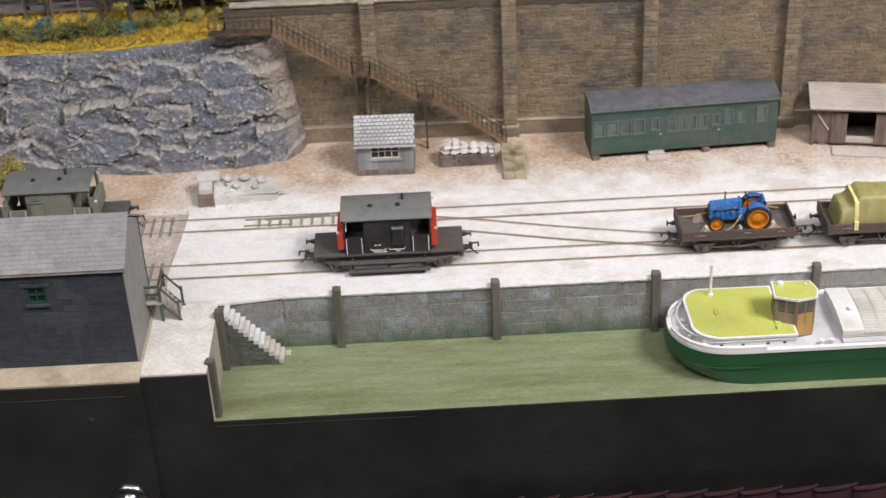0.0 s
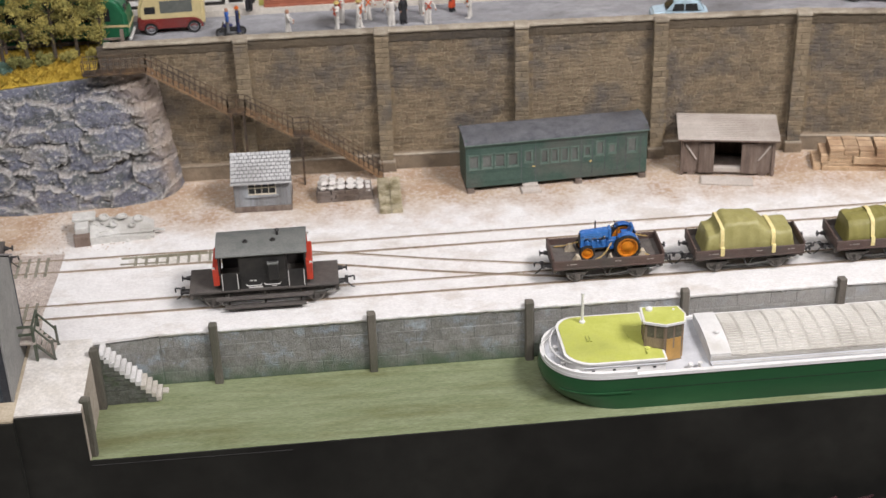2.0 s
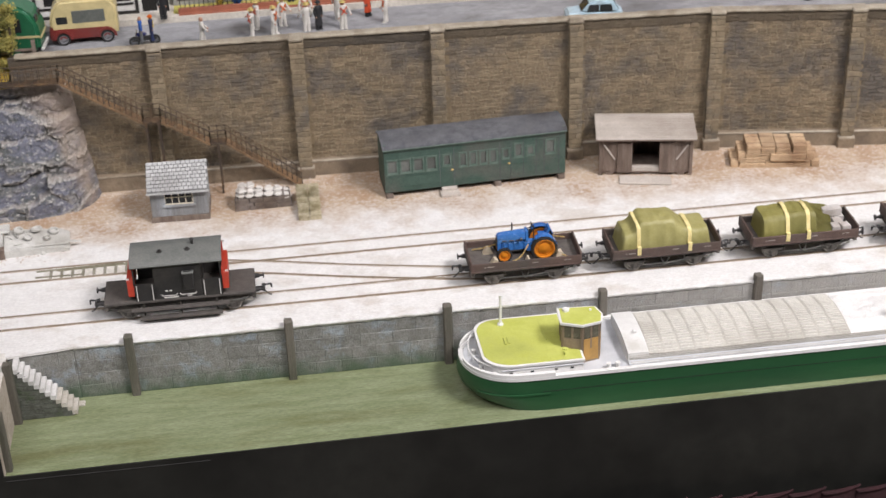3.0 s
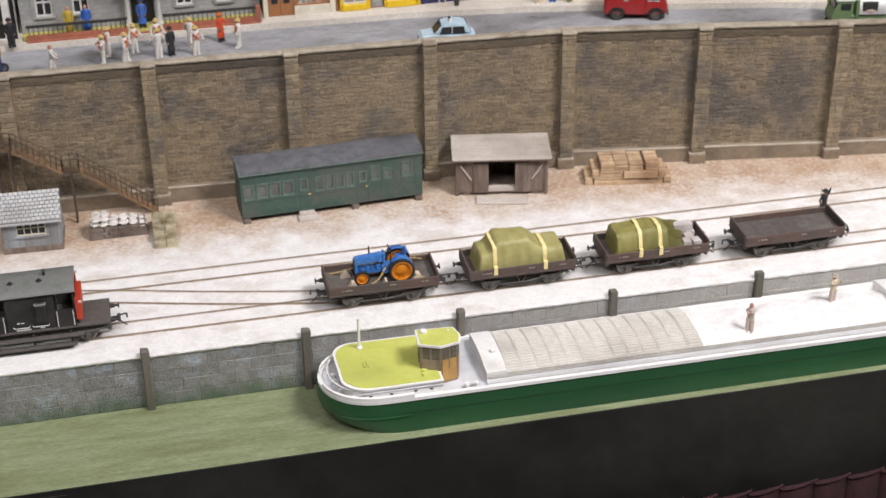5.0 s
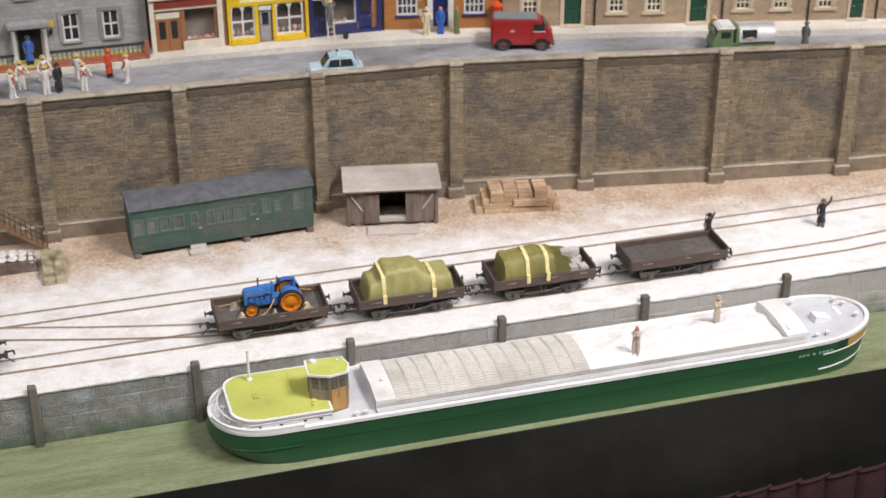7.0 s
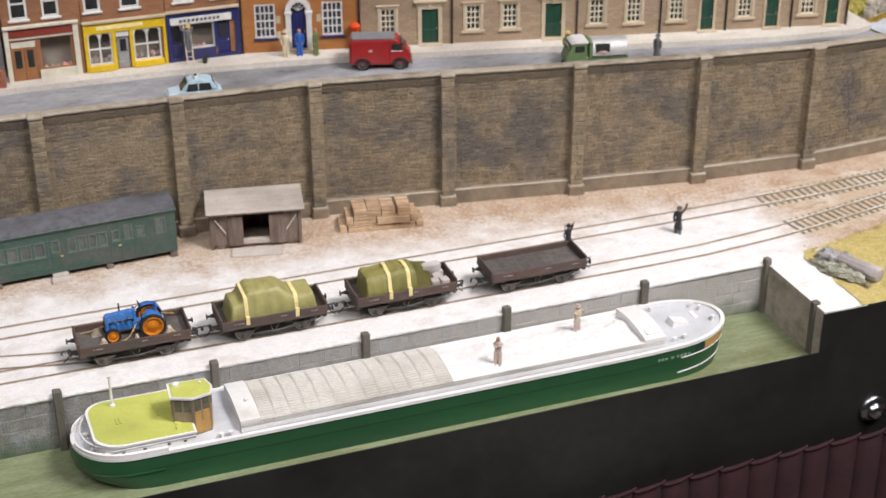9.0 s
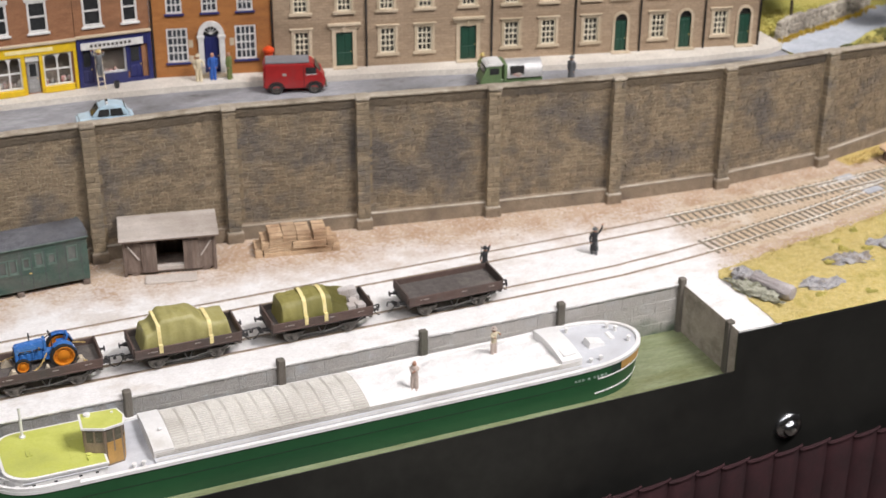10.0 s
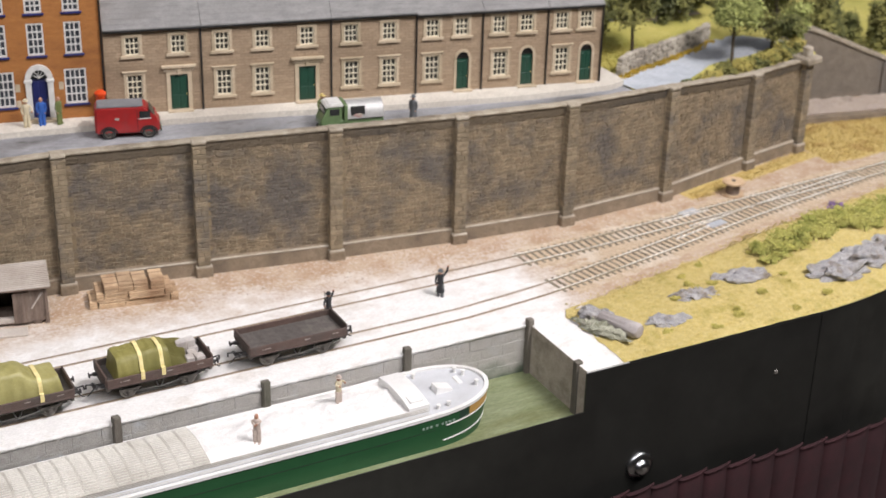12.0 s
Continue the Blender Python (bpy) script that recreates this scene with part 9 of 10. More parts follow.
            p.y -= (out + 0.05) * min(1, t * 5 + 0.3) * min(1, (1 - t) * 8 + 0.15)
            if j > k:
                p += Vector((0, 0.9 * (j - k), -0.12 * (j - k)))
            verts.append(p * U)
    w = k + 5
    for i in range(n):
        for j in range(w - 1):
            o = i * w + j
            faces.append((o, o + w, o + w + 1, o + 1))
    me = bpy.data.meshes.new("rock_face")
    me.from_pydata(verts, [], faces)
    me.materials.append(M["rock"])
    me.attributes.new("rubble", "FLOAT", "POINT").data.foreach_set("value", rubble.ravel())
    me.polygons.foreach_set("use_smooth", [True] * len(me.polygons))
    me.set_sharp_from_angle(angle=radians(26))
    tagged(new("rock_face", me), "craggy blue-grey rock cutting, ledges paled with ochre dust and painted top light", kind="structure")


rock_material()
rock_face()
# bank on top of the rock
def west_bank_z(x, y):
    y0, z0 = rock_lip(x)
    d = max(0.0, y - y0)
    z = z0 + 0.02 + (0 if d < 0.1 else 0.05 + 0.36 * min(4, d) ** 0.8)
    t = min(1, max(0, (y - 22.6) / 1.5))
    return z + (ROAD - 0.03 - z) * t * t * (3 - 2 * t)


bm = sheet(-38, 2.4, 0, 10, 0, 110, 34, 0.0)
for v in bm.verts:
    x, d = v.co.x, v.co.y
    y0, z0 = rock_lip(x)
    v.co.y = y0 - 0.04 + d + (0.12 * noise.noise(Vector((x * 1.7, 0, 3))) if d < 0.1 else 0)
    v.co.z = west_bank_z(x, v.co.y) + (0.1 * noise.noise(Vector((x * 0.8, d * 0.8, 1))) * min(1, d) if v.co.y < 24 else -0.04)
structure("grass_bank_west", bm, M["verge"], "golden-yellow scatter grass bank above the rock")


def grass_tufts(name, n, place, material, seed, h=0.35, label=""):
    random.seed(seed)
    verts, faces = [], []
    while n > 0:
        p = place()
        if p is None:
            continue
        n -= 1
        for k in range(3):
            a = random.uniform(0, 6.28)
            r = random.uniform(0.05, 0.13)
            lean = Vector((random.uniform(-1, 1), random.uniform(-1, 1), 0)) * h * 0.5
            i = len(verts)
            d = Vector((math.cos(a), math.sin(a), 0)) * r
            verts += [(p - d) * U, (p + d) * U, (p + lean + Vector((0, 0, h * random.uniform(0.5, 1)))) * U]
            faces.append((i, i + 1, i + 2))
    me = bpy.data.meshes.new(name)
    me.from_pydata(verts, [], faces)
    me.materials.append(material)
    return tagged(new(name, me), label, kind="stuff")


def west_spot():
    x, d = random.uniform(-22, 1.9), random.uniform(0.05, 3.4)
    y0, z0 = rock_lip(x)
    return Vector((x, y0 + d, west_bank_z(x, y0 + d)))


grass_tufts("grass_tufts_west", 2600, west_spot, M["verge"], 1, 0.3, "golden scatter grass tufts")


def leaves(blobs, size, seed, per=420):
    """Small leaf flakes filling uneven blobs (x, y, z, rx, ry, rz)."""
    rnd = random.Random(seed)
    verts, faces = [], []
    for bx, by, bz, rx, ry, rz in blobs:
        for _ in range(per):
            d = Vector((rnd.gauss(0, 1), rnd.gauss(0, 1), rnd.gauss(0, 1))).normalized()
            r = min(1.5, abs(rnd.gauss(0.62, 0.36)))
            r *= 1 + 0.35 * noise.noise(d * 2.2 + Vector((seed, bx, bz)))
            p = Vector((bx + d.x * rx * r, by + d.y * ry * r, bz + d.z * rz * r))
            u = Vector((rnd.uniform(-1, 1), rnd.uniform(-1, 1), rnd.uniform(-1, 1))).normalized()
            w = u.orthogonal().normalized()
            s = size * rnd.uniform(0.5, 1.3)
            i = len(verts)
            verts += [(p + u * s) * U, (p + w * s * 0.7) * U, (p - u * s) * U, (p - w * s * 0.7) * U]
            faces.append((i, i + 1, i + 2, i + 3))
    return verts, faces


def crown_part(name, blobs, size, seed, material, parent, per=420):
    v, f = leaves(blobs, size, seed, per)
    me = bpy.data.meshes.new(name)
    me.from_pydata(v, [], f)
    me.materials.append(material)
    ob = new(name, me)
    ob.parent = parent
    return ob


def tree(x, y, z, height, spread, material, seed, label, trunk=0.25, low=0.4, per=420, size=0.16):
    t = thing("tree", x, y, z, 0, label, "tree", "trees")
    rnd = random.Random(seed)
    bm = bmesh.new()
    top = Vector((rnd.uniform(-.3, .3), rnd.uniform(-.3, .3), height * 0.7))
    rod(bm, (0, 0, -0.2), top * 0.5, trunk, 8, trunk * 0.7)
    rod(bm, top * 0.5, top, trunk * 0.7, 8, trunk * 0.3)
    blobs = []
    for k in range(9):
        a, h = rnd.uniform(0, 6.28), rnd.uniform(low, 0.95)
        r = spread * rnd.uniform(0.25, 0.75) * (1.1 - abs(h - 0.6))
        tip = Vector((math.cos(a) * r, math.sin(a) * r, height * h))
        rod(bm, top * min(1, h * 0.8), tip, trunk * 0.3, 5, trunk * 0.1)
        blobs.append((*tip, spread * rnd.uniform(.3, .5), spread * rnd.uniform(.3, .5), spread * rnd.uniform(.25, .42)))
    blobs.append((*top, spread * 0.55, spread * 0.55, spread * 0.45))
    part("trunk", bm, M["bark"], t)
    crown_part("crown", blobs, size, seed, material, t, per)
    return t


def bush(x, y, z, rx, rz, material, seed, label, group="bushes", per=350, size=0.14):
    b = thing("bush", x, y, z, 0, label, "bush", group)
    rnd = random.Random(seed)
    blobs = [(rnd.uniform(-.75, .75) * rx, rnd.uniform(-.5, .5) * rx, rz * rnd.uniform(.15, .85), rx * rnd.uniform(.25, .45), rx * rnd.uniform(.25, .45), rz * rnd.uniform(.2, .35)) for _ in range(12)]
    bm = bmesh.new()
    rod(bm, (0, 0, -0.1), (0, 0, rz * 0.5), 0.08, 5)
    part("stem", bm, M["bark"], b)
    crown_part("foliage", blobs, size, seed, material, b, per * 5 // 12)
    return b


def airy_tree(x, y, z, height, spread, material, seed, label, low=0.28):
    """A slender tree: bare stem, thin limbs and many small loose clumps with gaps between them."""
    t = thing("tree", x, y, z, 0, label, "tree", "trees on the bank")
    rnd = random.Random(seed)
    bm = bmesh.new()
    bend = Vector((rnd.uniform(-0.3, 0.3), rnd.uniform(-0.2, 0.2), height * 0.45))
    top = bend + Vector((rnd.uniform(-0.3, 0.3), rnd.uniform(-0.2, 0.2), height * 0.45))
    rod(bm, (0, 0, -0.3), bend, 0.17, 7, 0.12)
    rod(bm, bend, top, 0.12, 7, 0.04)
    blobs = []
    for k in range(34):
        h, a = rnd.uniform(low, 1.0), rnd.uniform(0, 6.28)
        r = spread * rnd.uniform(0.2, 1.0) * (1.15 - 0.75 * abs(h - 0.55))
        tip = Vector((math.cos(a) * r, math.sin(a) * r * 0.8, height * h))
        foot = bend.lerp(top, max(0, h - 0.5) * 1.6) if h > 0.5 else bend * (h * 1.7)
        rod(bm, foot, tip, 0.045, 4, 0.015)
        e = rnd.uniform(0.3, 0.55)
        blobs.append((*tip, e, e * 0.9, e * rnd.uniform(0.6, 0.95)))
    part("trunk", bm, M["bark"], t)
    crown_part("crown", blobs, 0.07, seed, material, t, 200)


for i, (x, y, h, s, mt) in enumerate(((-12.2, 24.6, 7, 1.7, "leaf_dark"), (-9.5, 25.6, 8, 1.9, "leaf_dark"), (-14.2, 25.4, 7, 1.9, "leaf_dark"), (-7.2, 25.8, 8, 1.8, "leaf_dark"), (-15.8, 24.2, 7, 1.7, "leaf_ochre"), (-18.5, 26, 7, 2.0, "leaf_dark"),
                                      (-10.6, 23.4, 6.6, 1.2, "leaf_olive"), (-6.6, 23.2, 6.4, 1.1, "leaf_olive"), (-4.5, 22.7, 6.0, 1.15, "leaf_ochre"), (-2.6, 22.5, 5.8, 1.2, "leaf_ochre"), (-0.7, 22.5, 5.6, 1.1, "leaf_ochre"), (1.0, 22.3, 5.2, 1.0, "leaf_ochre"), (2.5, 22.1, 4.4, 0.8, "leaf_ochre"))):
    airy_tree(x, y, west_bank_z(x, y) - 0.05, h, s, M[mt], 40 + i, "slender ochre-green model tree with an airy crown" if mt == "leaf_ochre" else "dark green model tree with a bare stem")
for i, (x, y, r, z, mt) in enumerate(((-13.5, 22.4, 1.2, 1.2, "leaf_olive"), (-11.7, 22.1, 1.0, 1.1, "leaf_olive"), (-10.1, 22.0, 1.0, 1.0, "leaf_olive"), (-8.6, 21.9, 1.1, 1.4, "leaf_dark"), (-7.0, 22.0, 1.0, 1.6, "leaf_olive"), (-5.6, 22.1, 0.9, 1.0, "leaf_dark"), (-3.2, 22.1, 0.8, 1.0, "leaf_olive"),
                                      (-1.4, 22.1, 0.7, 0.8, "leaf_olive"), (0.4, 22.0, 0.6, 0.8, "leaf_ochre"), (2.2, 21.7, 0.6, 0.9, "leaf_ochre"), (-4.4, 22.0, 0.7, 0.75, "leaf_teal"), (-10.9, 22.3, 0.8, 1.5, "leaf_teal"), (-12.6, 14.6, 1.3, 3.2, "leaf_ochre"), (-13.8, 15.6, 1.5, 3.4, "leaf_ochre"))):
    zz = YARD if y < 18 else west_bank_z(x, y) - 0.1
    what = {"leaf_ochre": "straggly ochre-green bush by the rock", "leaf_teal": "low blue-green bush on the bank"}
    bush(x, y, zz, r, z, M[mt], 70 + i, what.get(mt, "dark olive bush on the grass bank"), "bushes", 700, 0.075)
# paling fence along the road edge behind the bank
fence = thing("paling_fence", 0, 0, 0, 0, "grey-brown wooden rail fence above the bank", "fence")
for i in range(12):
    x = -18 + i * 1.95
    part("post", boxes((-0.1, 0.1, -0.1, 0.1, 0, 2.1)), M["old_wood"], fence, m=at(x, 23.6, 9.3))
for z in (9.95, 10.45, 10.95):
    part("fence_rail", boxes((-18, 3.9, 23.48, 23.56, z, z + 0.13)), M["old_wood"], fence)
for k in range(4):
    part("fence_rail", boxes((3.0, 4.3, 21.6, 21.7, 9.6 + k * 0.42, 9.75 + k * 0.42)), M["old_wood"], fence)
part("post", boxes((4.2, 4.45, 21.5, 21.8, 8.9, 11.6)), M["old_wood"], fence)

# ---- right-hand bank ----
def bank_z(x, y):
    rise = 0.55 * math.exp(-((y + 3.0) / 4.0) ** 2) * min(1, max(0, (x - 87) / 6))
    hill = 1.6 * max(0, min(1, (x - 101) / 9)) * math.exp(-((y - 0.5) / 4.0) ** 2)
    return YARD + 0.04 + rise * 0.8 + hill + 0.12 * noise.noise(Vector((x * 0.7, y * 0.7, 4)))


def front_edge(x):
    return -7.78 if x < 103 else -7.78 + 0.016 * (x - 103) ** 1.9


def back_edge(x):
    return 0.9 + (x - 86.5) * 0.2 if x < 127 else 9.0 + (x - 127) * 0.12


bm = bmesh.new()
rows = []
n, k = 110, 34
for i in range(n + 1):
    x = 85.2 + (140 - 85.2) * i / n
    a, b = front_edge(x), back_edge(x) + 0.4 * noise.noise(Vector((x * 0.9, 0, 0)))
    row = []
    for j in range(k + 1):
        y = a + (b - a) * j / k
        z = bank_z(x, y) if 0 < j < k else (YARD + 0.02 if j else max(YARD, bank_z(x, y) - 0.15))
        row.append(bm.verts.new((x + (0.5 * noise.noise(Vector((y, 0, 0))) if i == 0 else 0), y, z)))
    rows.append(row)
for a, b in zip(rows, rows[1:]):
    for j in range(k):
        bm.faces.new((a[j], b[j], b[j + 1], a[j + 1]))
structure("grass_bank_east", bm, M["grass"], "yellow scatter grass bank beside the track", smooth=60)


def east_spot():
    x = random.uniform(86.0, 128)
    y = random.uniform(front_edge(x) + 0.1, back_edge(x) - 0.2)
    if random.random() < 0.3:
        y = back_edge(x) + random.gauss(-0.1, 0.45)
    z = bank_z(x, y) if y < back_edge(x) - 0.3 else max(YARD, bank_z(x, y) - 0.15)
    return Vector((x, y, z - 0.03))


grass_tufts("grass_tufts_east", 5200, east_spot, M["grass"], 2, 0.1, "yellow scatter grass tufts")
random.seed(17)
for i, (x, y, rx, ry, rz) in enumerate(((91.2, -4.4, 1.9, 0.95, 0.5), (95.3, -2.2, 1.9, 0.9, 0.5), (100.6, -1.3, 2.4, 1.25, 0.8), (107.4, -4.1, 2.5, 1.25, 1.0), (110.8, -3.5, 2.6, 1.3, 1.1), (114.2, -3.0, 2.4, 1.2, 1.0))):
    bm = bmesh.new()
    ball(bm, (0, 0, 0), rx * 0.95, ry * 0.95, rz * 0.85, 0.55, 64, 32, i + 3)
    for v in bm.verts:
        v.co.z += (0.2 * noise.noise(v.co * 1.3) + 0.12 * noise.noise(v.co * 3.5) - 0.22 * abs(noise.noise(v.co * 2.2 + Vector((i, 3, 1)))) + 0.05 * noise.noise(v.co * 8)) * (1 if v.co.z > 0 else 0)
    tagged(part("boulder", bm, M["boulder"], None, "flat blue-grey boulder bedded in the grass", at(x, y, bank_z(x, y) - 0.08, 0, 0, -12), smooth=28), category="rock", group="boulders")
for i, (x, y, r, z) in enumerate(((105.0, 1.0, 1.3, 1.1), (107.6, 1.6, 1.6, 1.3), (110.6, 2.0, 1.7, 1.4), (113.5, 2.4, 1.7, 1.5), (104.0, -0.6, 0.8, 0.8), (112.5, 0.4, 1.3, 1.2), (116.0, 1.5, 1.8, 1.6), (106.2, 0.2, 1.5, 1.0), (109.2, 0.6, 1.7, 1.1), (111.8, 1.6, 1.8, 1.2), (115.0, 3.4, 1.8, 1.3), (118.5, 3.0, 2.0, 1.5), (114.4, 0.2, 1.6, 1.1))):
    bush(x, y, bank_z(x, y) - 0.1, r * 1.15, z * 0.6, M["moss"], 120 + i, "low olive-yellow bush on the bank", "low bushes", 520, 0.11)
b = bush(114.2, 4.2, bank_z(114, 4.2), 0.9, 1.2, M["purple"], 133, "purple-flowered bush on the bank", "low bushes", 260)
rnd = random.Random(91)
for i in range(22):
    x = rnd.uniform(88.5, 110)
    y = rnd.uniform(front_edge(x) + 0.8, min(back_edge(x) - 0.8, 3.0))
    bush(x, y, bank_z(x, y) - 0.05, rnd.uniform(0.25, 0.5), rnd.uniform(0.2, 0.35), M["tuft"], 800 + i, "small olive grass tuft on the bank", "grass tufts", 150, 0.07)
# fallen log with netting
log = thing("log_pile", 87.2, -3.6, YARD + 0.1, -68, "grey weathered log with camouflage netting beside it", "log")
bm = bmesh.new()
turned(bm, (-1.4, 0, 0.55), [(0.1, 0), (0.5, 0.05), (0.55, 0.3), (0.52, 1.0), (0.55, 1.8), (0.56, 2.6), (0.58, 3.2), (0.46, 3.45), (0.1, 3.5)], 48, "x")
for v in bm.verts:
    a = math.atan2(v.co.z - 0.55, v.co.y)
    k = 1 + 0.16 * noise.noise(Vector((v.co.x * 0.5, math.cos(a) * 3.2, math.sin(a) * 3.2))) + 0.05 * noise.noise(Vector((v.co.x, math.cos(a) * 8, math.sin(a) * 8)))
    v.co.y, v.co.z = v.co.y * k, 0.55 + (v.co.z - 0.55) * k
part("log", bm, M["log"], log, smooth=40)
for i, (x, y, rx, ry, rz, mt) in enumerate(((-2.6, 0.4, 0.9, 0.8, 0.6, "boulder"), (-1.6, 1.0, 0.8, 0.6, 0.5, "boulder"))):
    bm = bmesh.new()
    ball(bm, (x, y, 0.2), rx, ry, rz, 0.5, 14, 8, i)
    part("stone", bm, M[mt], log, smooth=30)
bm = bmesh.new()
ball(bm, (-0.4, -0.95, 0.12), 1.9, 0.72, 0.5, 0.7, 72, 30, 9)
for v in bm.verts:
    v.co += Vector((1, 1, 1.2)) * (0.16 * noise.noise(v.co * 3.1) + 0.12 * noise.noise(v.co * 7.3))
part("netting", bm, M["net"], log, "pale green camouflage netting")
# cable drum by the wall
drum = thing("cable_drum", 110.6, 12.9, YARD, 0, "brown wooden cable drum on the earth", "cable drum")
for z, nm in ((0.0, "flange"), (1.15, "flange")):
    bm = bmesh.new()
    turned(bm, (0, 0, z), [(1.0, 0), (1.0, 0.15)], 20)
    part(nm, bm, M["brick_pale"], drum)
bm = bmesh.new()
turned(bm, (0, 0, 0.15), [(0.6, 0), (0.6, 1.0)], 16)
part("core", bm, M["old_wood"], drum)
bm = bmesh.new()
turned(bm, (0, 0, 1.3), [(0.2, 0), (0.2, 0.08)], 10)
part("hub", bm, M["old_wood"], drum)

# ---- far end: lane, dry-stone wall, trees, hedge, backdrop ----
def east_z(x):
    return ROAD + 0.08 - 1.35 * min(1, max(0, (x - 104.6) / 11))


M["lane"] = surf("lane_grey", (0.36, 0.385, 0.42), (0.44, 0.465, 0.5), (0.3, 0.31, 0.33), size=1.5, rough=0.9, bump=0.15, stretch=(0.6, 1, 1))
WALL_LINE = [(x, y) for x, y in PIERS[9:]] + [(125.0, 19.4), (125.2, 20.0)]
bm = bmesh.new()
rows = []
for i in range(49):
    x = 101.2 + 24.0 * i / 48
    for (xa, ya), (xb, yb) in zip(WALL_LINE, WALL_LINE[1:]):
        if xa <= x <= xb:
            y0 = ya + (yb - ya) * (x - xa) / (xb - xa) + 0.7
    rows.append([bm.verts.new((x, y0 + (34 - y0) * j / 40, east_z(x) + (0.06 * noise.noise(Vector((x, j * 0.5, 2))) if j > 3 else 0) + 0.02 * max(0, j - 20))) for j in range(41)])
for a, b in zip(rows, rows[1:]):
    for j in range(40):
        bm.faces.new((a[j], b[j], b[j + 1], a[j + 1]))
structure("grass_field", bm, M["field"], "yellow-green field and verge behind the lane", smooth=60)
left = spline([(100.9, 18.1, 0), (101.6, 18.55, 0), (107.4, 21.3, 0), (114.7, 25.8, 0), (120, 29.5, 0)], 0.5)
right = spline([(101.6, 14.75, 0), (105.5, 15.6, 0), (110, 18.6, 0), (114.2, 21.5, 0), (119.4, 22.6, 0), (124.8, 24.6, 0)], 0.5)
bm = bmesh.new()
va, vb = [], []
for i in range(41):
    p, q = left[int(i * (len(left) - 1) / 40)], right[int(i * (len(right) - 1) / 40)]
    row = []
    for k in range(7):
        c = p.lerp(q, k / 6)
        row.append(bm.verts.new((c.x, c.y, max(east_z(c.x), ROAD if c.x < 104 else 0) + 0.07)))
    va.append(row)
for a, b in zip(va, va[1:]):
    for k in range(6):
        bm.faces.new((a[k], b[k], b[k + 1], a[k + 1]))
structure("lane", bm, M["lane"], "pale blue-grey lane curving away behind the wall", smooth=60)
drywall = tagged(new("wall_drystone"), "tumbled grey dry-stone field wall beside the lane", kind="structure")
random.seed(9)
run = spline([(102.1, 19.4, 0), (107.1, 21.8, 0), (112.5, 24.9, 0), (117.9, 27.9, 0)], 0.42)
for lvl in range(5):
    for p in run:
        bm = bmesh.new()
        s = random.uniform(0.22, 0.4)
        box(bm, -s, s, -0.26, 0.26, 0, random.uniform(0.3, 0.42), bevel=0.07)
        part("stone", bm, M["drystone"], drywall, m=at(p.x + random.uniform(-.1, .1), p.y + random.uniform(-.08, .08), east_z(p.x) - 0.05 + lvl * 0.34, random.uniform(-6, 6), random.uniform(-6, 6), 29 + random.uniform(-12, 12)))


def verge_spot():
    p = run[random.randrange(len(run) - 1)]
    q = Vector((p.x + random.uniform(-0.2, 0.7), p.y - random.uniform(0.2, 0.9), 0))
    q.z = east_z(q.x) + 0.05
    return q


def field_spot():
    x, y = random.uniform(102, 124), random.uniform(19, 33)
    if y < 20.6 + 0.56 * (x - 102.1) and not (y < 16.6 + 0.16 * (x - 105)):
        return None
    return Vector((x, y, east_z(x)))


grass_tufts("verge_tufts", 500, verge_spot, M["verge"], 6, 0.3, "golden grass along the foot of the dry-stone wall")
grass_tufts("field_tufts", 3000, field_spot, M["field"], 7, 0.25, "yellow-green field grass tufts")
tree(115.5, 20.9, east_z(115.5), 8.4, 2.5, M["leaf_lime"], 201, "pale green model tree beside the lane", 0.17, 0.45, 900, 0.15)
tree(121.5, 22.6, east_z(121), 8.6, 2.9, M["leaf_olive"], 202, "olive-green model tree at the wall end", 0.2, 0.25, 900, 0.15)
tree(123.6, 22.2, east_z(121), 5.0, 1.7, M["leaf_lime"], 206, "pale green model tree at the wall end", 0.15, 0.25, 700, 0.15)
tree(107.2, 24.8, east_z(107), 7.0, 2.9, M["leaf_olive"], 203, "olive-green model tree behind the field wall", 0.18, 0.45, 800, 0.16)
tree(104.3, 27.5, east_z(103), 5.0, 2.4, M["leaf_olive"], 204, "olive-green model tree behind the field wall", 0.2, 0.35, 700, 0.16)
for i, (x, y, r, z) in enumerate(((107.0, 16.2, 0.5, 0.35), (109.0, 16.7, 0.6, 0.5), (110.6, 17.2, 0.8, 0.8), (112.2, 17.7, 1.0, 1.2), (113.9, 18.2, 1.0, 1.2), (115.4, 18.7, 1.1, 1.3), (117.0, 19.0, 1.1, 1.3), (118.5, 19.4, 1.2, 1.6), (119.9, 19.8, 1.2, 1.6), (121.3, 20.1, 1.2, 1.7), (122.4, 20.6, 1.0, 1.8))):
    bush(x, y, east_z(x) - 0.05, r, z, M["leaf_ochre"] if i % 3 else M["leaf_olive"], 150 + i, "ochre-green bush behind the coping", "verge bushes", 420)
# land beyond the return wall, falling away
bm = sheet(122, 175, 31.2, 62, 0, 40, 20, 0.0)
for v in bm.verts:
    v.co.z = max(1.0, min(9.3, 9.3 - 0.36 * (v.co.x - 124))) - 0.6 + 0.035 * (v.co.y - 31) + 0.15 * noise.noise(v.co * 0.3)
structure("grass_field_east", bm, M["field"], "yellow-green field falling away beyond the wall")
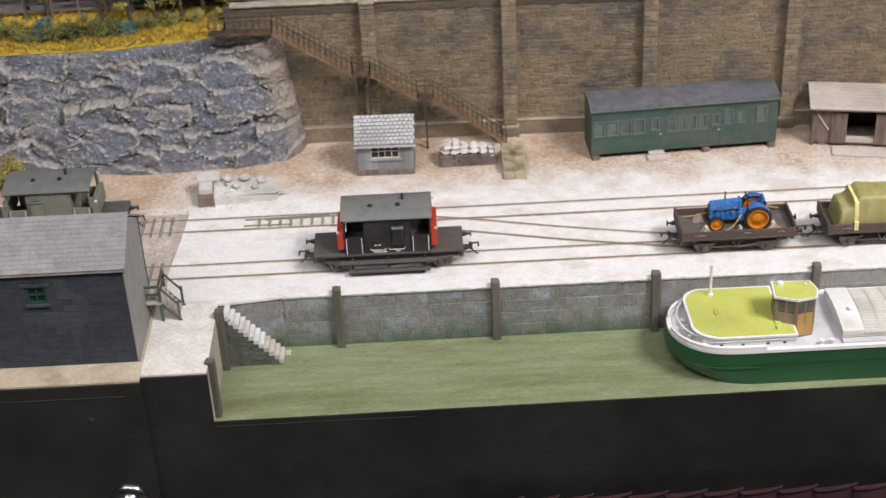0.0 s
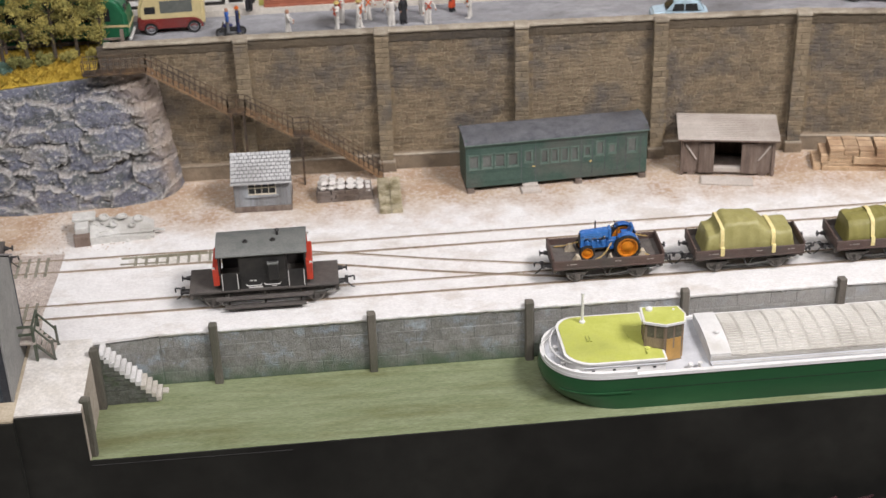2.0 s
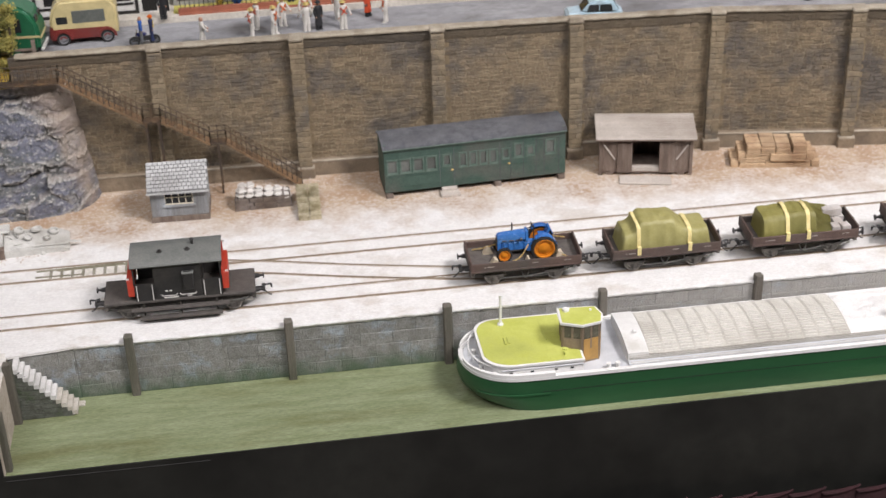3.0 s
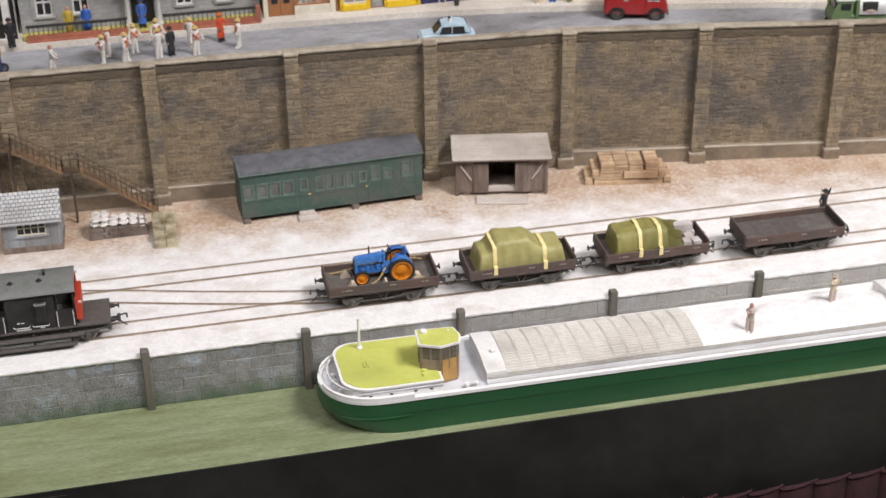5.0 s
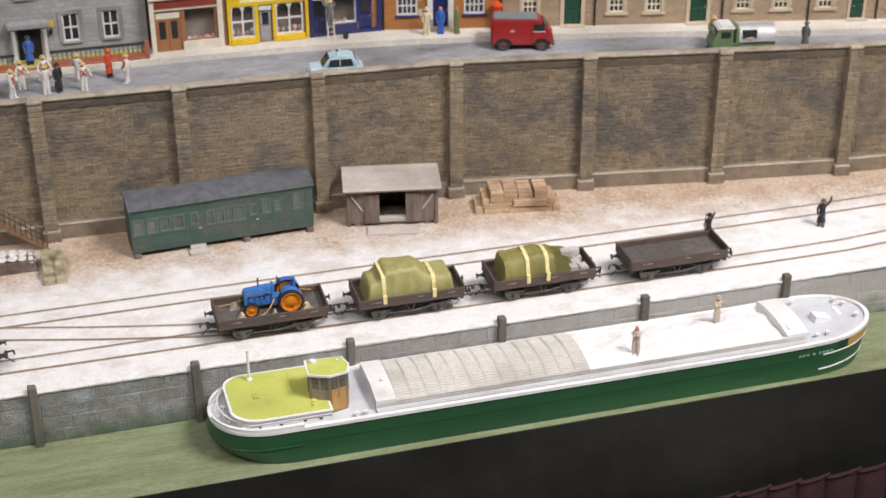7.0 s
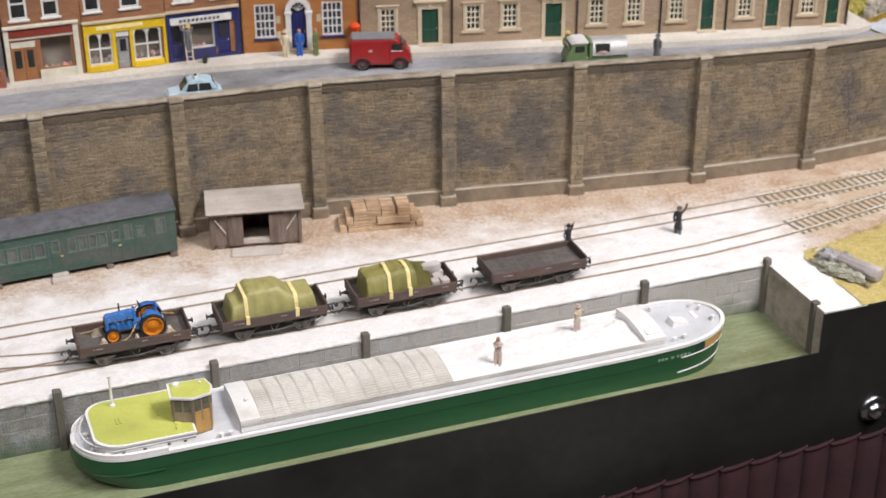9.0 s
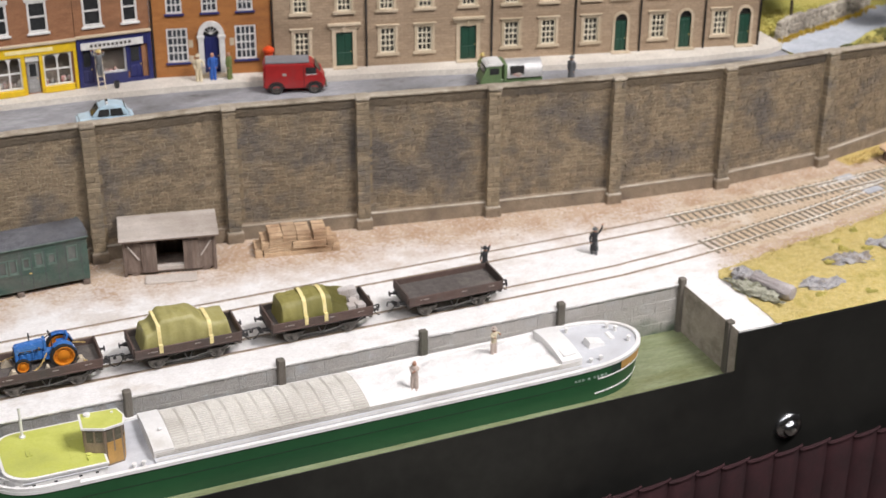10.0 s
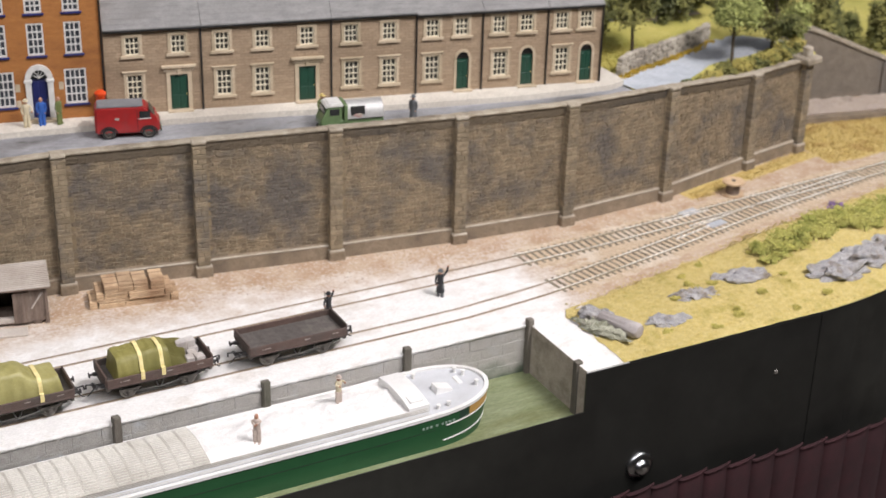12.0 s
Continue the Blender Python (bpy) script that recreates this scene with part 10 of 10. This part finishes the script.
for i in range(22):
    x = 99 + i * 2.9
    y = (34.5 if x < 124 else 37.5) + 1.6 * math.sin(i * 1.7)
    z = 9.2 if x < 124 else max(1.0, 9.3 - 0.36 * (x - 124)) - 0.4
    bush(x, y, z, 2.3 + 0.5 * math.sin(i * 2.9), 4.6 + 1.6 * math.sin(i * 2.3), M["leaf_olive"] if i % 3 else M["leaf_dark"], 300 + i, "tall olive hedge tree at the back of the field", "hedge trees", 620, 0.26)
M["sky_board"] = surf("sky_board", (0.52, 0.6, 0.68), (0.62, 0.68, 0.73), (0.7, 0.73, 0.75), size=12, rough=0.9, bump=0.0, speck=0.03)
structure("backdrop", boxes((60, 190, 66, 66.6, -12, 40)), M["sky_board"], "pale blue-grey painted sky board behind the field")
# ground beyond the end of the wall: rock strip, kerb, straw grass
bm = bmesh.new()
prev = None
for i in range(41):
    x = 124.3 + 22 * i / 40
    y = 26.6 - 0.2 * (x - 124.3)
    r = [bm.verts.new((x, y + 3.0 * j / 5, YARD + 0.1 + (0.75 * min(1, j / 2)) * (0.6 + 0.7 * noise.noise(Vector((x * 0.9, j * 0.8, 3)))))) for j in range(6)]
    if prev:
        for j in range(5):
            bm.faces.new((prev[j], r[j], r[j + 1], prev[j + 1]))
    prev = r
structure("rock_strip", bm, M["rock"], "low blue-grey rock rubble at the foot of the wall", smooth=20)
bm = bmesh.new()
sweep(bm, [(123.5, 25.2, YARD), (130, 23.9, YARD), (146, 20.6, YARD)], [(-0.45, -0.1), (0.45, -0.1), (0.4, 0.5), (-0.4, 0.5)])
structure("kerb", bm, M["plinth"], "pale stone kerb beside the far track bed")


def end_spot():
    x, y = random.uniform(107, 146), random.uniform(12, 24.6)
    lim = 14.0 + 0.26 * (x - 104.6) if x < 123.6 else 24.9 - 0.2 * (x - 123.6)
    lo = (lim - 1.2 - 0.8 * random.random()) if x < 123.6 else 12.5 + 0.17 * (x - 116) + 1.2 * random.random()
    return Vector((x, y, YARD)) if lo < y < lim else None


grass_tufts("grass_tufts_end", 5000, end_spot, M["straw_grass"], 12, 0.14, "straw-yellow grass at the foot of the end wall")
bm = bmesh.new()
sweep(bm, [(106.5, 14.3, YARD), (110, 15.0, YARD), (116.1, 16.2, YARD), (123.4, 17.6, YARD)], [(-0.9, -0.02), (0.8, -0.02), (0.8, 0.03), (-0.9, 0.022)])
structure("grass_strip", bm, M["straw_grass"], "straw-yellow grass strip at the foot of the wall")
bm = bmesh.new()
prism(bm, [(123.9, 24.4), (123.4, 15.0), (127, 14.6), (146, 17.4), (146, 20.4)], YARD - 0.02, YARD + 0.02, "z")
structure("grass_patch", bm, M["straw_grass"], "straw-yellow grass patch beyond the wall end")

# loose stones and crumbs along the foot of the wall and between dust and earth
M["gravel"] = surf("loose_gravel", (0.4, 0.285, 0.19), (0.5, 0.4, 0.31), (0.58, 0.5, 0.42), size=0.8, rough=1.0, bump=0.2, island=0.28)
M["gravel_pale"] = surf("pale_gravel", (0.52, 0.44, 0.38), (0.62, 0.56, 0.5), (0.4, 0.32, 0.27), size=0.5, rough=1.0, bump=0.2, island=0.25)


def scatter(name, n, place, seed, label, material="gravel"):
    rnd = random.Random(seed)
    verts, faces = [], []
    while n > 0:
        p = place(rnd)
        if p is None:
            continue
        n -= 1
        r = 0.03 + 0.07 * rnd.random() ** 3
        a, i = rnd.uniform(0, 6.28), len(verts)
        for q in range(4):
            verts.append((p + Vector((math.cos(a + q * 1.57), math.sin(a + q * 1.57), 0)) * r * rnd.uniform(0.8, 1.3) - Vector((0, 0, 0.01))) * U)
        verts.append((p + Vector((rnd.uniform(-.3, .3) * r, rnd.uniform(-.3, .3) * r, r * rnd.uniform(0.7, 1.2)))) * U)
        faces += [(i + q, i + (q + 1) % 4, i + 4) for q in range(4)]
    me = bpy.data.meshes.new(name)
    me.from_pydata(verts, [], faces)
    me.materials.append(M[material])
    return tagged(new(name, me), label, kind="stuff")


def wall_foot(rnd):
    x = rnd.uniform(6.5, 104)
    for (xa, ya), (xb, yb) in zip(PIERS, PIERS[1:]):
        if xa <= x <= xb:
            foot = ya + (yb - ya) * (x - xa) / (xb - xa)
    return Vector((x, foot - 0.2 - 4.5 * rnd.random() ** 2.2, YARD))


def west_corner(rnd):
    x, y = rnd.uniform(-13, 9), rnd.uniform(10.9, 17.2)
    return Vector((x, y, YARD)) if x < 1.5 + rnd.gauss(0, 2.5) else None


scatter("gravel_wall_foot", 5200, wall_foot, 51, "loose brown and pale gravel at the foot of the wall")
scatter("ballast_stones", 3600, lambda rnd: Vector((rnd.uniform(-8, -0.75), rnd.uniform(1.7, 10.8), YARD + 0.01)), 53, "pale pinkish ballast stones round the sleepers", "gravel_pale")
scatter("gravel_west", 1800, west_corner, 52, "loose pale gravel and earth crumbs before the rock")

# ---- model figures: one plain mesh each ----
SKIN = paint("figure_flesh", (0.42, 0.22, 0.14), 0.6)
CLOTH = {n: paint("figure_" + n, c, 0.7) for n, c in dict(white=(0.62, 0.59, 0.54), black=(0.018, 0.018, 0.02), navy=(0.02, 0.03, 0.09), blue=(0.03, 0.11, 0.4), red=(0.5, 0.06, 0.015), orange=(0.6, 0.12, 0.01), green=(0.13, 0.16, 0.05),
                                                             grey=(0.13, 0.135, 0.14), cream=(0.6, 0.52, 0.36), brown=(0.52, 0.43, 0.37), yellow=(0.5, 0.36, 0.05), straw=(0.55, 0.42, 0.15)).items()}


def figure(x, y, z, rz, top, legs, hat, label, group, arm_l=(0.25, -0.05, 1.0), arm_r=(-0.25, -0.05, 1.0), stride=0.0, sash=None, tall=2.2, coat=False, name="model_figure", stick=False):
    """A small standing figure; arm ends are given relative to the figure at a height of 2.2."""
    bm = bmesh.new()

    def paintfrom(n, index):
        for f in list(bm.faces)[n:]:
            f.material_index = index

    n = 0
    for s in (-1, 1):
        rod(bm, (s * 0.14, -s * stride, 0.0), (s * 0.12, 0, 1.05), 0.13, 7, 0.16)
        ball(bm, (s * 0.14, -s * stride - 0.08, 0.06), 0.11, 0.2, 0.08, 0, 7, 4)
    paintfrom(n, 1)
    n = len(bm.faces)
    prof = [(0.2, 0.0), (0.24, 0.15), (0.23, 0.45), (0.28, 0.75), (0.2, 0.86), (0.09, 0.9)]
    if coat:
        prof = [(0.34, -0.65), (0.28, -0.2)] + prof[1:]
    skin(bm, [ring(bm, (0, 0, 1.0 + h), (1, 0, 0), (0, 0.68, 0), r, 10) for r, h in prof])
    for s, tip in ((1, arm_l), (-1, arm_r)):
        a, t = Vector((s * 0.27, 0, 1.75)), Vector(tip)
        mid = (a + t) / 2 + Vector((s * 0.08, 0.05, -0.03))
        rod(bm, a, mid, 0.09, 6, 0.08)
        rod(bm, mid, t, 0.08, 6, 0.065)
    paintfrom(n, 0)
    n = len(bm.faces)
    ball(bm, (0, 0, 2.02), 0.15, 0.16, 0.2, 0, 9, 6)
    for tip in (arm_l, arm_r):
        ball(bm, tip, 0.08, 0.08, 0.08, 0, 6, 4)
    paintfrom(n, 2)
    if hat:
        n = len(bm.faces)
        turned(bm, (0, 0, 2.1), [(0.24, 0), (0.24, 0.03), (0.16, 0.05), (0.13, 0.17), (0.02, 0.18)], 10)
        paintfrom(n, 3)
    if sash:
        n = len(bm.faces)
        rod(bm, (-0.26, -0.19, 1.75), (0.2, -0.19, 1.2), 0.05, 5)
        rod(bm, (0.26, -0.19, 1.75), (-0.2, -0.19, 1.2), 0.05, 5)
        paintfrom(n, 4)
    if stick:
        n = len(bm.faces)
        rod(bm, (arm_r[0], arm_r[1], 0.6), (arm_r[0], arm_r[1], 2.5), 0.025, 5)
        paintfrom(n, 3 if hat else 1)
    for v in bm.verts:
        v.co *= tall / 2.2
    mats = [CLOTH[top], CLOTH[legs], SKIN, CLOTH[hat or "black"], CLOTH[sash or "red"]]
    ob = part(name, bm, mats, None, label, at(x, y, z, 0, 0, rz), smooth=50)
    return tagged(ob, category="figurine", group=group)


G = "dancers on the street"
DANCERS = ((19.7, 23.8, -70), (21.3, 23.9, 70), (20.1, 25.3, -60), (22.0, 25.5, 30), (23.7, 24.1, 200), (26.1, 25.8, 150), (26.4, 24.0, 20), (29.6, 24.7, -80), (23.7, 26.1, 10))
DL = "white-clothed model dancer with flowered straw hat and red sash"
for i, (x, y, rz) in enumerate(DANCERS):
    up = 1 if i in (0, 2) else 0
    figure(x, y, ROAD, rz, "white", "white", "straw", DL, G, (0.5, -0.35, 1.7 if up else 1.15), (-0.45, -0.25, 1.5 if up else 1.0), 0.12 if i % 2 else 0.05, "orange" if i % 2 else "red")
figure(24.6, 24.3, ROAD, 30, "black", "black", "black", "black-robed model figure among the dancers", G, coat=True)
figure(28.4, 26.2, ROAD, 40, "red", "black", "orange", "red-costumed model jester with pointed orange hat", G, (0.3, -0.4, 1.3), coat=True)
figure(16.1, 22.9, ROAD, 90, "white", "white", None, "white-clothed model dancer on a hobby horse", G, (0.3, -0.4, 1.2), (-0.2, -0.4, 1.2), 0.2)
P_ = "people in the street"
figure(11.7, 23.75, ROAD + 0.35, 98, "blue", "grey", None, "blue-jacketed model rider on the motorcycle", P_, tall=1.9)
figure(12.45, 23.85, ROAD + 0.35, 98, "navy", "navy", "orange", "navy-suited model pillion rider on the motorcycle", P_, tall=1.9, sash="yellow")
figure(13.2, 27.6, PAVE, 0, "black", "black", "black", "black-suited model man on the pavement", P_)
figure(17.4, 29.1, PAVE + 0.02, 0, "yellow", "yellow", None, "yellow-dressed model figure behind the railing", P_)
figure(18.7, 29.1, PAVE + 0.02, 0, "blue", "blue", None, "blue-dressed model figure behind the railing", P_, coat=True)
figure(22.8, 29.2, PAVE + 0.02, 0, "blue", "black", "navy", "blue-coated model policeman before the portico", P_, coat=True)
figure(53.2, 27.0, PAVE, -10, "cream", "cream", "cream", "cream-clothed model man on the pavement", P_, (0.4, -0.3, 1.3))
figure(54.35, 27.0, PAVE, -10, "blue", "blue", None, "blue-suited model man on the pavement", P_)
figure(55.6, 26.7, PAVE, 40, "green", "green", None, "olive-green-clothed model man on the pavement", P_)
figure(81.0, 17.05, ROAD, -60, "grey", "grey", "grey", "grey-coated model man walking in the street", P_, coat=True, stride=0.15)
figure(74.6, 20.2, ROAD, 0, "green", "grey", "straw", "model dustman behind the refuse cart", P_)
figure(45.75, 28.3, PAVE + 0.9, 180, "grey", "grey", "straw", "grey-clothed model window cleaner on a ladder", P_, (0.5, -0.3, 2.1), (-0.4, -0.3, 1.9))
ld = thing("ladder", 45.75, 28.25, PAVE, 0, "pale wooden ladder leaning on the navy shop", "ladder")
for s in (-1, 1):
    bm = bmesh.new()
    rod(bm, (s * 0.25, -0.35, 0), (s * 0.25, 0.5, 3.2), 0.05, 5)
    part("stile", bm, M["pale_wood"], ld)
for k in range(7):
    part("rung", boxes((-0.25, 0.25, -0.02, 0.02, -0.02, 0.02)), M["pale_wood"], ld, m=at(0, -0.3 + 0.85 * k / 7.6, 0.2 + k * 0.42))
bk = thing("bucket", 46.9, 28.0, PAVE, 0, "small black bucket on the pavement", "bucket")
bm = bmesh.new()
turned(bm, (0, 0, 0), [(0.18, 0), (0.24, 0.5), (0.2, 0.5), (0.17, 0.1)], 10)
part("pail", bm, M["pipe"], bk)
W_ = "railwaymen in the yard"
figure(69.1, 6.9, YARD, 20, "black", "black", "black", "black-uniformed model railwayman waving beside the wagon", W_, (0.5, 0.0, 2.2), (-0.5, -0.1, 1.3), stick=True)
figure(78.2, 6.7, YARD, -20, "black", "grey", "grey", "black-coated model railwayman with raised arm between the tracks", W_, (0.55, -0.05, 2.5), (-0.3, -0.1, 1.0), 0.08, coat=True)
B_ = "crew on the barge"
figure(58.9, -4.5, WATER + 2.75, -30, "brown", "brown", None, "brown-painted model crewman with folded arms on the clay", B_, (0.05, -0.3, 1.6), (-0.05, -0.3, 1.5))
figure(65.6, -2.5, WATER + 2.8, 20, "cream", "brown", "brown", "drab model crewman standing on the clay cargo", B_, (0.3, -0.3, 1.7), (-0.2, -0.3, 1.6))

# ---- front edge: curtain, knobs, screws ----
curtain = thing("pleated_curtain", 0, 0, 0, 0, "dark maroon pleated curtain below the front board", "curtain")
random.seed(6)


def curtain_top(x):
    rows = [(14, -10.75), (18, -10.55), (43, -10.85), (57, -11.45), (70, -11.15), (83, -10.95), (95, -11.15), (110, -12.0), (130, -12.4)]
    for (a, za), (b, zb) in zip(rows, rows[1:]):
        if a <= x <= b:
            return za + (zb - za) * (x - a) / (b - a)
    return -10.6


x = 14.0
while x < 128:
    w = random.uniform(2.1, 2.5)
    bm = bmesh.new()
    rings = []
    z1 = curtain_top(min(x + w / 2, 129))
    y_off = 0.0 if x < 103 else 0.016 * (x - 103) ** 1.9
    prof = [(0.0, 0.12), (0.12, -0.12), (w * 0.35, -0.22), (w * 0.7, -0.16), (w * 0.95, 0.0), (w + 0.25, 0.16), (w + 0.1, 0.2), (w * 0.5, 0.08), (0.1, 0.2)]
    for z, k, lift in ((-89.5, 1.0, 0.0), (z1 - 3, 0.9, 0.0), (z1, 0.85, 1.0), (z1 + 0.12, 0.5, 1.0)):
        rings.append([bm.verts.new((x + px, -8.75 + y_off + py * k * (1.6 if z < -15 else 1), z + lift * (0.24 * px / w - 0.12))) for px, py in prof])
    skin(bm, rings)
    pleat = part("pleat", bm, M["maroon"], curtain, smooth=60)
    bm = bmesh.new()
    line = [Vector((x + px, -8.78 + y_off + py * 0.9, z1 + 0.08 + 0.24 * px / w - 0.12)) for px, py in prof[:6]]
    for p, q in zip(line, line[1:]):
        rod(bm, p, q, 0.09, 8)
    part("hem", bm, M["maroon"], pleat, smooth=50)
    x += w
for x, y, z in ((87.2, -7.86, -9.4), (-2.8, -8.35, -9.1)):
    kb = thing("chrome_knob", x, y, z, 0, "round polished chrome knob on the black board", "knob", "chrome knobs")
    bm = bmesh.new()
    turned(bm, (0, 0, 0), [(0.05, -0.55), (0.3, -0.52), (0.42, -0.42), (0.5, -0.25), (0.75, -0.2), (0.85, -0.08), (0.85, 0.02), (0.1, 0.02)], 24, "y")
    part("dome", bm, M["chrome"], kb, smooth=50)
    bm = bmesh.new()
    turned(bm, (0, 0, 0), [(0.05, -0.6), (0.16, -0.58), (0.16, -0.5), (0.05, -0.5)], 12, "y")
    part("centre_screw", bm, M["frame"], kb)
    kb.scale = (1.35, 1.35, 1.35)
# east: a screw head; west: a hole, drawn as a raised black disc
for x, y, z in ((99.2, -7.86, -4.55), (-4.2, -8.35, -2.9)):
    bm = bmesh.new()
    turned(bm, (0, 0, 0), [(0.05, -0.06), (0.16, -0.05), (0.2, 0.0), (0.05, 0.02)], 12, "y")
    tagged(part("screw_head", bm, M["rubber"] if x < 0 else M["tyre_steel"], None, "small dark hole in the black board, drawn as a disc" if x < 0 else "small bright screw head in the black board", at(x, y, z)), category="screw", group="screws")

# ---- pieces of walls, last ----
random.seed(41)
for core, ln in QUAYS:
    lo, hi = WATER + 0.02, YARD - 0.28
    rows = 4
    rise = (hi - lo) / rows
    for r in range(rows):
        x = 0.04 - (0.9 if r % 2 else 0)
        while x < ln:
            w = random.uniform(1.5, 2.6)
            a, b = max(0.02, x), min(ln - 0.02, x + w)
            if b - a > 0.3:
                bm = bmesh.new()
                j = lambda k: random.uniform(-k, k)
                box(bm, a + 0.01, b - 0.01, -0.03 + j(.012), 0.1, 0.008, rise - 0.008, bevel=0.03)
                for v in bm.verts:
                    if v.co.y < 0:
                        v.co.y += 0.02 * noise.noise(Vector((v.co.x * 3, r, v.co.z * 4)))
                part("block", bm, M["block"], core, m=at(0, 0, lo + r * rise))
            x += w
for m, rows in PANEL_STONES:
    for s in rows[:300]:
        bm = bmesh.new()
        stone_faces(bm, s, 0.53, random.uniform(0.035, 0.085))
        part("stone", bm, M["stone"], wall, m=m)
    bm = bmesh.new()
    for s in rows[300:]:
        stone_faces(bm, s, 0.53, random.uniform(0.035, 0.085))
    if rows[300:]:
        tagged(part("rubble_stones", bm, M["stone"], wall, m=m), kind="stuff")
    else:
        bm.free()
# store wall stones
rnd = random.Random(13)
z = 0.05
r = 0
while z < 6.3:
    hgt = 0.42
    x = -14.5 - rnd.uniform(0, 0.8)
    while x < -1.75:
        w = rnd.uniform(0.7, 1.3)
        a, b = x, min(x + w, -1.75)
        if not (a < -5.55 and b > -7.35 and z + hgt > 4.2 and z < 5.9) and b - a > 0.2:
            bm = bmesh.new()
            box(bm, a + 0.008, b - 0.008, -0.03 - rnd.uniform(0, .02), 0.05, 0.012, hgt - 0.012, bevel=0.012)
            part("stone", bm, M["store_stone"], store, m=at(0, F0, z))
        x += w
    z += hgt
    r += 1
